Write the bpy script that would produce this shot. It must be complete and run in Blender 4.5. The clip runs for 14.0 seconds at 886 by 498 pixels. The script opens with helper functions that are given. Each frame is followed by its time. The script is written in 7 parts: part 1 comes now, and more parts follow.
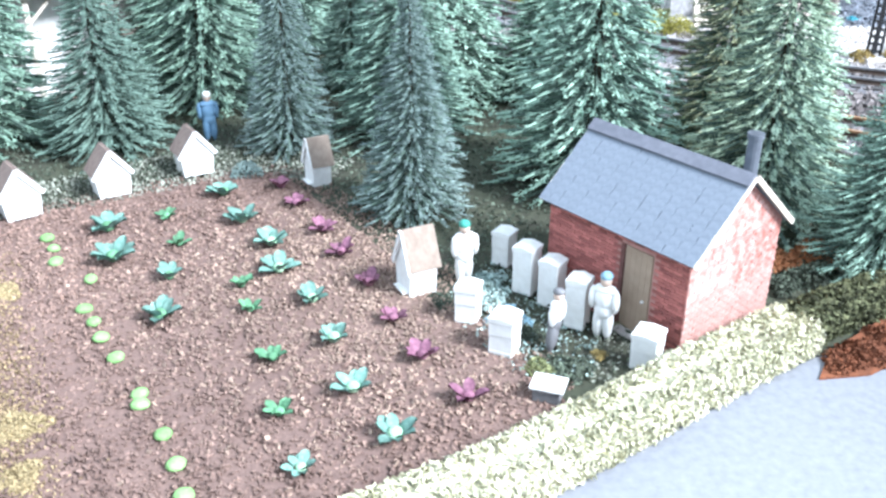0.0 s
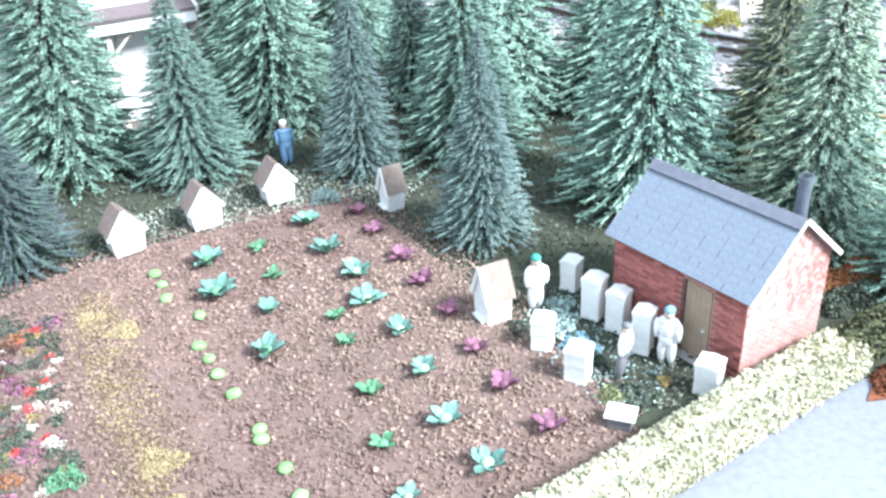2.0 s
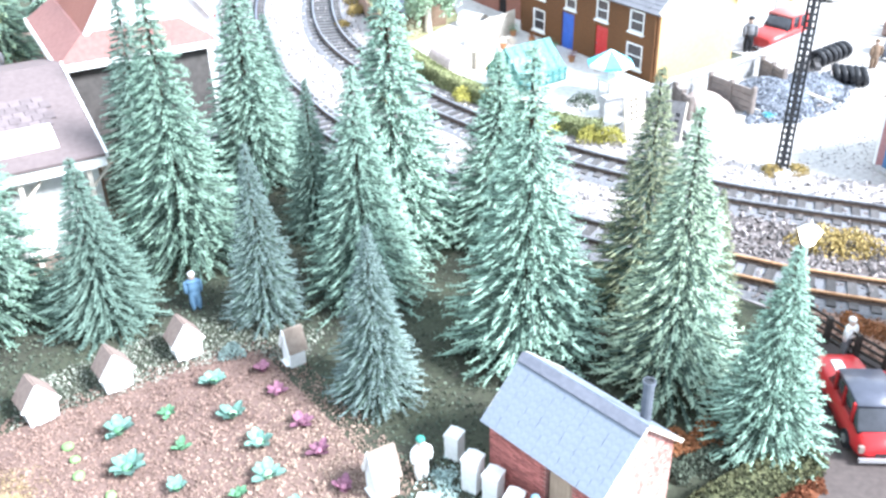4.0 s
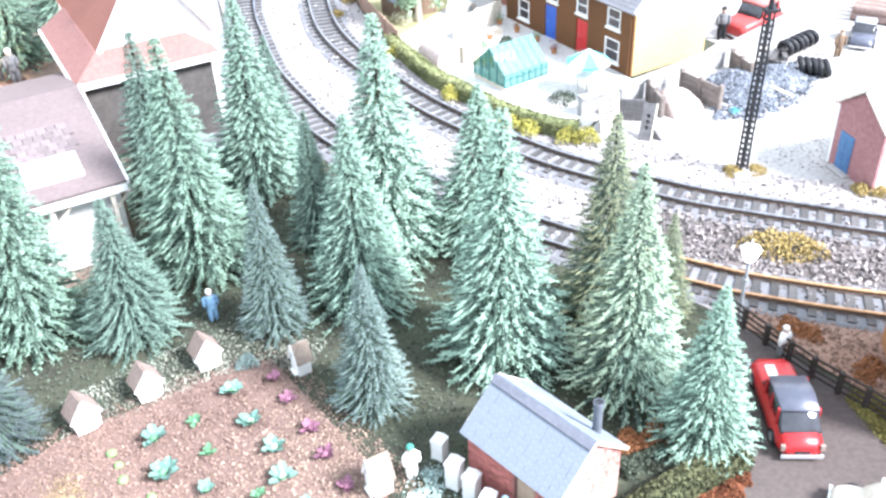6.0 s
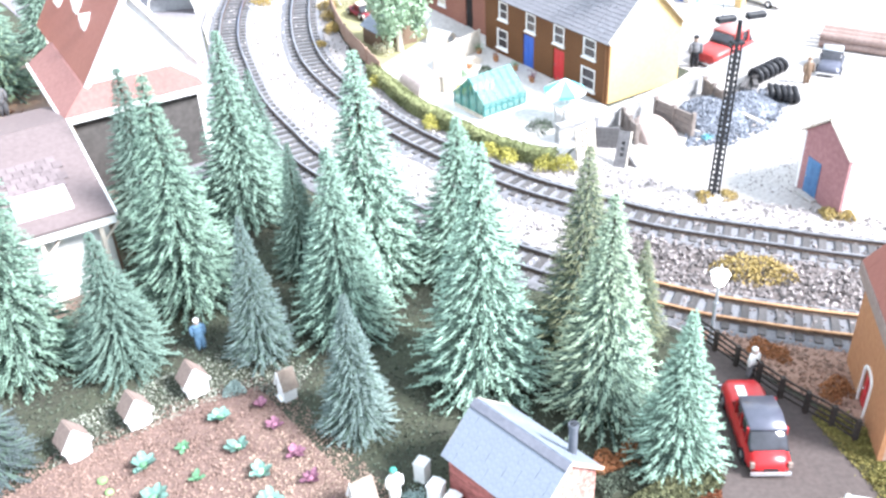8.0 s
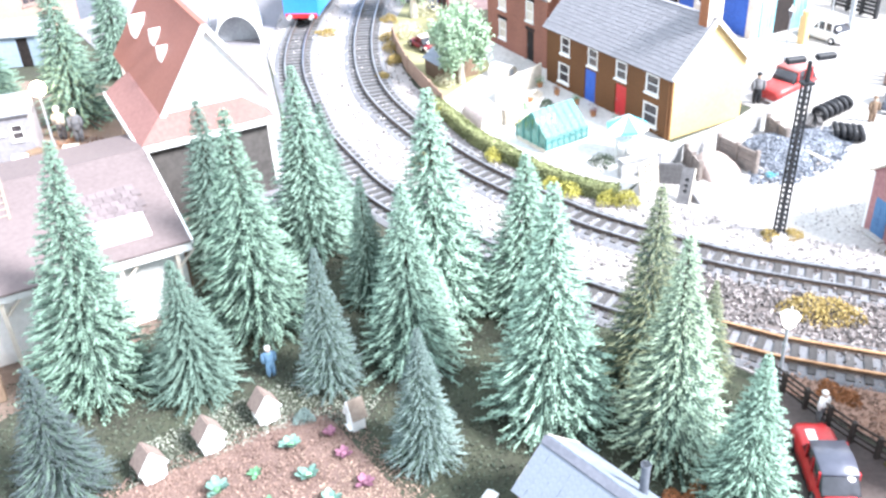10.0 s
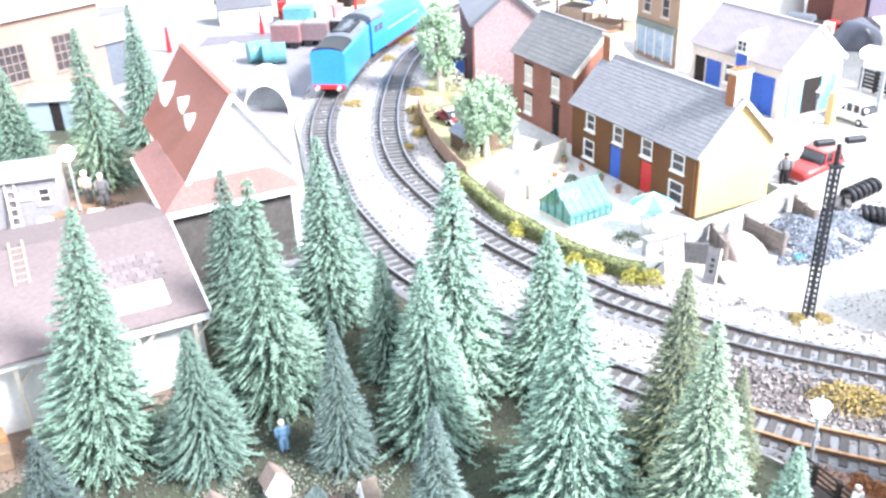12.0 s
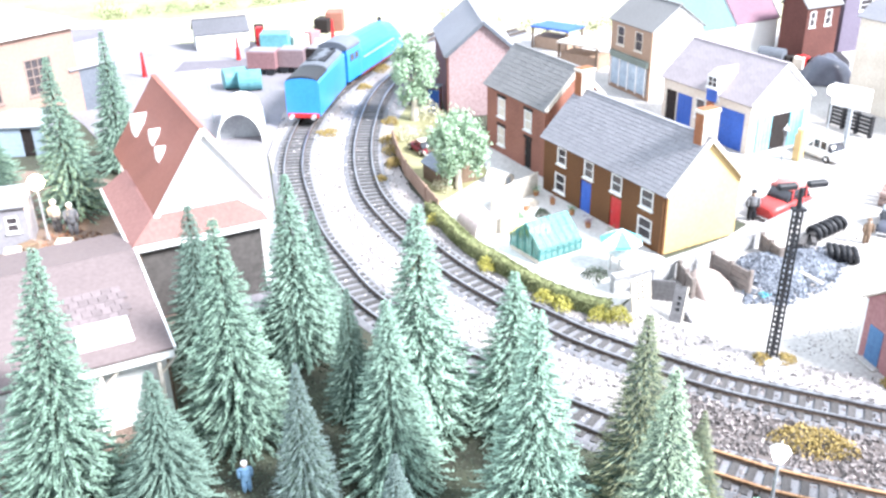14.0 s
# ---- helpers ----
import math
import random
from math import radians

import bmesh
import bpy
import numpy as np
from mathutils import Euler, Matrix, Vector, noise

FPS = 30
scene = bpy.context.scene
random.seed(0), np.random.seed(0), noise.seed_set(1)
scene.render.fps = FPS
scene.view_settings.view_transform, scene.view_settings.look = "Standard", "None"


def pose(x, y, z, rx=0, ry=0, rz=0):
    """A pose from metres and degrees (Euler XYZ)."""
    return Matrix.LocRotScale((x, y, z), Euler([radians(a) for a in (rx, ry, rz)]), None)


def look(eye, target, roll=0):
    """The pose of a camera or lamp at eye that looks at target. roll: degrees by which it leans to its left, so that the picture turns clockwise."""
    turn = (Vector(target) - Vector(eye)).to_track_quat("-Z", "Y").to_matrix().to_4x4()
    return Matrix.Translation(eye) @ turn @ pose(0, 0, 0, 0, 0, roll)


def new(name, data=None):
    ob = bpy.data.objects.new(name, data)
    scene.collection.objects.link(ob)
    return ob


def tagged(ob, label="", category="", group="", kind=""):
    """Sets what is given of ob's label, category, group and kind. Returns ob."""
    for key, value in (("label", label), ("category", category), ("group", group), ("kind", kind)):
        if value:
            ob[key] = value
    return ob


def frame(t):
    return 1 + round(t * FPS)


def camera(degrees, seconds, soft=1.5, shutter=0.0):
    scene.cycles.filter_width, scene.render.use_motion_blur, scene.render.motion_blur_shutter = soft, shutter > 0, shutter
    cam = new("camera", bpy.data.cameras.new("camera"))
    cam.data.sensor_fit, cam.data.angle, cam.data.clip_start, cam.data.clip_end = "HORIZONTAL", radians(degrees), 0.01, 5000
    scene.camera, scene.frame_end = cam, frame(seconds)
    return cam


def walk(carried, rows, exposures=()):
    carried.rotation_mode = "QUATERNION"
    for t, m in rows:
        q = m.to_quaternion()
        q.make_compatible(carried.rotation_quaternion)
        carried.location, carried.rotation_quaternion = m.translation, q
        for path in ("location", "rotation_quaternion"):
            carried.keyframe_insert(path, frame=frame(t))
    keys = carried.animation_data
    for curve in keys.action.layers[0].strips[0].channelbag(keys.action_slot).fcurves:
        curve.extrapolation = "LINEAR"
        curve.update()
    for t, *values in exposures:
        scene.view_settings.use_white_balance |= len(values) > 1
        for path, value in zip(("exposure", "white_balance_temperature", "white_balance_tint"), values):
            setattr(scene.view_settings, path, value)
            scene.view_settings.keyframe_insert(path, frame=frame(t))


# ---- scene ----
# A model railway on a table: lengths below are plan units, U metres each.
U = 0.006
cam = camera(51.93, 14.0, soft=2.6)
PATH = [
    (0, (0.00443, 0.00815, 0.12016), (-0.00271, 0.54031, -0.15690), 0.04),
    (0.5, (0.00100, 0.00635, 0.12087), (-0.01628, 0.53378, -0.16464), -0.50),
    (1, (-0.00280, 0.00425, 0.12643), (-0.02883, 0.52294, -0.17405), -1.60),
    (1.5, (-0.00553, -0.00490, 0.14386), (-0.03730, 0.51164, -0.15975), -1.74),
    (2, (-0.00442, -0.00155, 0.15099), (-0.03864, 0.51502, -0.15230), -3.20),
    (2.5, (-0.00129, 0.01074, 0.16556), (-0.00885, 0.54065, -0.11575), -0.49),
    (3, (0.00631, 0.01488, 0.17140), (0.00474, 0.54228, -0.11467), -0.41),
    (3.5, (0.00938, 0.01020, 0.18987), (0.02026, 0.53429, -0.10203), -1.01),
    (6, (0.01887, -0.01899, 0.27060), (0.02765, 0.47564, -0.06890), -2.73),
    (6.5, (0.02376, -0.01789, 0.26985), (0.04177, 0.47708, -0.06879), -2.31),
    (7, (0.02505, -0.02718, 0.27290), (0.04568, 0.46778, -0.06560), -2.20),
    (7.5, (0.02554, -0.03185, 0.27738), (0.04840, 0.46432, -0.05922), -2.51),
    (8, (0.02119, -0.02840, 0.28095), (0.04020, 0.47321, -0.04773), -2.72),
    (10.5, (0.00848, -0.03109, 0.28997), (-0.00610, 0.48698, -0.01235), -3.12),
    (11, (0.00923, -0.03060, 0.29063), (-0.01008, 0.49781, 0.00705), -2.99),
    (11.5, (0.00978, -0.02596, 0.28960), (-0.01116, 0.50680, 0.01441), -2.60),
    (12, (0.00909, -0.02348, 0.28880), (-0.01180, 0.50986, 0.01473), -2.29),
    (12.5, (0.00965, -0.01991, 0.29091), (-0.01157, 0.51461, 0.01917), -2.15),
    (13, (0.01070, -0.01929, 0.29239), (-0.00766, 0.51687, 0.02372), -1.80),
    (13.5, (0.01397, -0.01963, 0.29474), (-0.00102, 0.51844, 0.02969), -1.71),
    (14, (0.01584, -0.01992, 0.29888), (0.00890, 0.51925, 0.03574), -1.07),
]
EXPOSURES = [(0.0, 0.78, 6150, 9), (2.0, 0.9, 6150, 8), (3.0, 1.10, 6180, 8), (3.5, 1.22, 6240, 9), (6.0, 1.28, 6550, 13), (8.0, 1.23, 6600, 13), (10.5, 1.30, 6650, 13), (14.0, 1.19, 6650, 13)]
walk(cam, [(t, look(eye, to, roll)) for t, eye, to, roll in PATH], EXPOSURES)

# ---- light: a bright hall with cool lamps overhead, the strongest to the right of the table ----
world = bpy.data.worlds.new("hall_light")
scene.world = world
world.use_nodes = True
world.node_tree.nodes["Background"].inputs[0].default_value = (0.74, 0.89, 1.05, 1)
world.node_tree.nodes["Background"].inputs[1].default_value = 1.06
sun_data = bpy.data.lights.new("hall_lamp", "SUN")
sun_data.energy, sun_data.angle, sun_data.color = 6.3, radians(16), (0.92, 0.965, 1.03)
sun = new("hall_lamp", sun_data)
sun.matrix_basis = look((1.5, -0.8, 1.5), (0, 0, 0))


# ---- materials ----
def surface(name, colour, second=None, rough=0.8, grain=400.0, bump=0.25, metal=0.0, blotch=30.0, spread=0.5, island=0.0, per_object=0.0, spec=0.3):
    """A painted, flocked or printed surface: two scales of variation and fine relief."""
    m = bpy.data.materials.new(name)
    m.use_nodes = True
    n, l = m.node_tree.nodes, m.node_tree.links
    b = n["Principled BSDF"]
    b.inputs["Roughness"].default_value, b.inputs["Metallic"].default_value = rough, metal
    b.inputs["Specular IOR Level"].default_value = spec
    second = second or tuple(c * 0.6 for c in colour)
    co = n.new("ShaderNodeTexCoord")
    fine, wide = n.new("ShaderNodeTexNoise"), n.new("ShaderNodeTexNoise")
    for tex, scale, detail in ((fine, grain, 4.0), (wide, blotch, 5.0)):
        tex.inputs["Scale"].default_value, tex.inputs["Detail"].default_value = scale, detail
        l.new(co.outputs["Object"], tex.inputs["Vector"])
    add = n.new("ShaderNodeMath")
    add.operation = "ADD"
    l.new(fine.outputs[0], add.inputs[0])
    l.new(wide.outputs[0], add.inputs[1])
    span = n.new("ShaderNodeMapRange")
    span.inputs[1].default_value, span.inputs[2].default_value = 1 - spread * 0.5, 1 + spread * 0.5
    l.new(add.outputs[0], span.inputs[0])
    mix = n.new("ShaderNodeMix")
    mix.data_type = "RGBA"
    l.new(span.outputs[0], mix.inputs["Factor"])
    mix.inputs["A"].default_value, mix.inputs["B"].default_value = (*second, 1), (*colour, 1)
    last = mix.outputs["Result"]
    for amount, node, socket in ((island, "ShaderNodeNewGeometry", "Random Per Island"), (per_object, "ShaderNodeObjectInfo", "Random")):
        if amount:
            src, r, v = n.new(node), n.new("ShaderNodeMapRange"), n.new("ShaderNodeHueSaturation")
            r.inputs[3].default_value, r.inputs[4].default_value = 1 - amount, 1 + amount
            l.new(src.outputs[socket], r.inputs[0])
            l.new(r.outputs[0], v.inputs["Value"])
            l.new(last, v.inputs["Color"])
            last = v.outputs[0]
    l.new(last, b.inputs["Base Color"])
    if bump:
        bp = n.new("ShaderNodeBump")
        bp.inputs["Strength"].default_value, bp.inputs["Distance"].default_value = bump, 0.0006
        l.new(fine.outputs[0], bp.inputs["Height"])
        l.new(bp.outputs[0], b.inputs["Normal"])
    return m


def clear_pane(name, colour, see):
    """Tinted sheet that lets part of the light through."""
    m = surface(name, colour, tuple(c * 0.8 for c in colour), 0.2, 300, 0.02, spec=0.6)
    n, l = m.node_tree.nodes, m.node_tree.links
    t, mix = n.new("ShaderNodeBsdfTransparent"), n.new("ShaderNodeMixShader")
    t.inputs[0].default_value = (0.74, 0.94, 0.92, 1)
    mix.inputs[0].default_value = see
    l.new(n["Principled BSDF"].outputs[0], mix.inputs[1])
    l.new(t.outputs[0], mix.inputs[2])
    l.new(mix.outputs[0], n["Material Output"].inputs[0])
    return m


def glow(name, colour, strength):
    m = bpy.data.materials.new(name)
    m.use_nodes = True
    b = m.node_tree.nodes["Principled BSDF"]
    b.inputs["Base Color"].default_value = (*colour, 1)
    b.inputs["Emission Color"].default_value, b.inputs["Emission Strength"].default_value = (*colour, 1), strength
    return m


SOIL = surface("soil", (0.225, 0.148, 0.124), (0.12, 0.078, 0.069), 0.95, 900, 0.6, blotch=18, spread=0.7)
CHIP_TAN = surface("tan_bark_chips", (0.44, 0.325, 0.255), (0.18, 0.122, 0.10), 0.95, 700, 0.3, blotch=11, spread=0.55, island=0.32)
CHIP = surface("bark_chips", (0.315, 0.212, 0.172), (0.12, 0.078, 0.069), 0.95, 700, 0.3, blotch=11, spread=0.55, island=0.3)
TURF = surface("flock_turf", (0.075, 0.085, 0.055), (0.045, 0.042, 0.034), 0.95, 500, 0.7, blotch=25, spread=0.6)
TUFT = surface("flock_tufts", (0.13, 0.165, 0.12), (0.045, 0.05, 0.038), 0.95, 600, 0.5, blotch=40, spread=0.8, island=0.65)
HEDGE = surface("hedge_flock", (0.66, 0.63, 0.475), (0.41, 0.395, 0.265), 0.95, 700, 0.4, blotch=30, spread=0.6, island=0.42)
HEDGE_MID = surface("olive_hedge_flock", (0.38, 0.39, 0.23), (0.11, 0.13, 0.06), 0.95, 700, 0.4, blotch=30, spread=0.6, island=0.6)
HEDGE_DARK = surface("dark_hedge_flock", (0.27, 0.28, 0.14), (0.08, 0.10, 0.04), 0.95, 700, 0.4, blotch=30, spread=0.6, island=0.55)
HEDGE_END = surface("darker_hedge_flock", (0.15, 0.15, 0.078), (0.036, 0.043, 0.022), 0.95, 700, 0.4, blotch=30, spread=0.6, island=0.75)
MOSS_Y = surface("yellow_moss", (0.43, 0.325, 0.13), (0.25, 0.18, 0.07), 0.95, 700, 0.4, island=0.35)
BANK = surface("pinkish_bank", (0.34, 0.215, 0.165), (0.20, 0.11, 0.075), 0.95, 500, 0.5, blotch=16, spread=0.7)
BANK_STONE = surface("pinkish_stones", (0.40, 0.275, 0.225), (0.20, 0.115, 0.08), 0.95, 600, 0.2, blotch=14, spread=0.7, island=0.45)
RUST_FLOCK = surface("dark_rust_flock", (0.25, 0.088, 0.042), (0.125, 0.046, 0.025), 0.95, 700, 0.4, island=0.35)
MOSS_O = surface("rust_moss", (0.41, 0.175, 0.08), (0.21, 0.09, 0.042), 0.95, 700, 0.4, island=0.4)
ROAD = surface("road_card", (0.265, 0.275, 0.305), (0.185, 0.19, 0.21), 0.85, 500, 0.1, blotch=8, spread=0.7)
CONCRETE = surface("yard_concrete", (0.56, 0.535, 0.515), (0.28, 0.25, 0.235), 0.9, 350, 0.35, blotch=16, spread=0.75)
PATIO = surface("pale_slabs", (0.66, 0.64, 0.62), (0.46, 0.44, 0.42), 0.85, 300, 0.1, blotch=20)
TRACK_BED = surface("track_bed", (0.25, 0.25, 0.265), (0.14, 0.138, 0.148), 0.95, 800, 0.6, blotch=22, spread=0.6)
BALLAST = surface("ballast_bed", (0.42, 0.39, 0.38), (0.24, 0.21, 0.205), 0.95, 800, 0.6, blotch=22, spread=0.6)
STONE = surface("ballast_stones", (0.53, 0.50, 0.49), (0.27, 0.24, 0.235), 0.95, 600, 0.2, blotch=14, spread=0.6, island=0.55)
GREY_STONE_DARK = surface("dark_ballast_stones", (0.29, 0.26, 0.255), (0.10, 0.083, 0.08), 0.95, 600, 0.2, blotch=14, spread=0.6, island=0.6)
DARK_BED = surface("dark_ballast_bed", (0.17, 0.145, 0.14), (0.085, 0.07, 0.066), 0.95, 800, 0.6, blotch=22, spread=0.6)
LANE = surface("lane_surface", (0.115, 0.092, 0.085), (0.07, 0.056, 0.053), 0.85, 500, 0.2, blotch=14, spread=0.7)
EARTH = surface("bare_earth", (0.25, 0.185, 0.15), (0.14, 0.10, 0.08), 0.95, 500, 0.5, blotch=14, spread=0.7)
BARK_DARK = surface("dark_bark", (0.13, 0.075, 0.06), (0.07, 0.04, 0.033), 0.95, 600, 0.4, island=0.3)
BLUE_FLOCK = surface("blue_flock", (0.12, 0.20, 0.46), (0.07, 0.12, 0.30), 0.9, 600, 0.4, island=0.4)
MOSS_PALE = surface("pale_yellow_moss", (0.42, 0.335, 0.19), (0.28, 0.215, 0.115), 0.95, 700, 0.4, island=0.3)
OCHRE = surface("ochre_moss", (0.36, 0.27, 0.155), (0.23, 0.165, 0.10), 0.95, 700, 0.4, island=0.4)
SHINGLE = surface("worn_shingle", (0.20, 0.16, 0.163), (0.15, 0.12, 0.122), 0.85, 400, 0.2, blotch=20, per_object=0.15)
GOODS = surface("goods_yard_grey", (0.285, 0.27, 0.29), (0.17, 0.16, 0.175), 0.9, 350, 0.3, blotch=12, spread=0.8)
GREY_WOOD = surface("grey_timber", (0.27, 0.23, 0.21), (0.145, 0.12, 0.108), 0.85, 300, 0.3, blotch=40, spread=0.8)
SHOP_WALL = surface("shop_brick", (0.40, 0.28, 0.205), (0.30, 0.20, 0.14), 0.85, 400, 0.1, blotch=14)
STORE_ROOF = surface("dark_store_roof", (0.125, 0.125, 0.14), (0.09, 0.09, 0.10), 0.75, 400, 0.15, blotch=20)
DARK_SLATE = surface("dark_ribbed_roof", (0.235, 0.23, 0.23), (0.17, 0.165, 0.165), 0.75, 400, 0.15, blotch=20, spread=1.0, per_object=0.08)
MAUVE_WALL = surface("mauve_render", (0.44, 0.335, 0.34), (0.25, 0.165, 0.17), 0.85, 400, 0.1, blotch=7, spread=0.7)
LILAC_WALL = surface("lilac_render", (0.18, 0.155, 0.205), (0.13, 0.11, 0.15), 0.85, 400, 0.1, blotch=14)
PALE_PANE = surface("pale_shop_glazing", (0.42, 0.52, 0.60), (0.27, 0.34, 0.42), 0.2, 200, 0.02, blotch=60, spread=0.5, spec=0.6)
PALE_CYAN = surface("pale_cyan_sheet", (0.125, 0.22, 0.22), (0.10, 0.185, 0.185), 0.8, 300, 0.08, blotch=14)
PALE_PINK = surface("pale_pink_sheet", (0.22, 0.125, 0.16), (0.175, 0.10, 0.13), 0.8, 300, 0.08, blotch=14)
# Darker copy of the greenhouse glazing, with interior shade put into its tint.
SHADED_GLASS = clear_pane("shaded_green_glazing", (0.06, 0.20, 0.19), 0.55)
TANK_TEAL = surface("teal_tank", (0.13, 0.33, 0.36), (0.09, 0.25, 0.28), 0.5, 300, 0.05)
PALE_BLUE = surface("faded_blue_board", (0.34, 0.42, 0.50), (0.26, 0.33, 0.40), 0.8, 400, 0.1, blotch=14)
GRASS = surface("pale_speckled_grass", (0.41, 0.425, 0.36), (0.18, 0.19, 0.15), 0.95, 600, 0.5, blotch=40, spread=0.6, island=0.5)
MINT = surface("mint_flock", (0.50, 0.60, 0.56), (0.26, 0.36, 0.34), 0.95, 600, 0.5, blotch=40, island=0.4)
VERGE_BED = surface("verge_bed", (0.10, 0.088, 0.036), (0.055, 0.05, 0.022), 0.95, 600, 0.5, blotch=20)
HUT_GREY = surface("hut_boards", (0.31, 0.30, 0.32), (0.22, 0.21, 0.23), 0.8, 300, 0.2, blotch=14)
LOG_BARK = surface("pinkish_logs", (0.34, 0.25, 0.225), (0.22, 0.155, 0.135), 0.9, 300, 0.4, blotch=30)
VERGE = surface("verge_flock", (0.24, 0.20, 0.065), (0.10, 0.095, 0.03), 0.95, 700, 0.4, island=0.4)
LAWN = surface("pale_lawn", (0.36, 0.33, 0.19), (0.20, 0.20, 0.10), 0.95, 500, 0.5, blotch=14, spread=0.7)
# Paler gable brick: patchy paint plus the bright light put into its colour.
PALE_BRICK = surface("worn_lit_brick", (0.60, 0.42, 0.38), (0.40, 0.15, 0.12), 0.85, 500, 0.25, blotch=40, spread=0.4, island=0.12, per_object=0.14)
RIBBED = surface("pale_ribbed_roof", (0.36, 0.32, 0.335), (0.28, 0.245, 0.26), 0.8, 400, 0.1, blotch=14, per_object=0.06)
SLEEPER = surface("sleeper", (0.12, 0.113, 0.113), (0.07, 0.065, 0.064), 0.7, 500, 0.2, per_object=0.3)
RAIL = surface("rail_steel", (0.40, 0.40, 0.42), (0.23, 0.225, 0.235), 0.38, 500, 0.05, metal=0.7, blotch=40)
RAIL_ORANGE = surface("orange_rail_head", (0.60, 0.36, 0.20), (0.36, 0.19, 0.10), 0.45, 500, 0.05, metal=0.4, blotch=30)
RUST = surface("rail_side", (0.13, 0.09, 0.072), (0.08, 0.058, 0.048), 0.75, 600, 0.2)
BRICK = surface("red_brick", (0.49, 0.175, 0.155), (0.33, 0.11, 0.095), 0.85, 700, 0.25, blotch=60, spread=0.7, island=0.45, per_object=0.35)
MORTAR = surface("mortar", (0.46, 0.25, 0.22), (0.31, 0.16, 0.135), 0.9, 600, 0.2)
BRICK_PLAIN = surface("brick_paper", (0.33, 0.145, 0.105), (0.22, 0.095, 0.07), 0.85, 500, 0.15, blotch=30)
BROWN_BRICK = surface("brown_brick_paper", (0.155, 0.07, 0.028), (0.10, 0.045, 0.02), 0.85, 600, 0.15, blotch=25, spread=0.7)
YELLOW_WALL = surface("yellow_render", (0.62, 0.45, 0.22), (0.52, 0.36, 0.17), 0.85, 400, 0.1, blotch=14)
ORANGE_WALL = surface("orange_render", (0.47, 0.23, 0.115), (0.36, 0.165, 0.08), 0.85, 400, 0.1, blotch=12)
STACK = surface("orange_brick_stack", (0.36, 0.15, 0.075), (0.26, 0.10, 0.05), 0.85, 400, 0.15, blotch=20)
PINK_WALL = surface("pink_render", (0.42, 0.22, 0.22), (0.30, 0.14, 0.15), 0.85, 400, 0.1, blotch=14)
WAREHOUSE_WALL = surface("peach_render", (0.37, 0.245, 0.20), (0.29, 0.185, 0.15), 0.85, 400, 0.1, blotch=12)
PEACH_WALL = surface("peach_wall", (0.46, 0.32, 0.26), (0.38, 0.255, 0.20), 0.85, 400, 0.1, blotch=12)
WHITE = surface("white_paint", (0.86, 0.855, 0.84), (0.75, 0.735, 0.71), 0.7, 500, 0.12, blotch=40)
CREAM = surface("cream_card", (0.72, 0.66, 0.58), (0.55, 0.48, 0.40), 0.8, 400, 0.1, blotch=30)
SLATE = surface("slate", (0.265, 0.295, 0.345), (0.16, 0.185, 0.225), 0.7, 500, 0.25, blotch=70, spread=0.7, per_object=0.025)
SLATE_BED = surface("slate_bed", (0.185, 0.185, 0.205), (0.135, 0.135, 0.15), 0.75, 400, 0.15)
SLATE_G = surface("grey_slate", (0.30, 0.295, 0.315), (0.21, 0.205, 0.225), 0.75, 400, 0.15, blotch=20, spread=1.0, per_object=0.07)
FELT = surface("roofing_felt", (0.19, 0.148, 0.146), (0.135, 0.104, 0.104), 0.85, 400, 0.12, blotch=10, spread=0.6)
RED_ROOF = surface("red_roof", (0.32, 0.122, 0.092), (0.25, 0.092, 0.07), 0.7, 400, 0.1, blotch=14, spread=0.6)
SKIRT = surface("mauve_red_roof", (0.285, 0.14, 0.125), (0.205, 0.095, 0.085), 0.7, 400, 0.1, blotch=10, spread=0.6)
PINK_ROOF = surface("pale_red_roof", (0.46, 0.23, 0.20), (0.36, 0.16, 0.14), 0.75, 400, 0.1, blotch=14)
LEAD = surface("lead", (0.15, 0.165, 0.19), (0.10, 0.11, 0.13), 0.55, 400, 0.15)
WOOD = surface("weathered_wood", (0.23, 0.16, 0.11), (0.13, 0.085, 0.06), 0.8, 300, 0.3, blotch=40, spread=0.8)
PLANK_TAN = surface("tan_planks", (0.33, 0.225, 0.15), (0.20, 0.13, 0.085), 0.8, 300, 0.25, blotch=40, spread=0.8, per_object=0.2)
DOOR_TAN = surface("tan_door_wood", (0.44, 0.335, 0.25), (0.28, 0.205, 0.15), 0.8, 300, 0.25, blotch=60, spread=0.9)
TAN_ROOF = surface("tan_roof", (0.33, 0.265, 0.22), (0.23, 0.175, 0.14), 0.85, 500, 0.25, blotch=50)
BROWN_ROOF = surface("brown_roof", (0.30, 0.23, 0.20), (0.21, 0.155, 0.135), 0.85, 500, 0.25, blotch=50)
BLACK = surface("black_paint", (0.025, 0.026, 0.03), (0.015, 0.015, 0.018), 0.5, 400, 0.1)
# Near-black paint; on doorways and floors it stands in for indoor shade.
DARK = surface("dark_paint_and_shade", (0.03, 0.022, 0.02), (0.015, 0.012, 0.012), 0.8, 300, 0.1)
GREY = surface("grey_paint", (0.38, 0.40, 0.42), (0.27, 0.28, 0.30), 0.7, 400, 0.1)
BLUE_DOOR = surface("blue_paint", (0.04, 0.13, 0.50), (0.03, 0.09, 0.36), 0.5, 400, 0.05)
RED_PAINT = surface("red_paint", (0.55, 0.025, 0.03), (0.45, 0.02, 0.022), 0.32, 300, 0.02, spec=0.5)
FADED_CYAN = surface("faded_cyan_boards", (0.28, 0.58, 0.64), (0.20, 0.46, 0.52), 0.7, 300, 0.1, blotch=40)
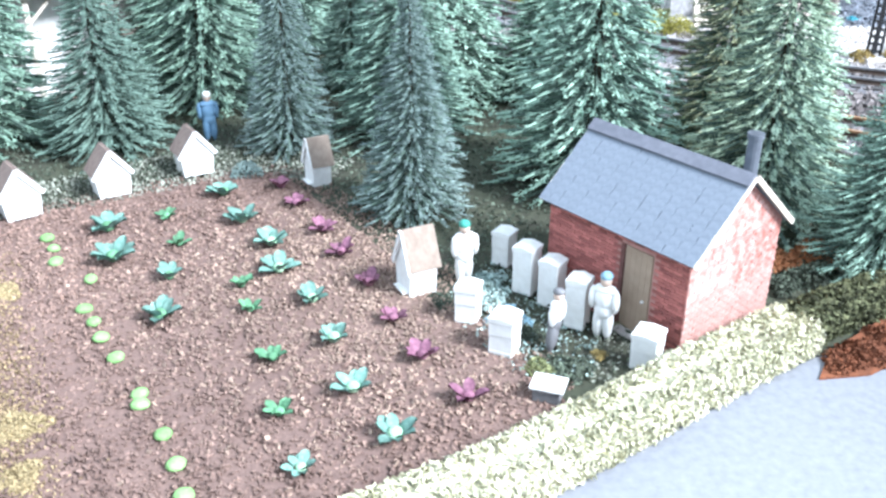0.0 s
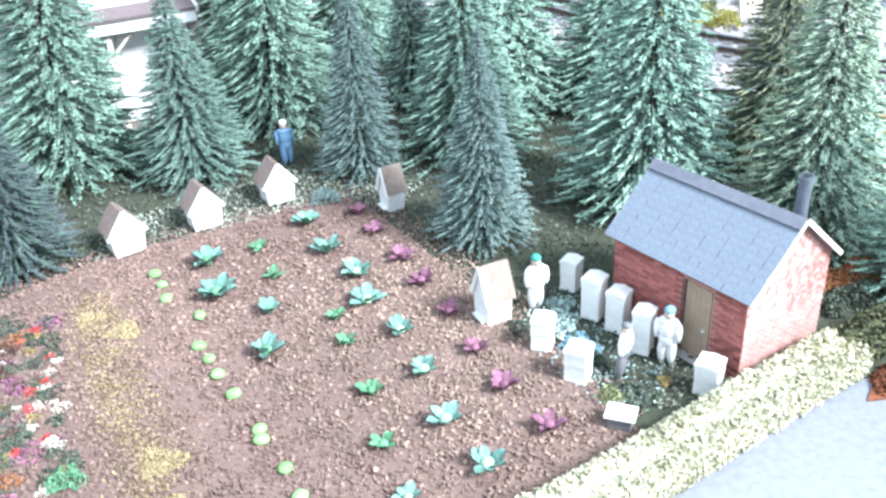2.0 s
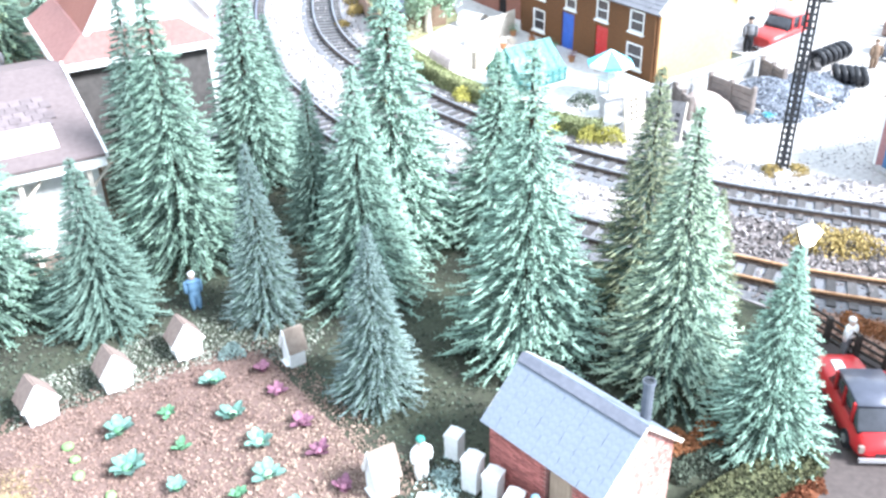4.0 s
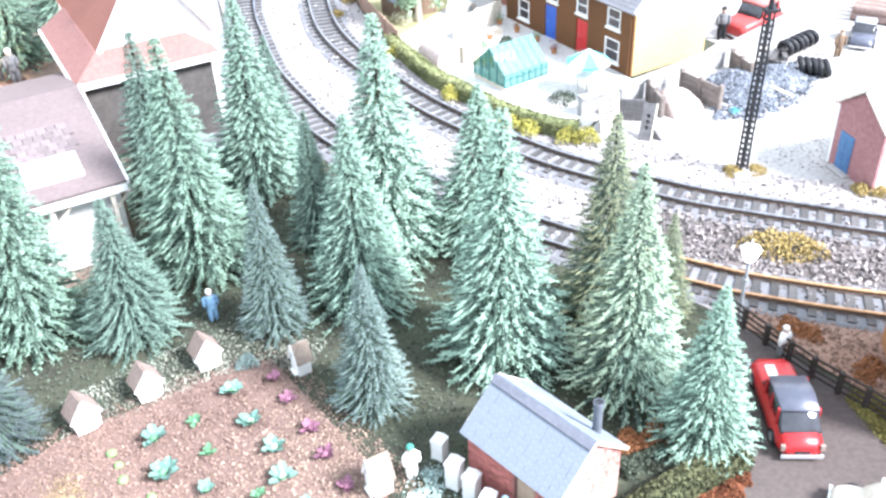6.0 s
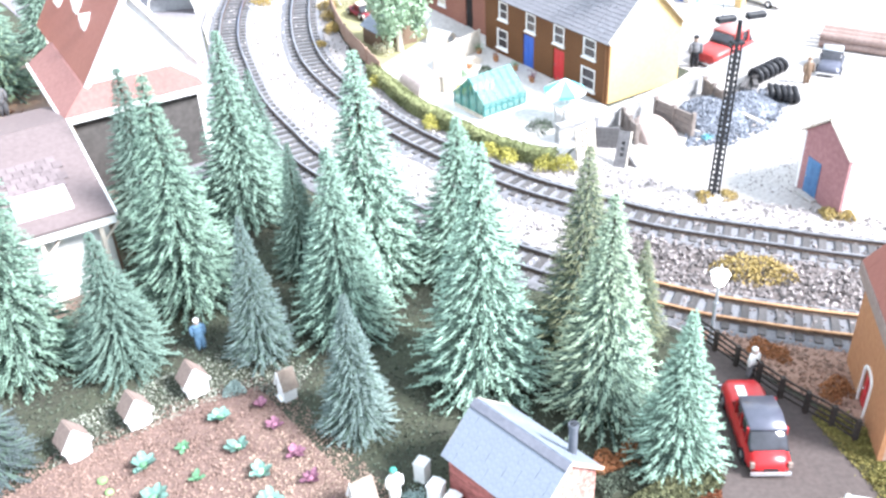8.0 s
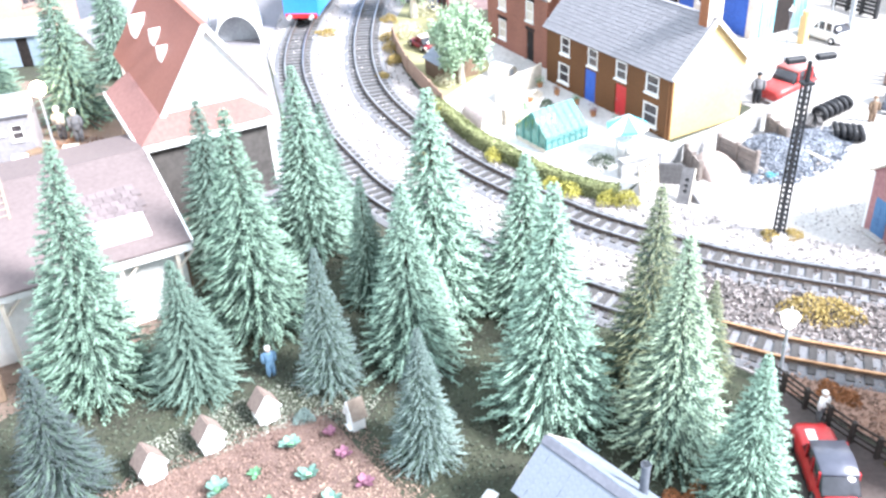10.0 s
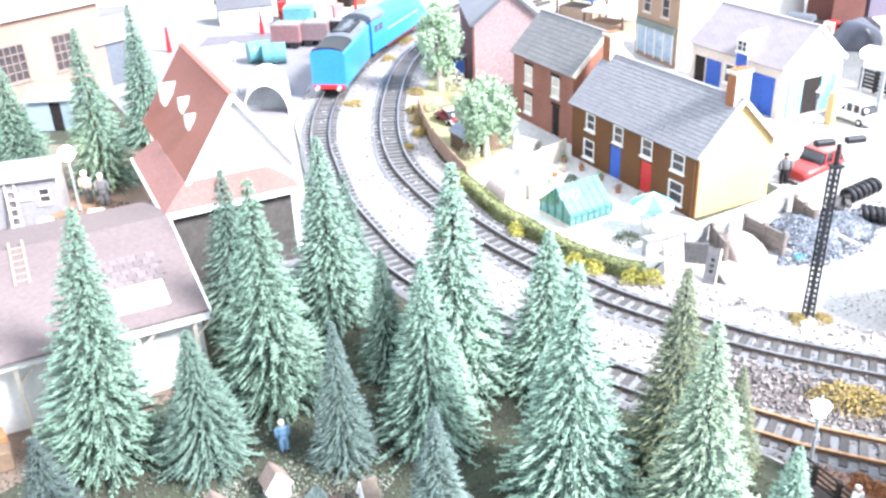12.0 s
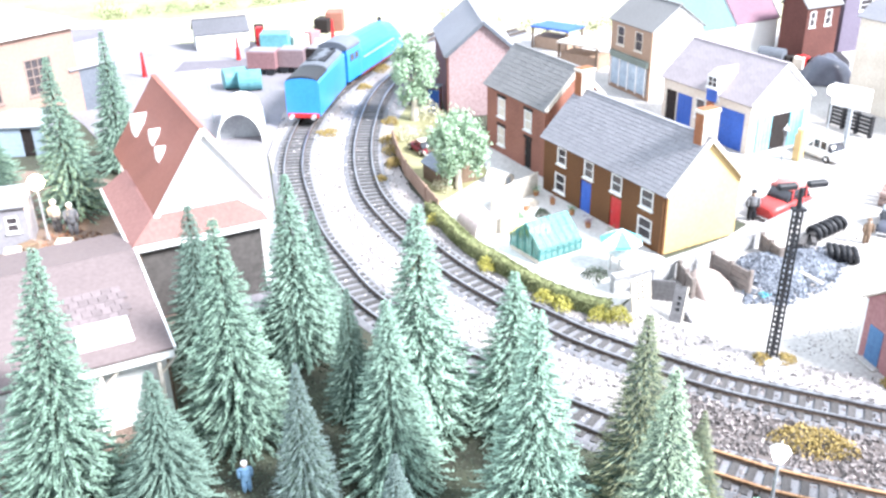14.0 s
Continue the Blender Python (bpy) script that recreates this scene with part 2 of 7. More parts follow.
# Estate car reds are lightened: the bright haze is put into the paint.
HAZY_RED = surface("hazy_red_paint", (0.56, 0.07, 0.065), (0.46, 0.05, 0.048), 0.4, 300, 0.02, spec=0.4)
HAZY_PINK = surface("hazy_pink_paint", (0.60, 0.22, 0.20), (0.50, 0.17, 0.155), 0.5, 300, 0.02)
CYAN = surface("pale_blue_paint", (0.14, 0.55, 0.64), (0.10, 0.43, 0.52), 0.6, 300, 0.05)
LOCO = surface("garter_blue", (0.025, 0.25, 0.66), (0.018, 0.20, 0.56), 0.28, 300, 0.01, spec=0.6)
LOCO_ROOF = surface("tender_coal", (0.04, 0.045, 0.055), (0.02, 0.02, 0.025), 0.55, 500, 0.5)
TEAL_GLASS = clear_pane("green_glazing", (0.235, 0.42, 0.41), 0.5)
PANE = surface("window_glazing", (0.075, 0.065, 0.07), (0.045, 0.04, 0.045), 0.2, 300, 0.0, spec=0.35)
CABBAGE = surface("cabbage_leaf", (0.235, 0.38, 0.325), (0.12, 0.235, 0.195), 0.65, 700, 0.3, blotch=90, per_object=0.3)
GREENLEAF = surface("green_leaf", (0.16, 0.33, 0.19), (0.08, 0.20, 0.105), 0.65, 700, 0.3, blotch=90, per_object=0.3)
HEART = surface("cabbage_heart", (0.45, 0.62, 0.44), (0.25, 0.44, 0.28), 0.65, 700, 0.3, blotch=90)
LETTUCE = surface("lettuce", (0.29, 0.49, 0.20), (0.17, 0.34, 0.11), 0.65, 700, 0.3, blotch=90, per_object=0.2)
PURPLE = surface("red_cabbage_leaf", (0.29, 0.135, 0.19), (0.15, 0.06, 0.095), 0.65, 700, 0.3, blotch=90, per_object=0.3)
FIR = surface("fir_green", (0.432, 0.606, 0.486), (0.246, 0.378, 0.294), 0.9, 90, 0.0, blotch=14, spread=0.9, island=0.18)
FIR_MID = surface("fir_mid_green", (0.365, 0.522, 0.418), (0.203, 0.313, 0.249), 0.9, 90, 0.0, blotch=14, spread=0.9, island=0.17)
FIR_SOFT = surface("fir_soft_green", (0.302, 0.439, 0.342), (0.165, 0.262, 0.199), 0.9, 90, 0.0, blotch=14, spread=0.9, island=0.16)
FIR_TEAL = surface("fir_teal", (0.224, 0.325, 0.267), (0.118, 0.185, 0.151), 0.9, 90, 0.0, blotch=14, spread=0.9, island=0.15)
FIR_DARK = surface("fir_dark", (0.258, 0.336, 0.314), (0.106, 0.153, 0.146), 0.9, 90, 0.0, blotch=14, spread=0.8, island=0.28)
FIR_OLIVE = surface("fir_olive", (0.34, 0.43, 0.32), (0.225, 0.20, 0.09), 0.9, 90, 0.0, blotch=2.6, spread=0.8, island=0.25)
FIR_TINGED = surface("fir_tinged", (0.43, 0.60, 0.49), (0.36, 0.41, 0.26), 0.9, 90, 0.0, blotch=6.0, spread=0.6, island=0.2)
BROWN_STONE = surface("brown_stones", (0.27, 0.15, 0.10), (0.14, 0.07, 0.045), 0.95, 600, 0.2, blotch=14, spread=0.7, island=0.5)
FIR_DEEP = surface("fir_deep", (0.12, 0.155, 0.155), (0.05, 0.066, 0.068), 0.9, 90, 0.0, blotch=14, spread=0.8, island=0.28)
# Darker bristle for inner branches: the crown's shade is put into the colour.
FIR_CORE = surface("shaded_fir_bristle", (0.145, 0.21, 0.17), (0.075, 0.115, 0.093), 0.95, 300, 0.0, island=0.2)
TRUNK = surface("fir_trunk", (0.07, 0.05, 0.035), (0.04, 0.03, 0.02), 0.9, 500, 0.5)
YELLOW_LEAF = surface("yellow_green_flock", (0.52, 0.48, 0.13), (0.34, 0.31, 0.08), 0.95, 700, 0.4, island=0.35)
LEAFY = surface("broad_leaf", (0.42, 0.55, 0.40), (0.28, 0.40, 0.26), 0.85, 700, 0.4, blotch=40, island=0.25)
SKIN = surface("figure_paint", (0.60, 0.46, 0.38), (0.5, 0.37, 0.3), 0.6)
BLUE_COAT = surface("blue_coat", (0.17, 0.30, 0.43), (0.11, 0.21, 0.33), 0.6)
GREY_CLOTH = surface("grey_cloth", (0.22, 0.22, 0.23), (0.13, 0.13, 0.14), 0.7)
HAT_GREEN = surface("green_hat", (0.07, 0.34, 0.27), (0.05, 0.25, 0.20), 0.6)
HAT_BLUE = surface("blue_hat", (0.25, 0.40, 0.48), (0.17, 0.29, 0.36), 0.6)
COAL = surface("coal_lumps", (0.25, 0.27, 0.31), (0.095, 0.105, 0.13), 0.6, 700, 0.5, island=0.5)
SAND = surface("pinkish_sand", (0.46, 0.37, 0.34), (0.38, 0.31, 0.285), 0.95, 700, 0.5)
CHROME = surface("bright_bumper", (0.75, 0.75, 0.76), (0.6, 0.6, 0.62), 0.2, 300, 0.0, metal=0.6)
VAN_ROOF = surface("dark_car_roof", (0.10, 0.105, 0.14), (0.07, 0.075, 0.10), 0.3, 300, 0.0, spec=0.5)
CAR_GLASS = surface("car_glass", (0.05, 0.05, 0.06), (0.03, 0.03, 0.035), 0.08, 300, 0.0, spec=0.7)
LAMP_GLOW = glow("lamp_glass", (1.0, 0.95, 0.85), 6.0)
WARM_GLOW = glow("warm_lamp_glass", (1.0, 0.78, 0.45), 40.0)


# ---- building blocks ----
def box(bm, x0, x1, y0, y1, z0, z1, m=None):
    vs = [bm.verts.new((x, y, z)) for z in (z0, z1) for x, y in ((x0, y0), (x1, y0), (x1, y1), (x0, y1))]
    for f in ((3, 2, 1, 0), (4, 5, 6, 7), (0, 1, 5, 4), (1, 2, 6, 5), (2, 3, 7, 6), (3, 0, 4, 7)):
        bm.faces.new([vs[i] for i in f])
    if m is not None:
        bmesh.ops.transform(bm, matrix=m, verts=vs)
    return vs


def soft_box(x0, x1, y0, y1, z0, z1, r=0.05, seg=1):
    bm = bmesh.new()
    box(bm, x0, x1, y0, y1, z0, z1)
    bmesh.ops.bevel(bm, geom=bm.edges[:], offset=r, segments=seg, affect="EDGES")
    return bm


def tube(bm, r0, r1, z0, z1, n=12, m=None):
    r = bmesh.ops.create_cone(bm, cap_ends=True, segments=n, radius1=r0, radius2=max(r1, 1e-4), depth=z1 - z0)
    bmesh.ops.translate(bm, vec=(0, 0, (z0 + z1) / 2), verts=r["verts"])
    if m is not None:
        bmesh.ops.transform(bm, matrix=m, verts=r["verts"])
    return r["verts"]


def prism(bm, outline, d0, d1, m=None):
    """A slab with the outline given in x and z, from y = d0 to d1."""
    a = [bm.verts.new((x, d0, z)) for x, z in outline]
    b = [bm.verts.new((x, d1, z)) for x, z in outline]
    bm.faces.new(a)
    bm.faces.new(b[::-1])
    for i in range(len(a)):
        j = (i + 1) % len(a)
        bm.faces.new((a[j], a[i], b[i], b[j]))
    if m is not None:
        bmesh.ops.transform(bm, matrix=m, verts=a + b)
    return a + b


def finish(bm, smooth=False):
    bmesh.ops.recalc_face_normals(bm, faces=bm.faces[:])
    me = bpy.data.meshes.new("mesh")
    bmesh.ops.scale(bm, vec=(U, U, U), verts=bm.verts[:])
    bm.to_mesh(me)
    bm.free()
    if smooth:
        me.polygons.foreach_set("use_smooth", [True] * len(me.polygons))
    return me


def part(name, bm, material, parent, label="", smooth=False, at=None):
    me = finish(bm, smooth) if isinstance(bm, bmesh.types.BMesh) else bm
    ob = new(name, me)
    if not me.materials:
        me.materials.append(material)
    elif me.materials[0] != material:
        ob.material_slots[0].link = "OBJECT"
        ob.material_slots[0].material = material
    ob.parent = parent
    if at is not None:
        ob.matrix_basis = place(*at)
    if label:
        ob["label"] = label
    return ob


def place(x, y, z=0.0, rz=0.0, rx=0.0, ry=0.0):
    return pose(x * U, y * U, z * U, rx, ry, rz)


def thing(name, x, y, z=0.0, rz=0.0, label="", category="", group="", kind=""):
    ob = new(name)
    ob.empty_display_size = 0.005
    ob.matrix_basis = place(x, y, z, rz)
    return tagged(ob, label, category, group, kind)


def solo(name, bm, material, x, y, z=0.0, rz=0.0, label="", category="", group="", kind="", smooth=False):
    me = finish(bm, smooth) if isinstance(bm, bmesh.types.BMesh) else bm
    ob = new(name, me)
    if not me.materials:
        me.materials.append(material)
    ob.matrix_basis = place(x, y, z, rz)
    return tagged(ob, label, category, group, kind)


def raw(verts, faces):
    """A mesh from arrays in plan units."""
    me = bpy.data.meshes.new("mesh")
    me.from_pydata((np.asarray(verts) * U).tolist(), [], np.asarray(faces).tolist())
    me.update()
    return me


def inside(poly, x, y):
    poly = np.asarray(poly, float)
    ok = np.zeros(len(x), bool)
    for (x0, y0), (x1, y1) in zip(poly, np.roll(poly, -1, 0)):
        cross = (y0 > y) != (y1 > y)
        ok ^= cross & (x < (x1 - x0) * (y - y0) / (y1 - y0 + 1e-12) + x0)
    return ok


def turns(rng, n):
    q = rng.normal(size=(n, 4))
    q /= np.linalg.norm(q, axis=1)[:, None]
    w, x, y, z = q.T
    return np.stack([1 - 2 * (y * y + z * z), 2 * (x * y - z * w), 2 * (x * z + y * w), 2 * (x * y + z * w), 1 - 2 * (x * x + z * z), 2 * (y * z - x * w), 2 * (x * z - y * w), 2 * (y * z + x * w), 1 - 2 * (x * x + y * y)], 1).reshape(-1, 3, 3)


GRIT = np.array([(-1, -.6, -.5), (1, -.7, -.4), (.9, .7, -.5), (-.8, .6, -.4), (-.7, -.5, .5), (.8, -.4, .45), (.6, .6, .5), (-.9, .4, .4)])
GRIT_F = np.array([(3, 2, 1, 0), (4, 5, 6, 7), (0, 1, 5, 4), (1, 2, 6, 5), (2, 3, 7, 6), (3, 0, 4, 7)])
FLAKE = np.array([(-1, 0, -.12), (0, -.55, .1), (1, 0, -.12), (0, .55, .1), (0, 0, .3)])
FLAKE_F = np.array([(0, 1, 4), (1, 2, 4), (2, 3, 4), (3, 0, 4), (3, 2, 1), (3, 1, 0)])


def scatter(rng, points, lo, hi, shape=GRIT, shape_f=GRIT_F, flat=1.0):
    """Grit, chips or flock leaves of random turn and size, one at each point."""
    n = len(points)
    s = rng.uniform(lo, hi, n)[:, None, None] * (1, 1, flat) * rng.uniform(0.7, 1.3, (n, 1, 3))
    v = np.einsum("nij,nkj->nki", turns(rng, n), shape[None] * s) + np.asarray(points)[:, None]
    f = shape_f[None] + (np.arange(n) * len(shape))[:, None, None]
    return raw(v.reshape(-1, 3), f.reshape(-1, shape_f.shape[1]))


def spread_in(rng, poly, n):
    poly = np.asarray(poly, float)
    lo, hi = poly.min(0), poly.max(0)
    p = rng.uniform(lo, hi, (n, 2))
    return p[inside(poly, p[:, 0], p[:, 1])]


def smooth_line(pts, step):
    """A rounded line through the points (Catmull-Rom), at even steps."""
    p = np.asarray(pts, float)
    p = np.vstack([2 * p[0] - p[1], p, 2 * p[-1] - p[-2]])
    out = []
    for i in range(1, len(p) - 2):
        for t in np.linspace(0, 1, 24, endpoint=False):
            a, b, c, d = p[i - 1], p[i], p[i + 1], p[i + 2]
            out.append(0.5 * (2 * b + (c - a) * t + (2 * a - 5 * b + 4 * c - d) * t * t + (3 * b - a - 3 * c + d) * t ** 3))
    out = np.array(out + [p[-2]])
    far = np.r_[0, np.cumsum(np.linalg.norm(np.diff(out, axis=0), axis=1))]
    s = np.arange(0, far[-1], step)
    return np.stack([np.interp(s, far, out[:, k]) for k in range(2)], 1)


def sides(line):
    d = np.gradient(line, axis=0)
    d /= np.linalg.norm(d, axis=1)[:, None]
    return d, np.stack([-d[:, 1], d[:, 0]], 1)


def ribbon(name, line, profile, material, parent=None, **tags):
    """Extrudes a profile (offset to the left, height) along a line."""
    d, nrm = sides(line)
    k, prof = len(profile), np.asarray(profile, float)
    v = np.concatenate([line[:, None] + nrm[:, None] * prof[None, :, :1], np.broadcast_to(prof[None, :, 1:], (len(line), k, 1))], 2)
    i, j = np.meshgrid(np.arange(len(line) - 1), np.arange(k), indexing="ij")
    a, b = i * k + j, i * k + (j + 1) % k
    f = np.stack([a, b, b + k, a + k], 2).reshape(-1, 4)
    ob = part(name, raw(v.reshape(-1, 3), f), material, parent)
    return tagged(ob, **tags)


def sheet(name, poly, z, material, thick=0.3, **tags):
    bm = bmesh.new()
    a = [bm.verts.new((x, y, z)) for x, y in poly]
    top = bm.faces.new(a)
    r = bmesh.ops.extrude_face_region(bm, geom=[top])
    bmesh.ops.translate(bm, vec=(0, 0, -thick), verts=[g for g in r["geom"] if isinstance(g, bmesh.types.BMVert)])
    return tagged(part(name, bm, material, None), **tags)


def wall(bm, length, height, thick, openings=(), m=None):
    """A wall along x from 0 to length, outer face at y = 0, with openings (x0, x1, z0, z1) cut through it, as one closed shell."""
    xs = sorted({0, length, *(v for o in openings for v in o[:2])})
    zs = sorted({0, height, *(v for o in openings for v in o[2:])})
    nx, nz, made = len(xs) - 1, len(zs) - 1, {}

    def solid(i, j):
        if not (0 <= i < nx and 0 <= j < nz):
            return False
        cx, cz = (xs[i] + xs[i + 1]) / 2, (zs[j] + zs[j + 1]) / 2
        return not any(o[0] < cx < o[1] and o[2] < cz < o[3] for o in openings)

    def vert(i, k, j):
        if (i, k, j) not in made:
            co = Vector((xs[i], k * thick, zs[j]))
            made[i, k, j] = bm.verts.new(m @ co if m is not None else co)
        return made[i, k, j]

    for i in range(nx):
        for j in range(nz):
            if not solid(i, j):
                continue
            bm.faces.new((vert(i, 0, j), vert(i + 1, 0, j), vert(i + 1, 0, j + 1), vert(i, 0, j + 1)))
            bm.faces.new((vert(i, 1, j + 1), vert(i + 1, 1, j + 1), vert(i + 1, 1, j), vert(i, 1, j)))
            if not solid(i - 1, j):
                bm.faces.new((vert(i, 1, j), vert(i, 0, j), vert(i, 0, j + 1), vert(i, 1, j + 1)))
            if not solid(i + 1, j):
                bm.faces.new((vert(i + 1, 0, j), vert(i + 1, 1, j), vert(i + 1, 1, j + 1), vert(i + 1, 0, j + 1)))
            if not solid(i, j - 1):
                bm.faces.new((vert(i, 1, j), vert(i + 1, 1, j), vert(i + 1, 0, j), vert(i, 0, j)))
            if not solid(i, j + 1):
                bm.faces.new((vert(i, 0, j + 1), vert(i + 1, 0, j + 1), vert(i + 1, 1, j + 1), vert(i, 1, j + 1)))


def window(parent, x0, x1, z0, z1, y=0.0, frame_mat=None, pane_mat=None, bars=(0, 1), sill=True, m=None, bar=0.16):
    """A window set into an opening: frame with glazing bars, pane, sill."""
    frame_mat, pane_mat = frame_mat or WHITE, pane_mat or PANE
    bm = bmesh.new()
    w, (nx, nz) = bar, bars
    pw, ph = (x1 - x0 - 2 * w - nx * w / 2) / (nx + 1), (z1 - z0 - 2 * w - nz * w / 2) / (nz + 1)
    holes = [(w + i * (pw + w / 2), w + i * (pw + w / 2) + pw, w + j * (ph + w / 2), w + j * (ph + w / 2) + ph) for i in range(nx + 1) for j in range(nz + 1)]
    at = Matrix.Translation((x0, y - 0.06, z0))
    wall(bm, x1 - x0, z1 - z0, 0.2, holes, m @ at if m is not None else at)
    win = part("window", bm, frame_mat, parent)
    bm = bmesh.new()
    box(bm, x0 + w / 2, x1 - w / 2, y + 0.13, y + 0.2, z0 + w / 2, z1 - w / 2, m)
    part("pane", bm, pane_mat, win)
    if sill:
        bm = bmesh.new()
        box(bm, x0 - 0.15, x1 + 0.15, y - 0.22, y + 0.1, z0 - 0.22, z0, m)
        part("sill", bm, frame_mat, win)
    return win


def door(parent, x0, x1, z1, material, y=0.12, m=None, knob=True, panels=True):
    bm = bmesh.new()
    box(bm, x0, x1, y, y + 0.15, 0, z1, m)
    if panels:
        for a, b in ((0.08, 0.45), (0.52, 0.92)):
            for c, d in ((0.14, 0.46), (0.54, 0.86)):
                box(bm, x0 + (x1 - x0) * c, x0 + (x1 - x0) * d, y - 0.04, y, z1 * a, z1 * b, m)
    ob = part("door", bm, material, parent)
    if knob:
        bm = bmesh.new()
        bmesh.ops.create_icosphere(bm, subdivisions=1, radius=0.08)
        bmesh.ops.translate(bm, vec=(x0 + (x1 - x0) * 0.14, y - 0.08, z1 * 0.5), verts=bm.verts[:])
        if m is not None:
            bmesh.ops.transform(bm, matrix=m, verts=bm.verts[:])
        part("knob", bm, CHROME, ob, "bright metal knob")
    return ob


def roof_side(parent, length, run, rise, material, over=0.4, thick=0.22, rows=0, cols=0, back=False, name="roof"):
    """One slope of a gabled roof over a body with depth 2 * run, from its eave (z = 0 at y = 0) to the ridge; slates as pieces."""
    slope = math.hypot(run, rise)
    tilt = math.atan2(rise, run)
    m = Matrix.Translation((0, 0, 0)) @ Matrix.Rotation(tilt, 4, "X")
    if back:
        m = Matrix.Translation((length, 2 * run, 0)) @ Matrix.Rotation(math.pi, 4, "Z") @ m
    bm = bmesh.new()
    box(bm, -over, length + over, -over, slope, 0.0, thick, m)
    jointed = material in (SLATE_G, DARK_SLATE)
    ob = part(name, bm, SLATE_BED if rows and jointed else material, parent)
    if rows:
        step, wide = (slope + over) / rows, (length + 2 * over) / cols
        bm = bmesh.new()
        if jointed:
            box(bm, 0.012, wide - 0.012, 0, step - 0.075, 0, 0.06)
        else:
            box(bm, 0, wide, -0.02, step * 1.1, 0, 0.03)
        me = finish(bm)
        me.materials.append(material)
        for r in range(rows):
            for c in range(cols):
                x = -over + c * wide
                s = new("slate", me)
                s.parent = ob
                loc = m @ Vector((x + random.uniform(-.02, .02), -over + r * step, thick + 0.008 + random.uniform(0, .004)))
                s.matrix_basis = Matrix.Translation(loc * U) @ m.to_3x3().to_4x4() @ Matrix.Rotation(radians(0.7), 4, "X")
    return ob


def gables(bm, length, depth, eave, rise, thick, m=None):
    for x in (0, length - thick):
        prism(bm, [(0, eave), (depth, eave), (depth / 2, eave + rise)], x, x + thick, Matrix(((0, 1, 0, 0), (1, 0, 0, 0), (0, 0, 1, 0), (0, 0, 0, 1))))


# ---- the table top ----
rng = np.random.default_rng(7)
sheet("ground", [(-170, -40), (170, -40), (170, 340), (-170, 340)], -0.12, TURF, 4.0, label="brown and green flock-covered baseboard of the layout", category="ground", kind="structure")
GARDEN = [(-30, 14), (-9, 16.8), (-1.2, 22.6), (3.4, 25.6), (5.0, 27.6), (2.4, 33), (-1.5, 38), (-4.2, 42), (-9.2, 49.2), (-13, 48.2), (-18, 45.0), (-22.5, 42.4), (-26, 39), (-31, 31)]
garden = sheet("garden_bed", GARDEN, 0.0, SOIL, 0.3, label="vegetable bed of loose reddish-brown bark and soil", category="soil", kind="structure")
p = spread_in(rng, GARDEN, 45000)
bumps = 0.10 * np.sin(p[:, 0] * 1.9 + 0.7) * np.sin(p[:, 1] * 1.5) + 0.05
at = np.c_[p, bumps * 0.5 + rng.uniform(-.02, .04, len(p))]
tan = np.hypot(p[:, 0] + 2.5, p[:, 1] - 36.5) + rng.normal(size=len(p)) * 3.0 < 8.0
for pick, paint, words in ((~tan, CHIP, "loose red-brown bark chips over the vegetable bed"), (tan, CHIP_TAN, "paler tan bark chips over the vegetable bed near the hives")):
    tagged(part("bark_chips", scatter(rng, at[pick], 0.042, 0.122, flat=0.6), paint, None), words, "bark chips", kind="stuff")
edge = spread_in(rng, [(4.4, 28.4), (2.4, 33), (-1.5, 38), (-4.2, 42), (-9.2, 49.2), (-7.8, 50), (-3, 43.4), (0.4, 38.4), (3.6, 33.6), (5.4, 29)], 9000)
tagged(part("spilled_chips", scatter(rng, np.c_[edge, rng.uniform(-.1, .03, len(edge))], 0.035, 0.1, flat=0.6), CHIP_TAN, None), "bark chips spilled along the edge of the bed", "bark chips", kind="stuff")
edge = spread_in(rng, [(-31, 31), (-26, 39), (-22.5, 42.4), (-18, 45), (-13, 48.2), (-9.2, 49.2), (-8.9, 50.4), (-13.5, 49.3), (-18.6, 46.2), (-23, 43.6), (-27, 40)], 14000)
tagged(part("spilled_chips", scatter(rng, np.c_[edge, rng.uniform(-.1, .03, len(edge))], 0.035, 0.1, flat=0.6), CHIP, None), "bark chips spilled along the back of the bed", "bark chips", kind="stuff")
ROADWAY = [(-2, 6), (70, 6), (70, 26), (36, 30), (34.2, 38.5), (29.5, 45.5), (26.0, 50.5), (24.2, 50), (23.6, 38), (23.4, 35.6), (18.4, 32.5), (14.8, 30.9), (8.6, 27.1), (4.6, 24.7), (-0.4, 21.3), (-8.4, 17.1), (-20, 10.4)]
sheet("road", ROADWAY, 0.02, ROAD, 0.3, label="smooth grey card road beside the hedge", category="road", kind="structure")
sheet("lane", [(23.7, 38.2), (22.6, 35.8), (20.7, 33.0), (19.2, 31.2), (21.5, 28.5), (27, 27), (36, 27), (36, 36), (34.2, 38.9), (29.5, 45.7), (26.2, 50.4), (24.3, 49.8)], 0.06, LANE, 0.1, label="worn brown-grey lane where the red car stands", category="lane", kind="structure")
sheet("verge", [(31.0, 41.4), (31.4, 39.4), (32.2, 36.0), (32.6, 33.6), (37.5, 32.5), (40, 33), (35.2, 37.8), (34.4, 40.0), (32.4, 42.6)], 0.09, VERGE_BED, 0.1, label="olive flock grass verge beside the lane", category="verge", kind="structure")
SLOPE = [(36, 39), (34.6, 40.2), (31.9, 43.2), (28.3, 47.9), (25.2, 51.8), (27, 53.0), (33, 49.9), (40, 47.6), (44, 42)]
sheet("rusty_bank", SLOPE, 0.09, BANK, 0.1, label="pinkish brown earth between the rail fence and the track", category="earth", kind="structure")
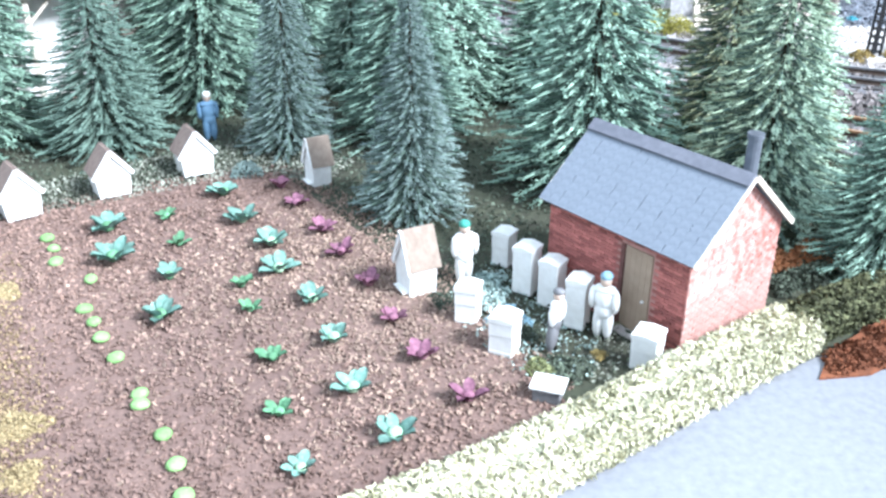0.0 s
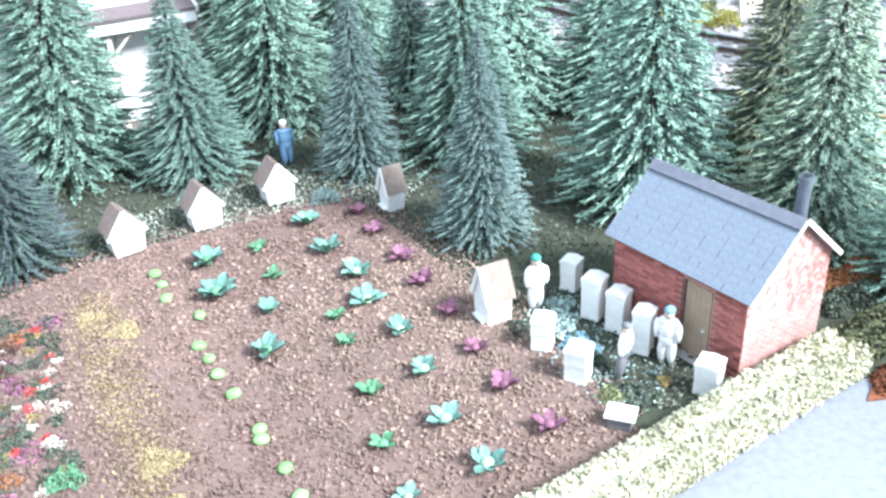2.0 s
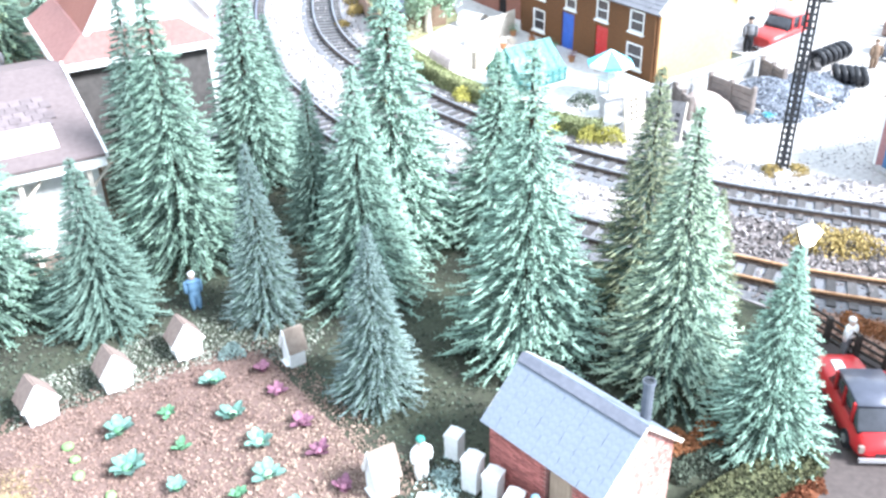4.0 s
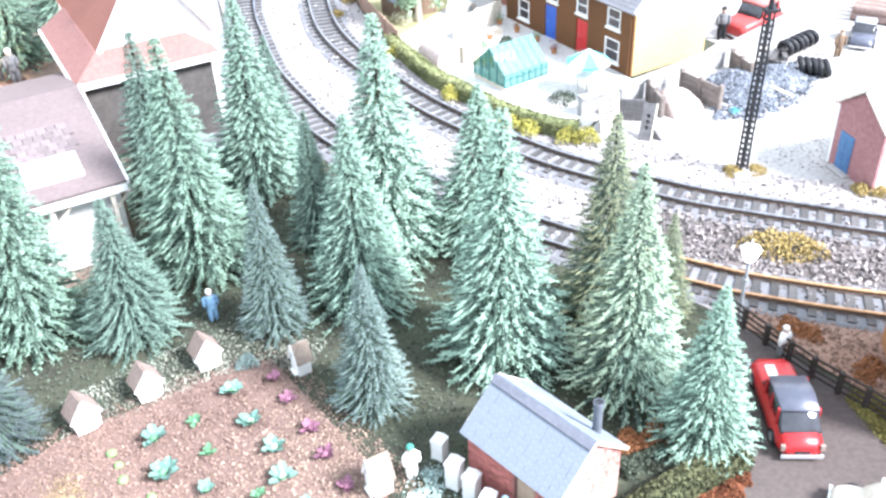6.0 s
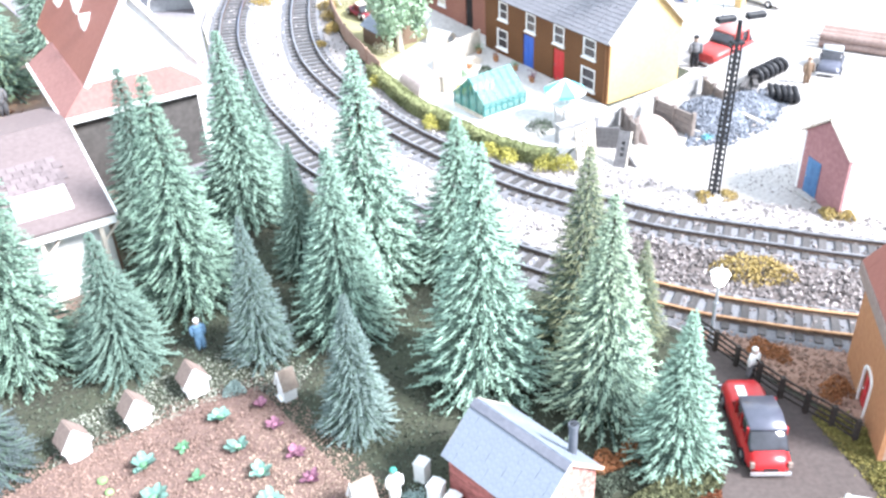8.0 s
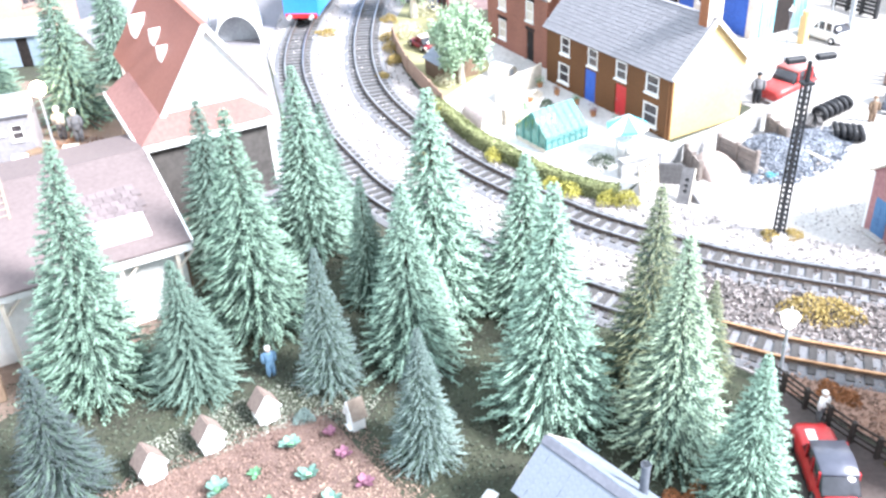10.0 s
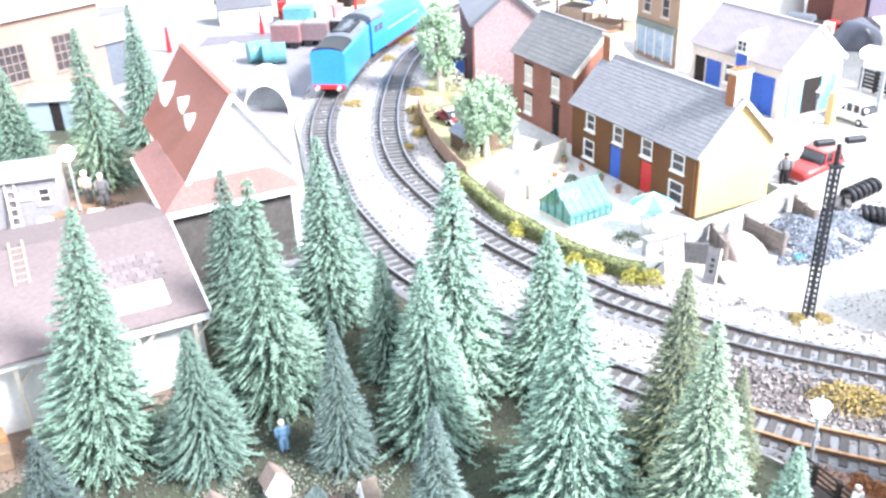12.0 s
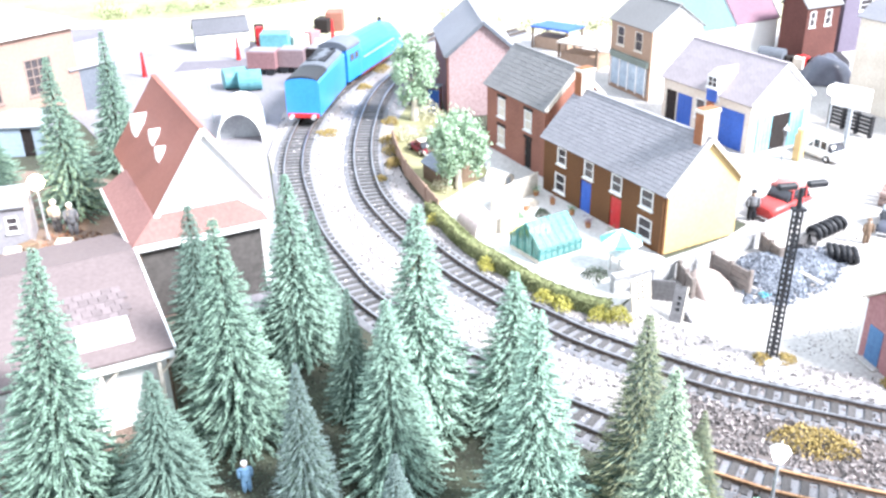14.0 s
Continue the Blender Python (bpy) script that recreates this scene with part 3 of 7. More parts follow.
sheet("rust_ground", [(14.4, 29.4), (15.4, 31.2), (18.4, 33.6), (20.6, 35.0), (22.8, 36.2), (22.5, 35.0), (20.8, 33.0), (18.6, 31.1), (16.4, 29.7)], 0.1, RUST_FLOCK, 0.1, label="rust-brown flock ground in front of the hedge end", category="earth", kind="structure")
sheet("station_earth", [(-90, 45), (-40, 45), (-24, 64), (-28, 84), (-38, 106), (-44, 122), (-58, 128), (-90, 130)], -0.05, EARTH, 0.2, label="bare brown earth round the station hut", category="earth", kind="structure")
sheet("garden_lawn", [(-6.5, 139), (-3.2, 121.5), (0.8, 111.5), (8, 124), (6.0, 142), (2, 155), (-6, 160), (-7.6, 148)], -0.03, LAWN, 0.2, label="pale flock lawn behind the railway fence", category="lawn", kind="structure")
YARD = [(21, 83.5), (27.5, 78.5), (34, 73.2), (46, 67.2), (72, 58), (150, 50), (150, 190), (95, 150), (60, 115.6), (49, 107.0), (33.4, 94.6), (25, 89.4)]
sheet("yard", YARD, 0.0, CONCRETE, 0.3, label="dusty pale concrete coal yard beside the track", category="yard", kind="structure")
sheet("patio", [(-0.6, 111), (4.6, 98.0), (12.4, 86.6), (19.2, 82.0), (24, 88), (28.4, 95.0), (16.2, 118.4), (17.2, 123.0), (8.8, 138.6), (6.4, 141.0), (8, 124)], 0.03, PATIO, 0.3, label="pale paved garden behind the brick cottages", category="patio", kind="structure")
sheet("street", [(30, 93.5), (60, 116.5), (150, 188), (150, 330), (20, 330), (12, 150), (41, 105)], 0.0, CONCRETE, 0.3, label="pale street through the village", category="street", kind="structure")
sheet("dark_ground_patch", [(73.0, 199.0), (71.0, 187.0), (73.2, 176.0), (79.5, 168.8), (86.3, 186.0), (88.3, 200.5)], 0.09, surface("near_black_ground", (0.06, 0.055, 0.062), (0.035, 0.032, 0.036), 0.9, 300, 0.4, blotch=20), 0.1, label="near-black ground before the brick house", category="ground", kind="structure")
sheet("siding_bed", [(-56, 186), (-48, 188.5), (-36, 186.5), (-25, 187.8), (-24.5, 192), (-27, 202), (-45.5, 195), (-56, 194)], 0.09, surface("siding_mauve", (0.17, 0.155, 0.175), (0.11, 0.10, 0.115), 0.9, 300, 0.4, blotch=20), 0.1, label="mauve-grey siding bed under the wagons", category="siding", kind="structure")
sheet("goods_platform", [(-28, 84), (-17, 84), (-21.5, 110), (-27, 134), (-28, 156), (-24, 178), (-15, 202), (-5, 222), (-60, 226), (-95, 195), (-62, 150), (-44, 122), (-38, 106)], 0.0, GOODS, 0.3, label="pale concrete goods yard beside the station", category="yard", kind="structure")
sheet("far_field", [(-170, 205), (170, 225), (170, 340), (-170, 340)], 0.05, surface("pale_field", (0.50, 0.47, 0.33), (0.36, 0.33, 0.22), 0.95, 200, 0.3, blotch=8), 0.3, label="pale straw-coloured field behind the village", category="field", kind="structure")
sheet("far_meadow", [(-170, 229), (-90, 231.5), (-68, 234), (-51, 243.5), (-37, 254), (10, 285), (60, 320), (60, 339), (-170, 339)], 0.12, surface("yellow_meadow", (0.36, 0.36, 0.20), (0.20, 0.22, 0.11), 0.95, 200, 0.3, blotch=16, spread=0.6), 0.3, label="yellow-green flock meadow beyond the cream wall", category="meadow", kind="structure")
sheet("side_road", [(-96.6, 228.4), (-86, 230), (-63.7, 172.7), (-70.7, 173.2)], 0.1, surface("lilac_road", (0.19, 0.18, 0.205), (0.14, 0.13, 0.15), 0.9, 300, 0.2, blotch=14), 0.1, label="lilac-grey side road beside the warehouse", category="road", kind="structure")

# forest floor and rough grass
FLOOR = [(-40, 40), (-26, 40), (-18, 46), (-13, 49.5), (-9, 50.5), (-3.5, 43), (3, 34), (5, 29), (10, 31), (16, 34), (23, 37.5), (24, 49), (22, 55), (10, 64), (0, 74), (-18, 78), (-25, 64), (-40, 52)]
p = spread_in(rng, FLOOR, 42000)
tagged(part("undergrowth", scatter(rng, np.c_[p, rng.uniform(-.1, .16, len(p))], 0.06, 0.17, FLAKE, FLAKE_F), TUFT, None), "rough olive and brown flock undergrowth beneath the firs", "undergrowth", kind="stuff")


for ground, count, paint, words in (([(-22.8, 42.2), (-18, 44.4), (-13, 47.6), (-9.6, 48.8), (-6.5, 47.0), (-5, 51), (-12, 54), (-20, 49.4), (-24, 46)], 8500, GRASS, "pale grey-green speckled grass"), ([(1.0, 36.8), (2.6, 38.6), (4.8, 35.6), (6.6, 32.4), (6.0, 29.4), (3.2, 29.4), (1.6, 32.0), (0.2, 34.6)], 1300, MINT, "pale mint and white flock"), ([(5.2, 29.2), (8.8, 29.2), (10.2, 31.4), (7.0, 33.6)], 600, GRASS, "olive speckled grass")):
    p = spread_in(rng, ground, count)
    tagged(part("flock_grass", scatter(rng, np.c_[p, rng.uniform(-.02, .12, len(p))], 0.05, 0.13, FLAKE, FLAKE_F), paint, None), words + " on the model ground", "grass", kind="stuff")


def clump(name, x, y, r, hgt, material, label, n=260, z=0.0):
    """A mound of flock: a dome of many small leaf flakes."""
    n = int(n * 2.4)
    a, b = rng.uniform(0, 2 * np.pi, n), np.sqrt(rng.uniform(0, 1, n))
    c = np.sqrt(np.maximum(0, 1 - b * b)) * rng.uniform(0.25, 1, n)
    lump = 1 + 0.25 * np.sin(3 * a + rng.uniform(0, 6))
    pts = np.c_[x + r * b * np.cos(a) * lump, y + r * b * np.sin(a) * lump, z + hgt * c]
    return tagged(part(name, scatter(rng, pts, 0.07 * r ** 0.5, 0.16 * r ** 0.5, FLAKE, FLAKE_F), material, None), label, "bush", kind="stuff")


for x, y, r, hgt in ((15.6, 30.4, 0.8, 0.4), (16.8, 31.2, 0.9, 0.5), (18.2, 32.2, 0.9, 0.5), (19.6, 33.2, 0.9, 0.5), (20.9, 34.1, 0.8, 0.5), (22.0, 35.0, 0.6, 0.4)):
    clump("rust_shrub", x, y, r, hgt, RUST_FLOCK, "low dark rust-red shrub of flock at the hedge end")
BORDER = [(-26.0, 37.0), (-22.6, 36.2), (-20.4, 31.6), (-18.0, 26.8), (-16.4, 22.6), (-17.6, 18.6), (-22, 22), (-25, 30)]
streak = smooth_line([(-21.6, 38.4), (-20.2, 35.4), (-18.2, 31.8), (-16.2, 28.6), (-14.4, 25.4), (-13.2, 22.6), (-12.0, 19.8)], 0.0028)
streak = streak + rng.normal(size=streak.shape) * (0.85, 0.5)
bare = np.sin(streak[:, 0] * 2.3) * np.sin(streak[:, 1] * 1.7) + rng.normal(size=len(streak)) * 0.35 > -0.75
tagged(part("yellow_moss", scatter(rng, np.c_[streak, rng.uniform(.0, .11, len(streak))][bare], 0.05, 0.115, FLAKE, FLAKE_F), OCHRE, None), "soft patchy streak of ochre-olive moss across the soil", "moss", kind="stuff")
for x, y, r in ((-18.9, 35.3, 0.8), (-21.0, 36.4, 0.7), (-14.2, 26.2, 0.9), (-13.2, 23.6, 0.8)):
    clump("moss_patch", x, y, r, 0.16, MOSS_PALE, "soft pale yellow moss patch on the soil", 420)
# flower border: low mixed clumps of dull colours
for k in range(190):
    x, y = rng.uniform(-25.4, -17.6), rng.uniform(20.5, 37.0)
    if inside(BORDER, np.array([x]), np.array([y]))[0]:
        m, lab = ((PURPLE, "purple"), (TUFT, "dark green"), (CREAM, "cream"), (MOSS_O, "rust-orange"), (TUFT, "dull green"), (MOSS_Y, "yellow"), (HAZY_RED, "dull red"), (BARK_DARK, "dark brown"))[int(rng.integers(0, 8))]
        small = 0.5 if m in (CREAM, MOSS_Y, HAZY_RED) else 1.0
        clump("border_clump", x, y, rng.uniform(.4, .8) * small, rng.uniform(.14, .26), m, lab + " flock clump in the mixed flower border", int(45 * small) + 15)
for x, y, r, m, lab in ((-17.7, 25.3, 0.75, GREENLEAF, "dark green"), (-16.3, 22.9, 0.7, BLUE_FLOCK, "blue"), (-16.7, 22.3, 0.6, HAT_BLUE, "pale blue"), (-15.9, 23.2, 0.25, MOSS_Y, "yellow"), (-16.9, 23.3, 0.25, CREAM, "cream"), (-19.15, 27.3, 0.35, CREAM, "cream")):
    clump("flower_patch", x, y, r, 0.4, m, lab + " flock flowers in a border patch", 170)
for x, y, r, m in ((2.2, 35.2, 1.0, MINT), (3.0, 33.6, 0.9, HAT_BLUE), (3.6, 32.4, 0.7, TUFT), (5.2, 30.0, 0.9, TUFT), (6.4, 30.9, 0.3, MOSS_Y), (4.0, 30.0, 0.6, HEDGE_DARK), (0.4, 35.0, 0.7, TUFT), (7.2, 33.4, 0.6, HEDGE_DARK), (2.4, 36.8, 0.7, MINT)):
    clump("grass_patch", x, y, r, 0.22, m, "flat patch of pale speckled flock grass between the hives", 160)
for x, y, r in ((34.0, 37.8, 0.8), (34.2, 36.4, 0.8), (33.2, 39.2, 0.8), (34.9, 35.0, 0.9), (32.3, 40.5, 0.6), (36.4, 34.4, 0.9), (33.2, 35.4, 0.8), (32.6, 38.0, 0.7), (33.4, 37.2, 0.8), (31.9, 39.8, 0.5)):
    clump("verge_grass", x, y, r, 0.35, VERGE, "yellow-green flock verge along the lane")
p = spread_in(rng, [(31.2, 41.2), (31.6, 39.4), (32.3, 36.0), (32.7, 33.6), (36.5, 32.8), (35.2, 37.6), (34.2, 40.0), (32.4, 42.4)], 5200)
p = p + rng.normal(size=p.shape) * 0.28
tagged(part("verge_flock", scatter(rng, np.c_[p, rng.uniform(.08, .34, len(p))], 0.07, 0.17, FLAKE, FLAKE_F), VERGE, None), "ragged olive and yellow flock over the verge", "grass", kind="stuff")
for x, y, r, hgt, m in ((17.6, 39.0, 1.3, 0.9, MOSS_O), (15.6, 38.6, 1.1, 0.6, MOSS_O), (16.6, 37.0, 1.0, 0.7, TUFT), (15.2, 36.4, 0.8, 0.5, TUFT), (18.0, 38.4, 1.2, 0.7, TUFT)):
    clump("low_bush", x, y, r, hgt, m, "low scrub bush behind the brick hut")


def hedge(line, width, height, material, n, label, lo=0.07, hi=0.17):
    """A clipped hedge: a solid core with leaf flakes standing off it."""
    mid = smooth_line(line, 0.35)
    w = width / 2 - 0.1
    root = thing("hedge", *mid[0], 0, 0, label, "hedge")
    shift = np.array(mid[0])
    ribbon("hedge_core", mid - shift, [(-w, 0), (w, 0), (w, height * 0.8), (w * 0.7, height - 0.1), (-w * 0.7, height - 0.1), (-w, height * 0.8)], material, root)
    d, nrm = sides(mid)
    i = rng.integers(0, len(mid), n)
    a = rng.uniform(-0.15, np.pi + 0.15, n)
    side, up = np.cos(a), np.maximum(0.02, np.sin(a))
    reach = rng.uniform(0.86, 1.08, n)
    q = mid[i] - shift + d[i] * rng.uniform(-.2, .2, n)[:, None] + nrm[i] * (np.sign(side) * np.abs(side) ** 0.5 * width / 2 * reach)[:, None]
    part("leaves", scatter(rng, np.c_[q, up ** 0.5 * height * reach], lo, hi, FLAKE, FLAKE_F), material, root)
    return root


hedge([(-9, 15.8), (-2.4, 20.4), (1.8, 23.0), (5.9, 25.9), (9.3, 28.5), (12.4, 30.7), (14.4, 32.2)], 2.4, 1.3, HEDGE, 19000, "pale yellow-green clipped flock hedge beside the road", 0.09, 0.2)
# The hedge end by the lane is set darker than the rest.
hedge([(14.0, 32.0), (15.8, 33.3), (17.5, 34.3), (19.2, 35.2), (20.9, 36.0), (22.5, 36.7)], 2.0, 1.1, HEDGE_END, 6500, "dark olive-green speckled end of the flock hedge by the lane", 0.09, 0.2)
hedge([(-0.4, 109.5), (1.4, 105.6), (4.5, 98.4), (7.9, 93.4), (12.5, 87.0), (17.2, 83.0), (19.4, 82.0)], 1.8, 1.7, HEDGE_DARK, 7000, "dark green clipped flock hedge along the cottage garden", 0.1, 0.22)

# ---- firs ----


def fir_meshes(seed, whorls=36, droop=0.3, needles=24, aspect=4.3):
    """A bottle-brush fir one unit high and one unit in crown radius: trunk, and a crown of drooping fuzzy branch fingers."""
    r = np.random.default_rng(seed)
    rows = []
    for w in range(whorls):
        h = 0.04 + 0.93 * np.clip((w + r.uniform(-.18, .18)) / whorls, 0, 1) ** 0.95
        reach = (1 - h) ** 0.95 * r.uniform(0.93, 1.05) + 0.012
        count = int(7 + 18 * (1 - h) ** 0.75)
        for k in range(count):
            rows.append((2 * np.pi * (k + r.uniform(-.3, .3)) / count + w * 2.4, h + r.uniform(-.007, .007), reach * (r.uniform(0.8, 1.1) if k % 3 else r.uniform(0.58, 0.85)), r.uniform(.7, 1.35)))
    for k in range(5):
        rows.append((k * 1.26, 0.95, 0.05, -4.0))
    a, h, ln, sag = np.array(rows).T
    n = len(a)
    way = np.stack([np.cos(a), np.sin(a), 0 * a], 1)
    side = np.stack([-way[:, 1], way[:, 0], 0 * a], 1)
    up = np.array([0, 0, 1.0 / aspect])
    dz = droop * ln * sag / aspect

    def spine(u, i):
        """The point u along branch i: out, and down in an arc with the tip lifting again."""
        p = way[i] * (u * ln[i])[:, None]
        p[:, 2] = h[i] - dz[i] * (u ** 1.6 - 0.25 * u ** 4)
        return p

    us, prof, k = np.array([0.12, 0.5, 0.84, 1.0]), np.array([0.35, 0.85, 1.0, 0.3]), 4
    ang = np.arange(k) * 2 * np.pi / k + np.pi / 2
    thick = (0.012 + 0.008 * ln) * (0.5 + 0.5 * (1 - h) ** 0.5)
    core = np.stack([spine(np.full(n, u), np.arange(n)) for u in us], 1)
    ring = side[:, None, None] * np.cos(ang)[None, None, :, None] + up * np.sin(ang)[None, None, :, None]
    v = core[:, :, None] + ring * (prof[None, :] * thick[:, None])[:, :, None, None] * r.uniform(0.6, 1.35, (n, 4, k, 1))
    f = np.array([(i * k + j, i * k + (j + 1) % k, (i + 1) * k + (j + 1) % k, (i + 1) * k + j) for i in range(3) for j in range(k)])
    f = (f[None] + (np.arange(n) * 4 * k)[:, None, None]).reshape(-1, 4)
    # short needles standing off each finger, leaning to its tip
    i = np.repeat(np.arange(n), needles)
    m = len(i)
    u = 0.34 + 0.69 * r.uniform(0, 1, m) ** 0.75
    q = r.uniform(0, 2 * np.pi, m)
    out = side[i] * np.cos(q)[:, None] + up * np.sin(q)[:, None]
    root = spine(u, i) + out * (thick[i] * 0.75)[:, None]
    size = r.uniform(0.026, 0.052, m)[:, None] * (0.45 + 0.55 * (1 - h[i])[:, None] ** 0.5)
    tip = root + (out * 0.75 + way[i] * 0.8 + side[i] * r.uniform(-.7, .7, (m, 1)) - up * 0.2) * size
    across = (way[i] * -np.sin(q)[:, None] + side[i] * 0.6 + up * np.cos(q)[:, None]) * 0.0185 * r.uniform(0.8, 1.5, (m, 1)) * (0.5 + 0.5 * (1 - h[i])[:, None])
    blade = np.stack([root - across, root + across, tip, root + out * 0.014 + way[i] * 0.012], 1)
    g = np.array([(1, 3, 2), (3, 0, 2)])[None] + (np.arange(m) * 4)[:, None, None] + n * 4 * k
    crown = bpy.data.meshes.new("mesh")
    crown.from_pydata((np.concatenate([v.reshape(-1, 3), blade.reshape(-1, 3)]) * U).tolist(), [], f.tolist() + g.reshape(-1, 3).tolist())
    crown.update()
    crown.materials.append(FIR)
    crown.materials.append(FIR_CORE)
    # Inner branch segments take the darker colour that stands in for crown shade.
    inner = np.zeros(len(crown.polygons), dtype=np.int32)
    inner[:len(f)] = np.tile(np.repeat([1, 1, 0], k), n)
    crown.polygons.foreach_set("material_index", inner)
    bm = bmesh.new()
    tube(bm, 0.07, 0.012, 0.0, 0.96, 7)
    trunk = finish(bm)
    trunk.materials.append(TRUNK)
    return trunk, crown


FIRS = [fir_meshes(s, w, d) for s, w, d in ((1, 55, 0.18), (2, 57, 0.12), (3, 54, 0.22))]


def fir(x, y, height, radius, material, kind, rz, label, z=0.0, lean=0.0):
    root = thing("fir_tree", x, y, z, rz, label, "fir tree", "firs of the model wood")
    root.matrix_basis = place(x, y, z) @ pose(0, 0, 0, 0, lean, 0) @ pose(0, 0, 0, 0, 0, rz) @ Matrix.Diagonal((radius * 1.06, radius * 1.06, height, 1))
    trunk, crown = FIRS[kind]
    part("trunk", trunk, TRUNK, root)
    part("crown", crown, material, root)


GREEN_FIR, TEAL_FIR, DARK_FIR, OLIVE_FIR = ("tall mint-green bottle-brush model fir", "blue-green bottle-brush model fir", "small dark grey-green bottle-brush model fir", "olive-tinged bottle-brush model fir")
for x, y, hgt, r, m, kind, label in (
    (20.3, 38.5, 13.2, 3.7, FIR, 1, GREEN_FIR), (16.5, 44.4, 18.6, 4.7, FIR_TINGED, 0, GREEN_FIR), (8.1, 48.0, 21.0, 5.5, FIR, 2, GREEN_FIR), (-1.4, 44.1, 12.2, 3.1, FIR_DARK, 1, DARK_FIR),
    (-9.2, 53.1, 13.5, 3.0, FIR_DARK, 0, DARK_FIR), (-20.3, 53.4, 12.7, 4.35, FIR_TEAL, 2, TEAL_FIR), (-2.5, 56.0, 17.3, 4.8, FIR_MID, 0, GREEN_FIR), (-16.4, 62.0, 21.6, 5.5, FIR_SOFT, 2, GREEN_FIR),
    (16.5, 52.6, 17.8, 4.2, FIR_OLIVE, 1, OLIVE_FIR), (7.7, 63.6, 15.5, 5.2, FIR, 0, GREEN_FIR), (-12.9, 75.0, 20.2, 5.2, FIR_MID, 1, GREEN_FIR), (-6.6, 65.0, 13.3, 2.9, FIR_TEAL, 1, TEAL_FIR),
    (-0.3, 63.4, 22.0, 6.0, FIR, 0, GREEN_FIR), (-21.7, 73.0, 18.0, 4.8, FIR_TEAL, 2, TEAL_FIR), (-29.0, 53.7, 23.3, 5.5, FIR_SOFT, 1, GREEN_FIR), (-49.2, 111.4, 22.7, 5.2, FIR_SOFT, 0, GREEN_FIR),
    (-48.4, 129.4, 21.8, 4.6, FIR_SOFT, 2, GREEN_FIR), (-66.2, 122, 15.6, 5.3, FIR_SOFT, 1, GREEN_FIR), (-27.4, 42.2, 11.8, 3.8, FIR_DEEP, 2, DARK_FIR), (21.2, 52.2, 9.4, 2.3, FIR_OLIVE, 2, OLIVE_FIR),
    (-11.6, 80.0, 14.2, 3.6, FIR_TEAL, 2, TEAL_FIR)):
    fir(x, y, hgt, r, m, kind, (x * 37 + y * 11) % 360, label, lean=5.6 if x == -29.0 else 0.0)


def broad_tree(x, y, height, radius, label):
    """A broadleaf: tapered trunk, limbs, and a ragged crown of leaf clumps."""
    root = thing("garden_tree", x, y, 0, 0, label, "tree")
    bm = bmesh.new()
    tube(bm, height * 0.045, height * 0.025, 0, height * 0.5, 8)
    for a in range(5):
        m = Matrix.Translation((0, 0, height * (0.3 + 0.05 * a))) @ Matrix.Rotation(a * 1.26, 4, "Z") @ Matrix.Rotation(radians(48), 4, "Y")
        tube(bm, height * 0.018, height * 0.006, 0, radius * 0.9, 6, m)
    part("trunk", bm, CREAM, root)
    n = 76
    c = rng.normal(size=(n, 3))
    c /= np.linalg.norm(c, axis=1)[:, None]
    c *= (rng.uniform(0.3, 1, n) ** 0.5)[:, None]
    c = c * (radius, radius, height * 0.4) + (0, 0, height * 0.58)
    pts = (c[:, None] + rng.normal(size=(n, 60, 3)) * (radius * 0.11, radius * 0.11, radius * 0.17)).reshape(-1, 3)
    part("crown", scatter(rng, pts, radius * 0.05, radius * 0.11, FLAKE, FLAKE_F), LEAFY, root)


broad_tree(-3.8, 150.6, 15.4, 3.9, "light green leafy garden tree beside the track")
broad_tree(3.5, 118.6, 11.6, 3.9, "light green leafy tree beside the cottages")

# ---- railway ----
INNER = smooth_line([(75, 50.5), (56, 56.6), (41.7, 61.9), (37.5, 63.7), (33.1, 65.6), (28.6, 67.7), (25.4, 69.6), (19.5, 73.9), (14, 78.6), (4.4, 89.8), (-3.2, 102.6), (-7.8, 113), (-10.2, 122.4), (-11.6, 134), (-12.0, 147), (-11.3, 163), (-8.6, 177), (-2, 192), (6, 204), (20, 219)], 0.7)
OUTER = smooth_line([(75, 42), (56, 45.5), (45, 48.4), (37, 50.9), (33.1, 52.3), (29.1, 53.9), (26.5, 55.2), (17, 61), (8, 68.2), (0, 76.5), (-6.9, 85.1), (-11.2, 93.2), (-15.4, 102.6), (-18.8, 114.3), (-21.4, 125.4), (-22.7, 138.4), (-22.4, 152), (-20.6, 165), (-16.6, 179.5), (-10, 199), (2, 220)], 0.7)
G = 1.375


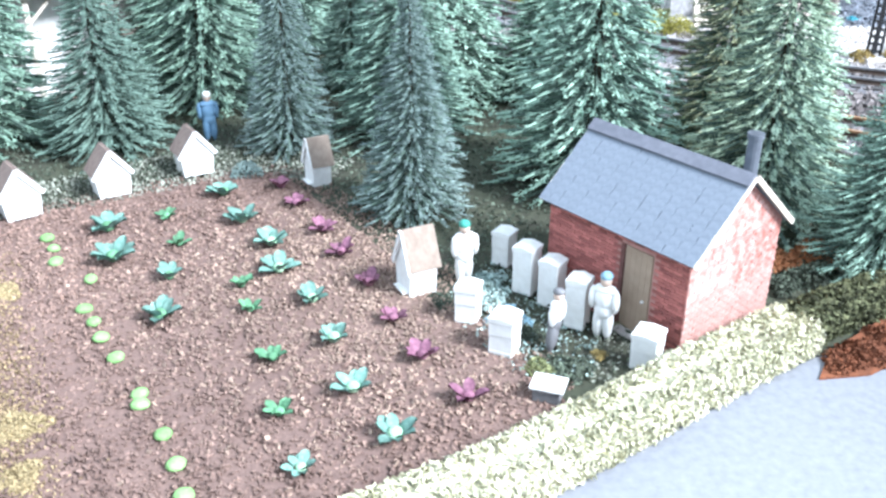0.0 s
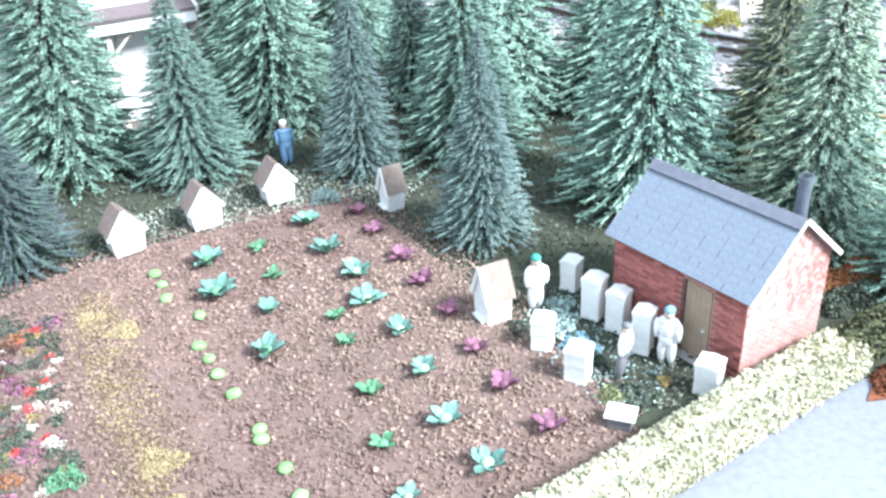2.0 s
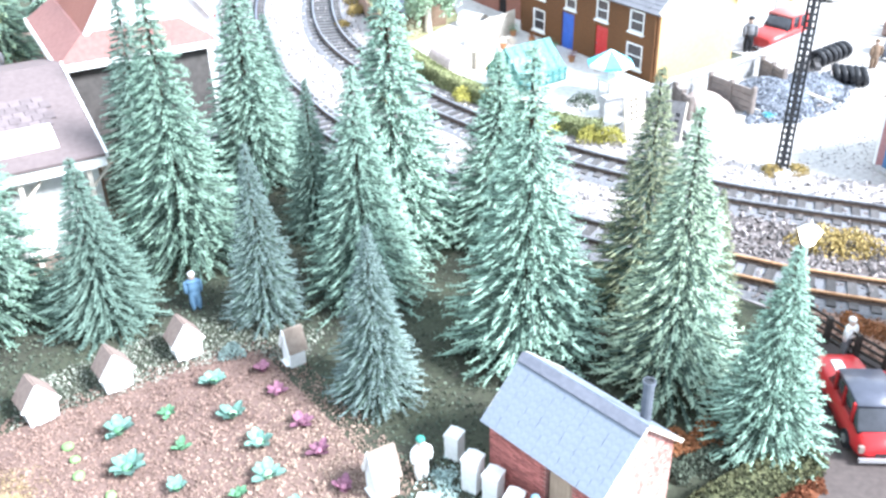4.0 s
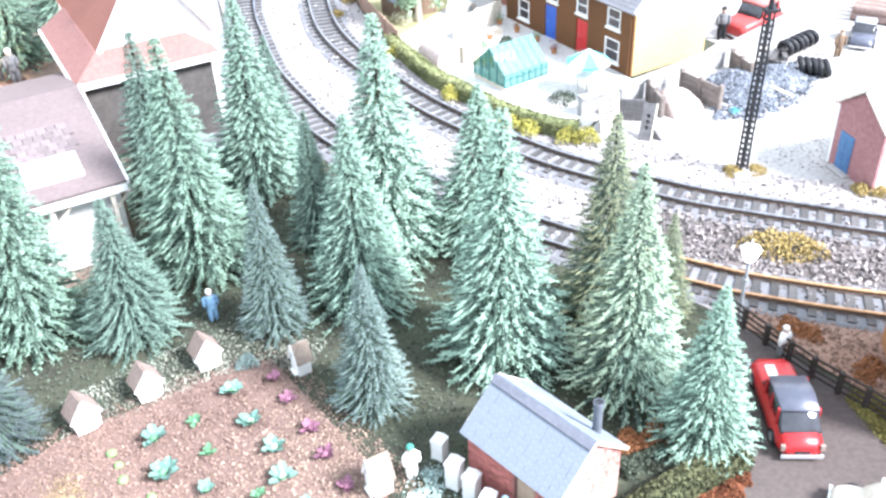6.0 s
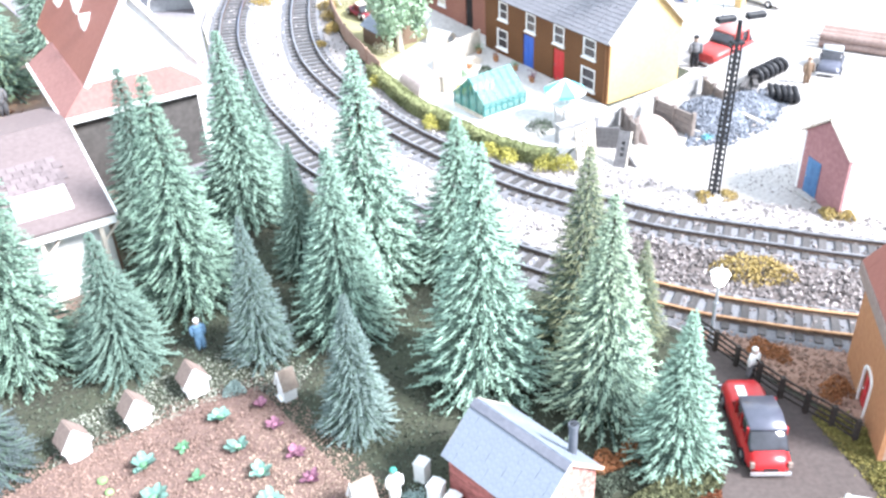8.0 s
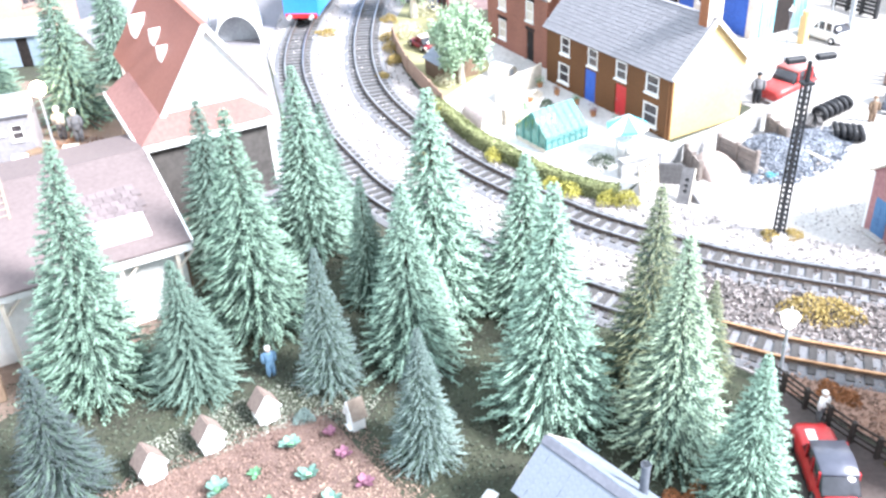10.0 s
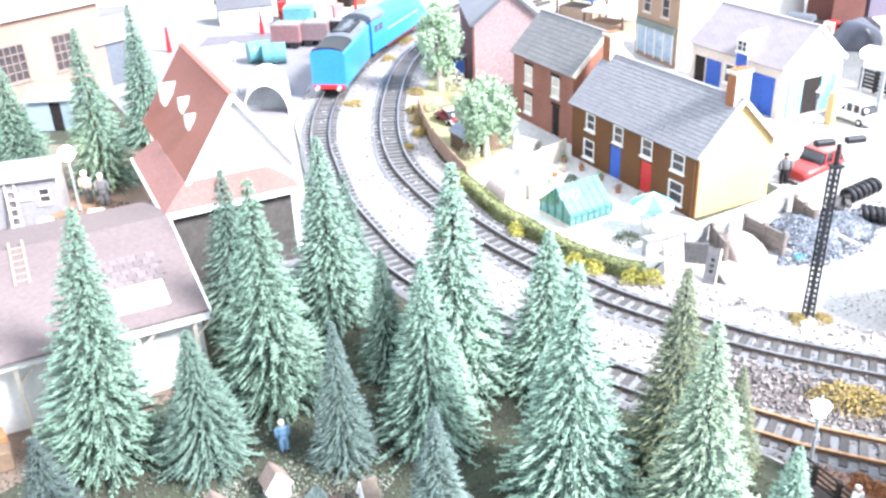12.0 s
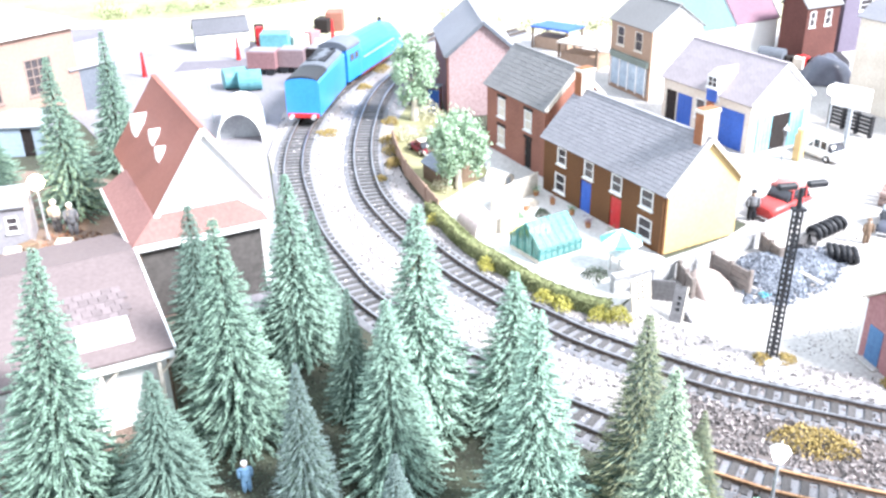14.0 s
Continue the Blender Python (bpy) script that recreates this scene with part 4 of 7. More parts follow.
def track(line, label, orange_end=0):
    root = thing("railway_track", 0, 0, 0, 0, label, "railway track")
    d, nrm = sides(line)
    ribbon("ballast_bed", line, [(-3.2, -0.05), (3.2, -0.05), (2.6, 0.22), (-2.6, 0.22)], TRACK_BED, root)
    for s in (-1, 1):
        c = line + nrm * s * G
        ribbon("rail", c, [(-.16, .34), (.16, .34), (.16, .40), (.05, .44), (.05, .66), (-.05, .66), (-.05, .44), (-.16, .40)], RUST, root)
        # Rail head is orange up to the given point and grey beyond it.
        for stretch, paint, words in ((c[orange_end:], RAIL, "bright worn rail head"), (c[:orange_end + 1], RAIL_ORANGE, "orange rail head")):
            if len(stretch) > 1:
                ribbon("rail_head", stretch, [(-.12, .66), (.12, .66), (.12, .80), (-.12, .80)], paint, root, label=words)
    bm = bmesh.new()
    box(bm, -2.4, 2.4, -0.32, 0.32, 0.05, 0.36)
    me = finish(bm)
    me.materials.append(SLEEPER)
    for i in range(0, len(line), 2):
        s = new("sleeper", me)
        s.parent = root
        s.matrix_basis = place(*line[i], 0, math.degrees(math.atan2(nrm[i, 1], nrm[i, 0])) + random.uniform(-1, 1))
    return root


track(INNER, "inner model railway track on grey ballast")
track(OUTER, "outer model railway track on grey ballast, orange rails by the lamp", int(np.argmin(np.abs(OUTER[:, 0] - 18.0))))
BED = [(75, 36), (36, 39), (34.6, 40.2), (31.9, 43.2), (28.3, 47.9), (25.2, 51.8), (20, 57), (14, 60.5), (5, 69), (-3, 78), (-9.5, 86), (-15.4, 97), (-21.4, 113), (-26.8, 134), (-28, 156), (-24, 178), (-15, 202), (0, 225), (25, 217), (10, 196), (1, 180), (-4.6, 165), (-7.4, 148), (-6.8, 133), (-3.4, 118.5), (1.4, 107), (5.6, 98.6), (12, 90.4), (20, 84.9), (27.6, 78.8), (34.2, 73.4), (46.2, 67.4), (75, 57.4)]
DARK_GROUND = [(75, 36.4), (36, 39.4), (31.9, 43.6), (28.3, 48.2), (25.4, 52), (22.4, 55.6), (20, 60), (20.4, 66), (23.4, 71.4), (27, 70.4), (46, 63), (75, 53.4)]
sheet("ballast", BED, -0.02, BALLAST, 0.25, label="grey and pinkish crushed-stone ballast under the tracks", category="ballast", kind="structure")
p = spread_in(rng, BED, 42000)
near = rng.uniform(0, 1, len(p)) < np.clip(1.3 - (p[:, 1] - 45) / 110, 0.35, 1)
p = p[near & ~inside(SLOPE, p[:, 0], p[:, 1])]
gap = np.minimum(np.abs(np.linalg.norm(p[:, None] - INNER[None, ::3], axis=2)).min(1), np.abs(np.linalg.norm(p[:, None] - OUTER[None, ::3], axis=2)).min(1))
low = gap < 2.5
size = np.where(low, 0.5, 1.0)
dark = inside(DARK_GROUND, p[:, 0] + rng.normal(size=len(p)) * 1.2, p[:, 1])
for pick, paint, big, words in ((~dark, STONE, 0.24, "loose pale grey and pink ballast stones between the tracks"), (dark, GREY_STONE_DARK, 0.3, "coarse brown-grey ballast stones between the tracks by the lamp")):
    tagged(part("ballast_stones", scatter(rng, np.c_[p, np.where(low, 0.14, 0.08) + rng.uniform(-.03, .08, len(p))][pick], 0.10, big, flat=0.8), paint, None), words, "ballast", kind="stuff")
more = spread_in(rng, [(19.5, 62), (26.5, 57.5), (38, 53.5), (75, 46), (75, 49), (56, 54), (38, 61), (28, 65.3), (22.5, 68.6)], 7500)
tagged(part("ballast_stones", scatter(rng, np.c_[more, rng.uniform(.05, .2, len(more))], 0.10, 0.32, flat=0.8), GREY_STONE_DARK, None), "coarse brown-grey stones heaped between the two tracks", "ballast", kind="stuff")
sheet("dark_ballast", DARK_GROUND, 0.03, DARK_BED, 0.06, label="darker brown-grey ballast bed beside the lamp and fence", category="ballast", kind="structure")
slope = spread_in(rng, SLOPE, 4200)
tagged(part("brown_ballast", scatter(rng, np.c_[slope, rng.uniform(0, .12, len(slope))], 0.09, 0.22, flat=0.8), BANK_STONE, None), "pinkish brown ballast stones behind the rail fence", "ballast", kind="stuff")
for x, y, r, hgt in ((32.0, 59.7, 2.1, 1.7), (34.5, 58.8, 1.9, 1.7), (-1.6, 93.0, 1.6, 1.5), (-18.5, 144, 1.8, 0.7), (-12.8, 185, 2.6, 1.2), (-14.5, 171.5, 1.5, 0.9), (-8, 122, 1.0, 1.0), (-26.2, 168.5, 1.6, 0.7), (-8.0, 149, 1.5, 1.3), (-7.6, 139, 1.7, 1.4), (-6.2, 129, 1.4, 1.2)):
    clump("yellow_tuft", x, y, r, hgt, MOSS_Y, "yellow-green lineside tuft growing in the ballast")
for x, y, r, hgt in ((30.3, 49.2, 1.3, 0.6), (31.3, 48.2, 1.0, 0.5), (34.2, 44.2, 1.2, 0.7), (33.4, 43.4, 0.8, 0.5)):
    clump("rust_tuft", x, y, r, hgt, MOSS_O, "rust-brown lineside scrub below the track")
for x, y, r in ((12.9, 85.2, 1.5), (14.7, 83.6, 1.4), (18.2, 81.3, 1.4), (20.2, 80.9, 1.4), (6.8, 93.0, 1.4), (0.4, 106.4, 1.2)):
    clump("yellow_bush", x, y, r, 1.7, YELLOW_LEAF, "bright yellow flowering bush under the garden hedge")
for x, y in ((32.9, 72.6), (35.2, 72.6), (43.6, 68.0), (45.0, 67.4)):
    clump("yellow_weed", x, y, 0.9, 0.9, MOSS_Y, "yellow weeds at the foot of yard fittings")


# ---- vegetables ----
def leaf_mesh(length, width, material, curl=0.35):
    bm = bmesh.new()
    rows = [(0.0, 0.22), (0.3, 0.8), (0.6, 1.0), (0.85, 0.7), (1.0, 0.15)]
    top, low = [], []
    for u, w in rows:
        z = length * curl * (u * 1.2 - u * u * 0.75)
        top.append([bm.verts.new((length * u, s * width * w / 2, z + abs(s) * width * 0.16)) for s in (-1, 0, 1)])
        low.append([bm.verts.new((length * u, s * width * w / 2, z + abs(s) * width * 0.16 - 0.05)) for s in (-1, 0, 1)])
    for i in range(len(rows) - 1):
        for j in range(2):
            bm.faces.new((top[i][j], top[i + 1][j], top[i + 1][j + 1], top[i][j + 1]))
            bm.faces.new((low[i][j + 1], low[i + 1][j + 1], low[i + 1][j], low[i][j]))
    me = finish(bm, True)
    me.materials.append(material)
    return me


def ball_mesh(r, material, squash=0.85, rough=0.08):
    bm = bmesh.new()
    bmesh.ops.create_icosphere(bm, subdivisions=2, radius=r)
    for v in bm.verts:
        v.co *= 1 + rough * noise.noise(v.co * 3 / r)
        v.co.z *= squash
    me = finish(bm, True)
    me.materials.append(material)
    return me


LEAF = {m.name: leaf_mesh(1.0, 0.62, m, 0.5) for m in (CABBAGE, GREENLEAF, PURPLE)}
BALL = {m.name: ball_mesh(0.34, m) for m in (HEART, GREENLEAF, PURPLE)}


def rosette(name, x, y, size, material, heart, label, leaves=7):
    root = thing(name, x, y, 0.02, random.uniform(0, 360), label, "vegetable", label.split(" with ")[0])
    root.scale = (size * 0.74,) * 3
    for i in range(leaves):
        part("leaf", LEAF[material.name], material, root, at=(0.1, 0, 0.08)).matrix_basis = Matrix.Rotation(radians(i * 360 / leaves + random.uniform(-16, 16)), 4, "Z") @ place(0.15, 0, 0.08 + 0.05 * (i % 2), 0, 0, random.uniform(-38, -6)) @ Matrix.Diagonal((*[random.uniform(.8, 1.15)] * 3, 1))
    part("heart", BALL[heart.name], heart, root, "pale firm cabbage heart" if heart is HEART else "", at=(0, 0, 0.32))


for x, y, s in ((-16.3, 41.4, 1.25), (-15.0, 38.3, 1.3), (-9.9, 42.5, 1.1), (-11.6, 45.8, 1.1), (-8.0, 40.0, 1.1), (-7.15, 37.35, 1.15), (-5.3, 34.75, 1.0), (-4.0, 31.7, 1.05), (-2.9, 28.4, 1.05), (-1.2, 25.8, 1.1), (-4.15, 24.1, 0.8), (-11.4, 33.3, 1.15), (-11.95, 36.65, 0.9)):
    rosette("cabbage", x, y, s, CABBAGE, HEART if y < 45 and x > -11 else GREENLEAF, "blue-green model cabbage with open pointed leaves on soil", random.choice((8, 9, 10)))
for x, y, s in ((-13.85, 42.9, 0.8), (-12.4, 39.9, 0.8), (-8.6, 36.0, 0.8), (-7.8, 33.95, 0.75), (-6.2, 30.35, 0.85), (-5.35, 27.0, 0.8)):
    rosette("young_cabbage", x, y, s, GREENLEAF, GREENLEAF, "small mid-green model cabbage with upright leaves on soil", 6)
for x, y, s in ((-8.7, 46.8, 0.9), (-7.5, 44.6, 0.9), (-5.75, 41.55, 0.95), (-4.55, 39.1, 0.95), (-3.0, 36.2, 0.95), (-1.75, 33.3, 0.9), (-0.45, 30.55, 0.95), (1.3, 27.95, 0.95)):
    rosette("red_cabbage", x, y, s, PURPLE, PURPLE, "dull purple model red cabbage with curled leaves on soil", 7)
LET = ball_mesh(0.33, LETTUCE, 0.6, 0.14)
for x, y in ((-18.95, 40.4), (-18.2, 39.3), (-17.6, 38.0), (-15.4, 36.4), (-14.75, 33.85), (-14.0, 32.85), (-13.3, 31.7), (-12.25, 30.3), (-10.6, 28.0), (-10.4, 27.4), (-9.1, 25.75), (-8.25, 24.25), (-7.6, 22.8)):
    ob = new("lettuce", LET)
    ob.matrix_basis = place(x, y, 0.16, random.uniform(0, 360), random.uniform(-8, 8)) @ Matrix.Diagonal((random.uniform(.9, 1.12), random.uniform(.85, 1.05), 1, 1))
    tagged(ob, "round bright green model lettuce on soil", "vegetable", "lettuces in the bed")
clump("dark_bush", -10.95, 48.8, 0.8, 0.8, FIR_DARK, "small dark heap of compost at the bed corner", 220)


# ---- beehives and model figures ----
def cottage_hive(x, y, rz, roof_mat, label, size=1.0, depth=0.6, eave=1.2, top=2.3, drop=1.5, half=0.85):
    """A small white gabled hive: body, two roof slopes with white edges, landing board."""
    root = thing("cottage_hive", x, y, 0, rz, label, "beehive", "gabled beehives round the bed")
    s = size
    bm = bmesh.new()
    w, dp, e, t = half * s, depth * s, eave * s, top * s
    prism(bm, [(-w * .86, 0), (w * .86, 0), (w, e), (0, t - 0.08), (-w, e)], -dp, dp)
    part("body", bm, WHITE, root)
    for side in (-1, 1):
        ang = math.atan2(t - e, w)
        m = Matrix.Translation((0, 0, t)) @ Matrix.Rotation(side * ang, 4, "Y")
        bm = bmesh.new()
        box(bm, 0, side * drop * s, -dp - 0.06, dp + 0.2, -0.03, 0.09, m)
        part("roof_slope", bm, roof_mat, root, "weathered brown roof slope")
        bm = bmesh.new()
        box(bm, 0, side * (drop + .08) * s, -dp - 0.14, -dp - 0.06, -0.12, 0.1, m)
        part("bargeboard", bm, WHITE, root)
    part("entrance_board", soft_box(-0.45 * s, 0.45 * s, -dp - 0.25, -dp + 0.02, 0.12, 0.2, 0.02), WHITE, root)


cottage_hive(-14.0, 49.2, 34, BROWN_ROOF, "white gabled beehive with a brown roof at the bed edge", 1.12)
cottage_hive(-17.75, 46.2, 36, BROWN_ROOF, "white gabled beehive with a dull brown roof at the bed edge", 1.12)
cottage_hive(-21.5, 43.4, 40, BROWN_ROOF, "white gabled beehive with a dark brown roof at the bed edge", 1.15)
cottage_hive(-6.8, 47.8, -60, TAN_ROOF, "white gabled beehive with a tan roof below the dark fir", 1.0, 0.52, 1.1, 2.6, 1.65, 0.7)
cottage_hive(-0.9, 36.1, -62, TAN_ROOF, "white gabled beehive with a wide tan roof beside the red cabbages", 1.12, 0.56, 1.1, 2.6, 1.65, 0.7)


def box_hive(x, y, rz, h, w, label):
    """A white box hive: floor stand, brood box, upper box and a low pitched lid."""
    root = thing("box_hive", x, y, 0, rz, label, "beehive", "box hives beside the hut")
    part("stand", soft_box(-w * .92, w * .92, -w * .92, w * .92, 0, 0.2, 0.03), WHITE, root)
    bm = bmesh.new()
    box(bm, -w * 0.9, w * 0.9, -w * 0.9, w * 0.9, 0.2, h * 0.5)
    part("brood_box", bm, WHITE, root)
    part("upper_box", soft_box(-w * .94, w * .94, -w * .94, w * .94, h * 0.5, h * 0.86, 0.03), WHITE, root)
    bm = bmesh.new()
    prism(bm, [(-w * .99, h * .86), (w * .99, h * .86), (w * .99, h * .95), (0, h), (-w * .99, h * .95)], -w * .99, w * .99)
    part("lid", bm, WHITE, root)


for x, y, rz, h, w in ((3.05, 38.5, -32, 1.75, 0.46), (3.9, 36.0, -32, 2.3, 0.5), (4.9, 34.9, -34, 2.2, 0.48), (5.8, 33.2, -28, 2.3, 0.46), (1.35, 33.6, -16, 1.7, 0.5), (2.75, 31.3, -24, 1.7, 0.54), (8.1, 30.3, -30, 1.6, 0.54)):
    box_hive(x, y, rz, h, w, "white painted box hive on rough grass by the brick hut")
bm = bmesh.new()
box(bm, -0.62, 0.62, -0.5, 0.5, 0, 0.08)
solo("hive_lid", bm, WHITE, 4.2, 28.25, 0.55, -18, "square white hive lid lying on its box", "lid")
part("lid_box", soft_box(-0.5, 0.5, -0.42, 0.42, -0.55, -0.0, 0.03), GREY_CLOTH, bpy.data.objects["hive_lid"])


def figure(x, y, rz, top, legs, hat, h=2.55, lean=0.0, label="", z=0.0):
    """A plain painted doll: one mesh of simple rounded forms."""
    bm = bmesh.new()
    k = h / 2.55

    def blob(cx, cy, cz, rx, ry, rz_, mi):
        r = bmesh.ops.create_icosphere(bm, subdivisions=2, radius=1)
        for v in r["verts"]:
            v.co = Vector((cx + v.co.x * rx, cy + v.co.y * ry, cz + v.co.z * rz_)) * k
        for f in {f for v in r["verts"] for f in v.link_faces}:
            f.material_index, f.smooth = mi, True

    blob(-0.17, 0, 0.6, 0.19, 0.21, 0.72, 1)
    blob(0.17, 0.05, 0.6, 0.19, 0.21, 0.72, 1)
    blob(0, 0, 1.1, 0.36, 0.27, 0.4, 1)
    blob(0, 0, 1.5, 0.38, 0.28, 0.55, 0)
    blob(0, 0, 1.86, 0.42, 0.24, 0.2, 0)
    blob(-0.42, -0.06, 1.5, 0.13, 0.17, 0.45, 0)
    blob(0.42, -0.06, 1.5, 0.13, 0.17, 0.45, 0)
    blob(0, -0.02, 2.2, 0.2, 0.22, 0.25, 2)
    blob(0, 0, 2.36, 0.22, 0.24, 0.17, 3)
    bmesh.ops.rotate(bm, verts=bm.verts[:], cent=(0, 0, 0), matrix=Matrix.Rotation(radians(lean), 3, "Y"))
    me = bpy.data.meshes.new("mesh")
    bmesh.ops.scale(bm, vec=(U, U, U), verts=bm.verts[:])
    bm.to_mesh(me)
    bm.free()
    for m in (top, legs, SKIN, hat):
        me.materials.append(m)
    ob = new("model_figure", me)
    ob.matrix_basis = place(x, y, z, rz)
    return tagged(ob, label, "figurine", "painted model figures")


figure(1.2, 36.85, 20, WHITE, WHITE, HAT_GREEN, 3.0, 0, "plain white painted figurine with a green hat among hives")
figure(6.7, 32.3, -30, WHITE, WHITE, HAT_BLUE, 3.0, 0, "plain white painted figurine with a blue-grey hat by hives")
figure(4.6, 31.4, 60, WHITE, GREY_CLOTH, GREY_CLOTH, 2.6, 10, "plain figurine in white and grey bending among hives")
figure(-14.35, 54.4, 200, BLUE_COAT, BLUE_COAT, WHITE, 3.1, 0, "plain blue painted figurine with white hair behind a hive")
figure(28.3, 46.2, 30, WHITE, GREY_CLOTH, WHITE, 2.9, 0, "plain white painted figurine beside the red car")
figure(-47.0, 104.5, 10, GREY_CLOTH, GREY_CLOTH, WHITE, 4.6, 0, "plain dark painted figurine on the station path")
figure(-49.5, 105.5, -20, CREAM, GREY_CLOTH, WHITE, 4.6, 0, "plain pale painted figurine on the station path")
figure(41.8, 106.2, 0, GREY_CLOTH, BLACK, BLACK, 4.4, 0, "plain dark painted figurine beside the cottage gable")
figure(53.8, 98.8, 0, WOOD, WOOD, WOOD, 3.5, 0, "plain brown painted figurine in the coal yard")


# ---- the brick hut ----
def bricks(parent, length, height, m, skip=(), bl=0.42, bh=0.15, limit=300, paint=None):
    """Courses of bricks standing proud of the mortar; the first ones as pieces, the rest joined."""
    bm = bmesh.new()
    box(bm, 0.012, bl - 0.012, -0.035, 0.02, 0.01, bh - 0.01)
    me = finish(bm)
    me.materials.append(paint or BRICK)
    rest, made, row = bmesh.new(), 0, 0
    z = 0.0
    while z + bh <= height + 1e-6:
        x = -bl / 2 if row % 2 else 0.0
        while x < length:
            a, b = max(0, x), min(length, x + bl)
            if b - a > 0.06 and not any(o[0] - .02 < b and a < o[1] + .02 and o[2] - .02 < z + bh and z < o[3] + .02 for o in skip):
                jut = random.uniform(-0.012, 0.018)
                if b - a > bl - 0.01 and made < limit:
                    s = new("brick", me)
                    s.parent = parent
                    s.matrix_basis = Matrix.Translation((m @ Vector((a, jut, z))) * U) @ m.to_3x3().to_4x4()
                    made += 1
                else:
                    box(rest, a + .012, b - .012, -0.035 + jut, 0.02, z + .01, z + bh - .01, m)
            x += bl
        z += bh
        row += 1
    if rest.verts:
        tagged(part("brickwork", rest, paint or BRICK, parent), kind="stuff")
    else:
        rest.free()


def hut():
    L, D, E, R = 7.25, 5.7, 4.4, 2.5
    root = thing("brick_hut", 4.84, 36.39, 0, -50.5, "small red-brick hut with a blue-grey slate roof and wooden door", "hut")
    dr = (4.1, 5.6, 0.0, 3.75)
    bm = bmesh.new()
    wall(bm, L, E, 0.25, [dr])
    front = part("front_wall", bm, MORTAR, root)
    bricks(front, L, E, Matrix.Identity(4), [dr])
    side = Matrix.Translation((L, 0, 0)) @ Matrix.Rotation(radians(90), 4, "Z")
    bm = bmesh.new()
    box(bm, 0.25, D, 0, 0.25, 0, E, side)
    prism(bm, [(0, E), (D, E), (D / 2, E + R - 0.12)], 0, 0.25, side)
    gable = part("gable_wall", bm, MORTAR, root, "red brick gable, paler from patchy paint and strong light put into its colour")
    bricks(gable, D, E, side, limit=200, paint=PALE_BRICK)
    z, row = E, 0
    rest = bmesh.new()
    while z < E + R - 0.4:
        half = (E + R - 0.25 - z) / R * D / 2
        x = D / 2 - half
        while x < D / 2 + half - 0.2:
            b = min(x + 0.42, D / 2 + half - 0.1)
            box(rest, x + .012, b - .012, -0.035 + random.uniform(-.01, .015), 0.02, z + .01, z + .14, side)
            x += 0.42
        z += 0.15
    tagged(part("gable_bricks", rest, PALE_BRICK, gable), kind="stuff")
    bm = bmesh.new()
    box(bm, 0, L - 0.25, D - 0.25, D, 0, E)
    box(bm, 0, 0.25, 0.25, D - 0.25, 0, E)
    prism(bm, [(0, E), (D, E), (D / 2, E + R - 0.12)], 0, 0.25, Matrix(((0, 1, 0, 0), (1, 0, 0, 0), (0, 0, 1, 0), (0, 0, 0, 1))))
    part("back_walls", bm, MORTAR, root)
    for back in (False, True):
        ob = roof_side(root, L, D / 2, R, SLATE, 0.35, 0.14, 0 if back else 11, 0 if back else 16, back)
        ob.matrix_basis = place(0, 0, E - 0.02)
    run = math.hypot(D / 2, R)
    slope = Matrix.Translation((0, 0, E - 0.02)) @ Matrix.Rotation(math.atan2(R, D / 2), 4, "X")
    bm = bmesh.new()
    box(bm, -0.36, L + 0.36, run - 0.5, run + 0.06, 0.2, 0.27, slope)
    part("ridge_strip", bm, surface("ridge_felt", (0.20, 0.205, 0.24), (0.145, 0.15, 0.18), 0.75, 500, 0.25, blotch=40), root, "purple-grey strip along the ridge")
    bm = bmesh.new()
    box(bm, -0.36, L + 0.36, run - 0.56, run - 0.5, 0.2, 0.225, slope)
    part("ridge_seam", bm, LEAD, root, "dark seam below the ridge strip")
    for side_x in (-0.37, L + 0.29):
        for back in (0, 1):
            bm = bmesh.new()
            m = slope if not back else Matrix.Translation((L, D, 0)) @ Matrix.Rotation(math.pi, 4, "Z") @ slope
            box(bm, side_x, side_x + 0.08, -0.36, run, -0.06, 0.17, m)
            part("bargeboard", bm, CREAM, root, "pale worn roof edge")
    dd = door(root, dr[0] + .05, dr[1] - .05, dr[3], DOOR_TAN, 0.08, None, False, False)
    for i in range(5):
        bm = bmesh.new()
        x = dr[0] + .08 + i * (1.34 / 5)
        box(bm, x, x + 0.26, 0.03, 0.08, 0.05, dr[3] - 0.05)
        part("plank", bm, DOOR_TAN, dd)
    bm = bmesh.new()
    bmesh.ops.create_icosphere(bm, subdivisions=2, radius=0.07)
    bmesh.ops.translate(bm, vec=(dr[1] - 0.35, -0.02, 1.6), verts=bm.verts[:])
    part("knob", bm, WHITE, dd, "round white door knob")
    bm = bmesh.new()
    box(bm, dr[0] - 0.12, dr[0] + 0.05, -0.04, 0.2, 0, dr[3])
    part("door_post", bm, surface("dark_red_frame", (0.18, 0.085, 0.075), (0.11, 0.05, 0.045), 0.8), root, "dark red-brown door frame")
    bm = bmesh.new()
    tube(bm, 0.28, 0.28, E - 0.2, E + 3.4, 14, Matrix.Translation((6.1, 4.75, 0)))
    tube(bm, 0.33, 0.33, E + 3.2, E + 3.4, 14, Matrix.Translation((6.1, 4.75, 0)))
    part("stove_pipe", bm, LEAD, root, "dark round stove pipe", smooth=False)
    part("doorstep", soft_box(dr[0] - .1, dr[1] + .1, -0.5, 0, 0, 0.12, 0.03), CONCRETE, root)


hut()


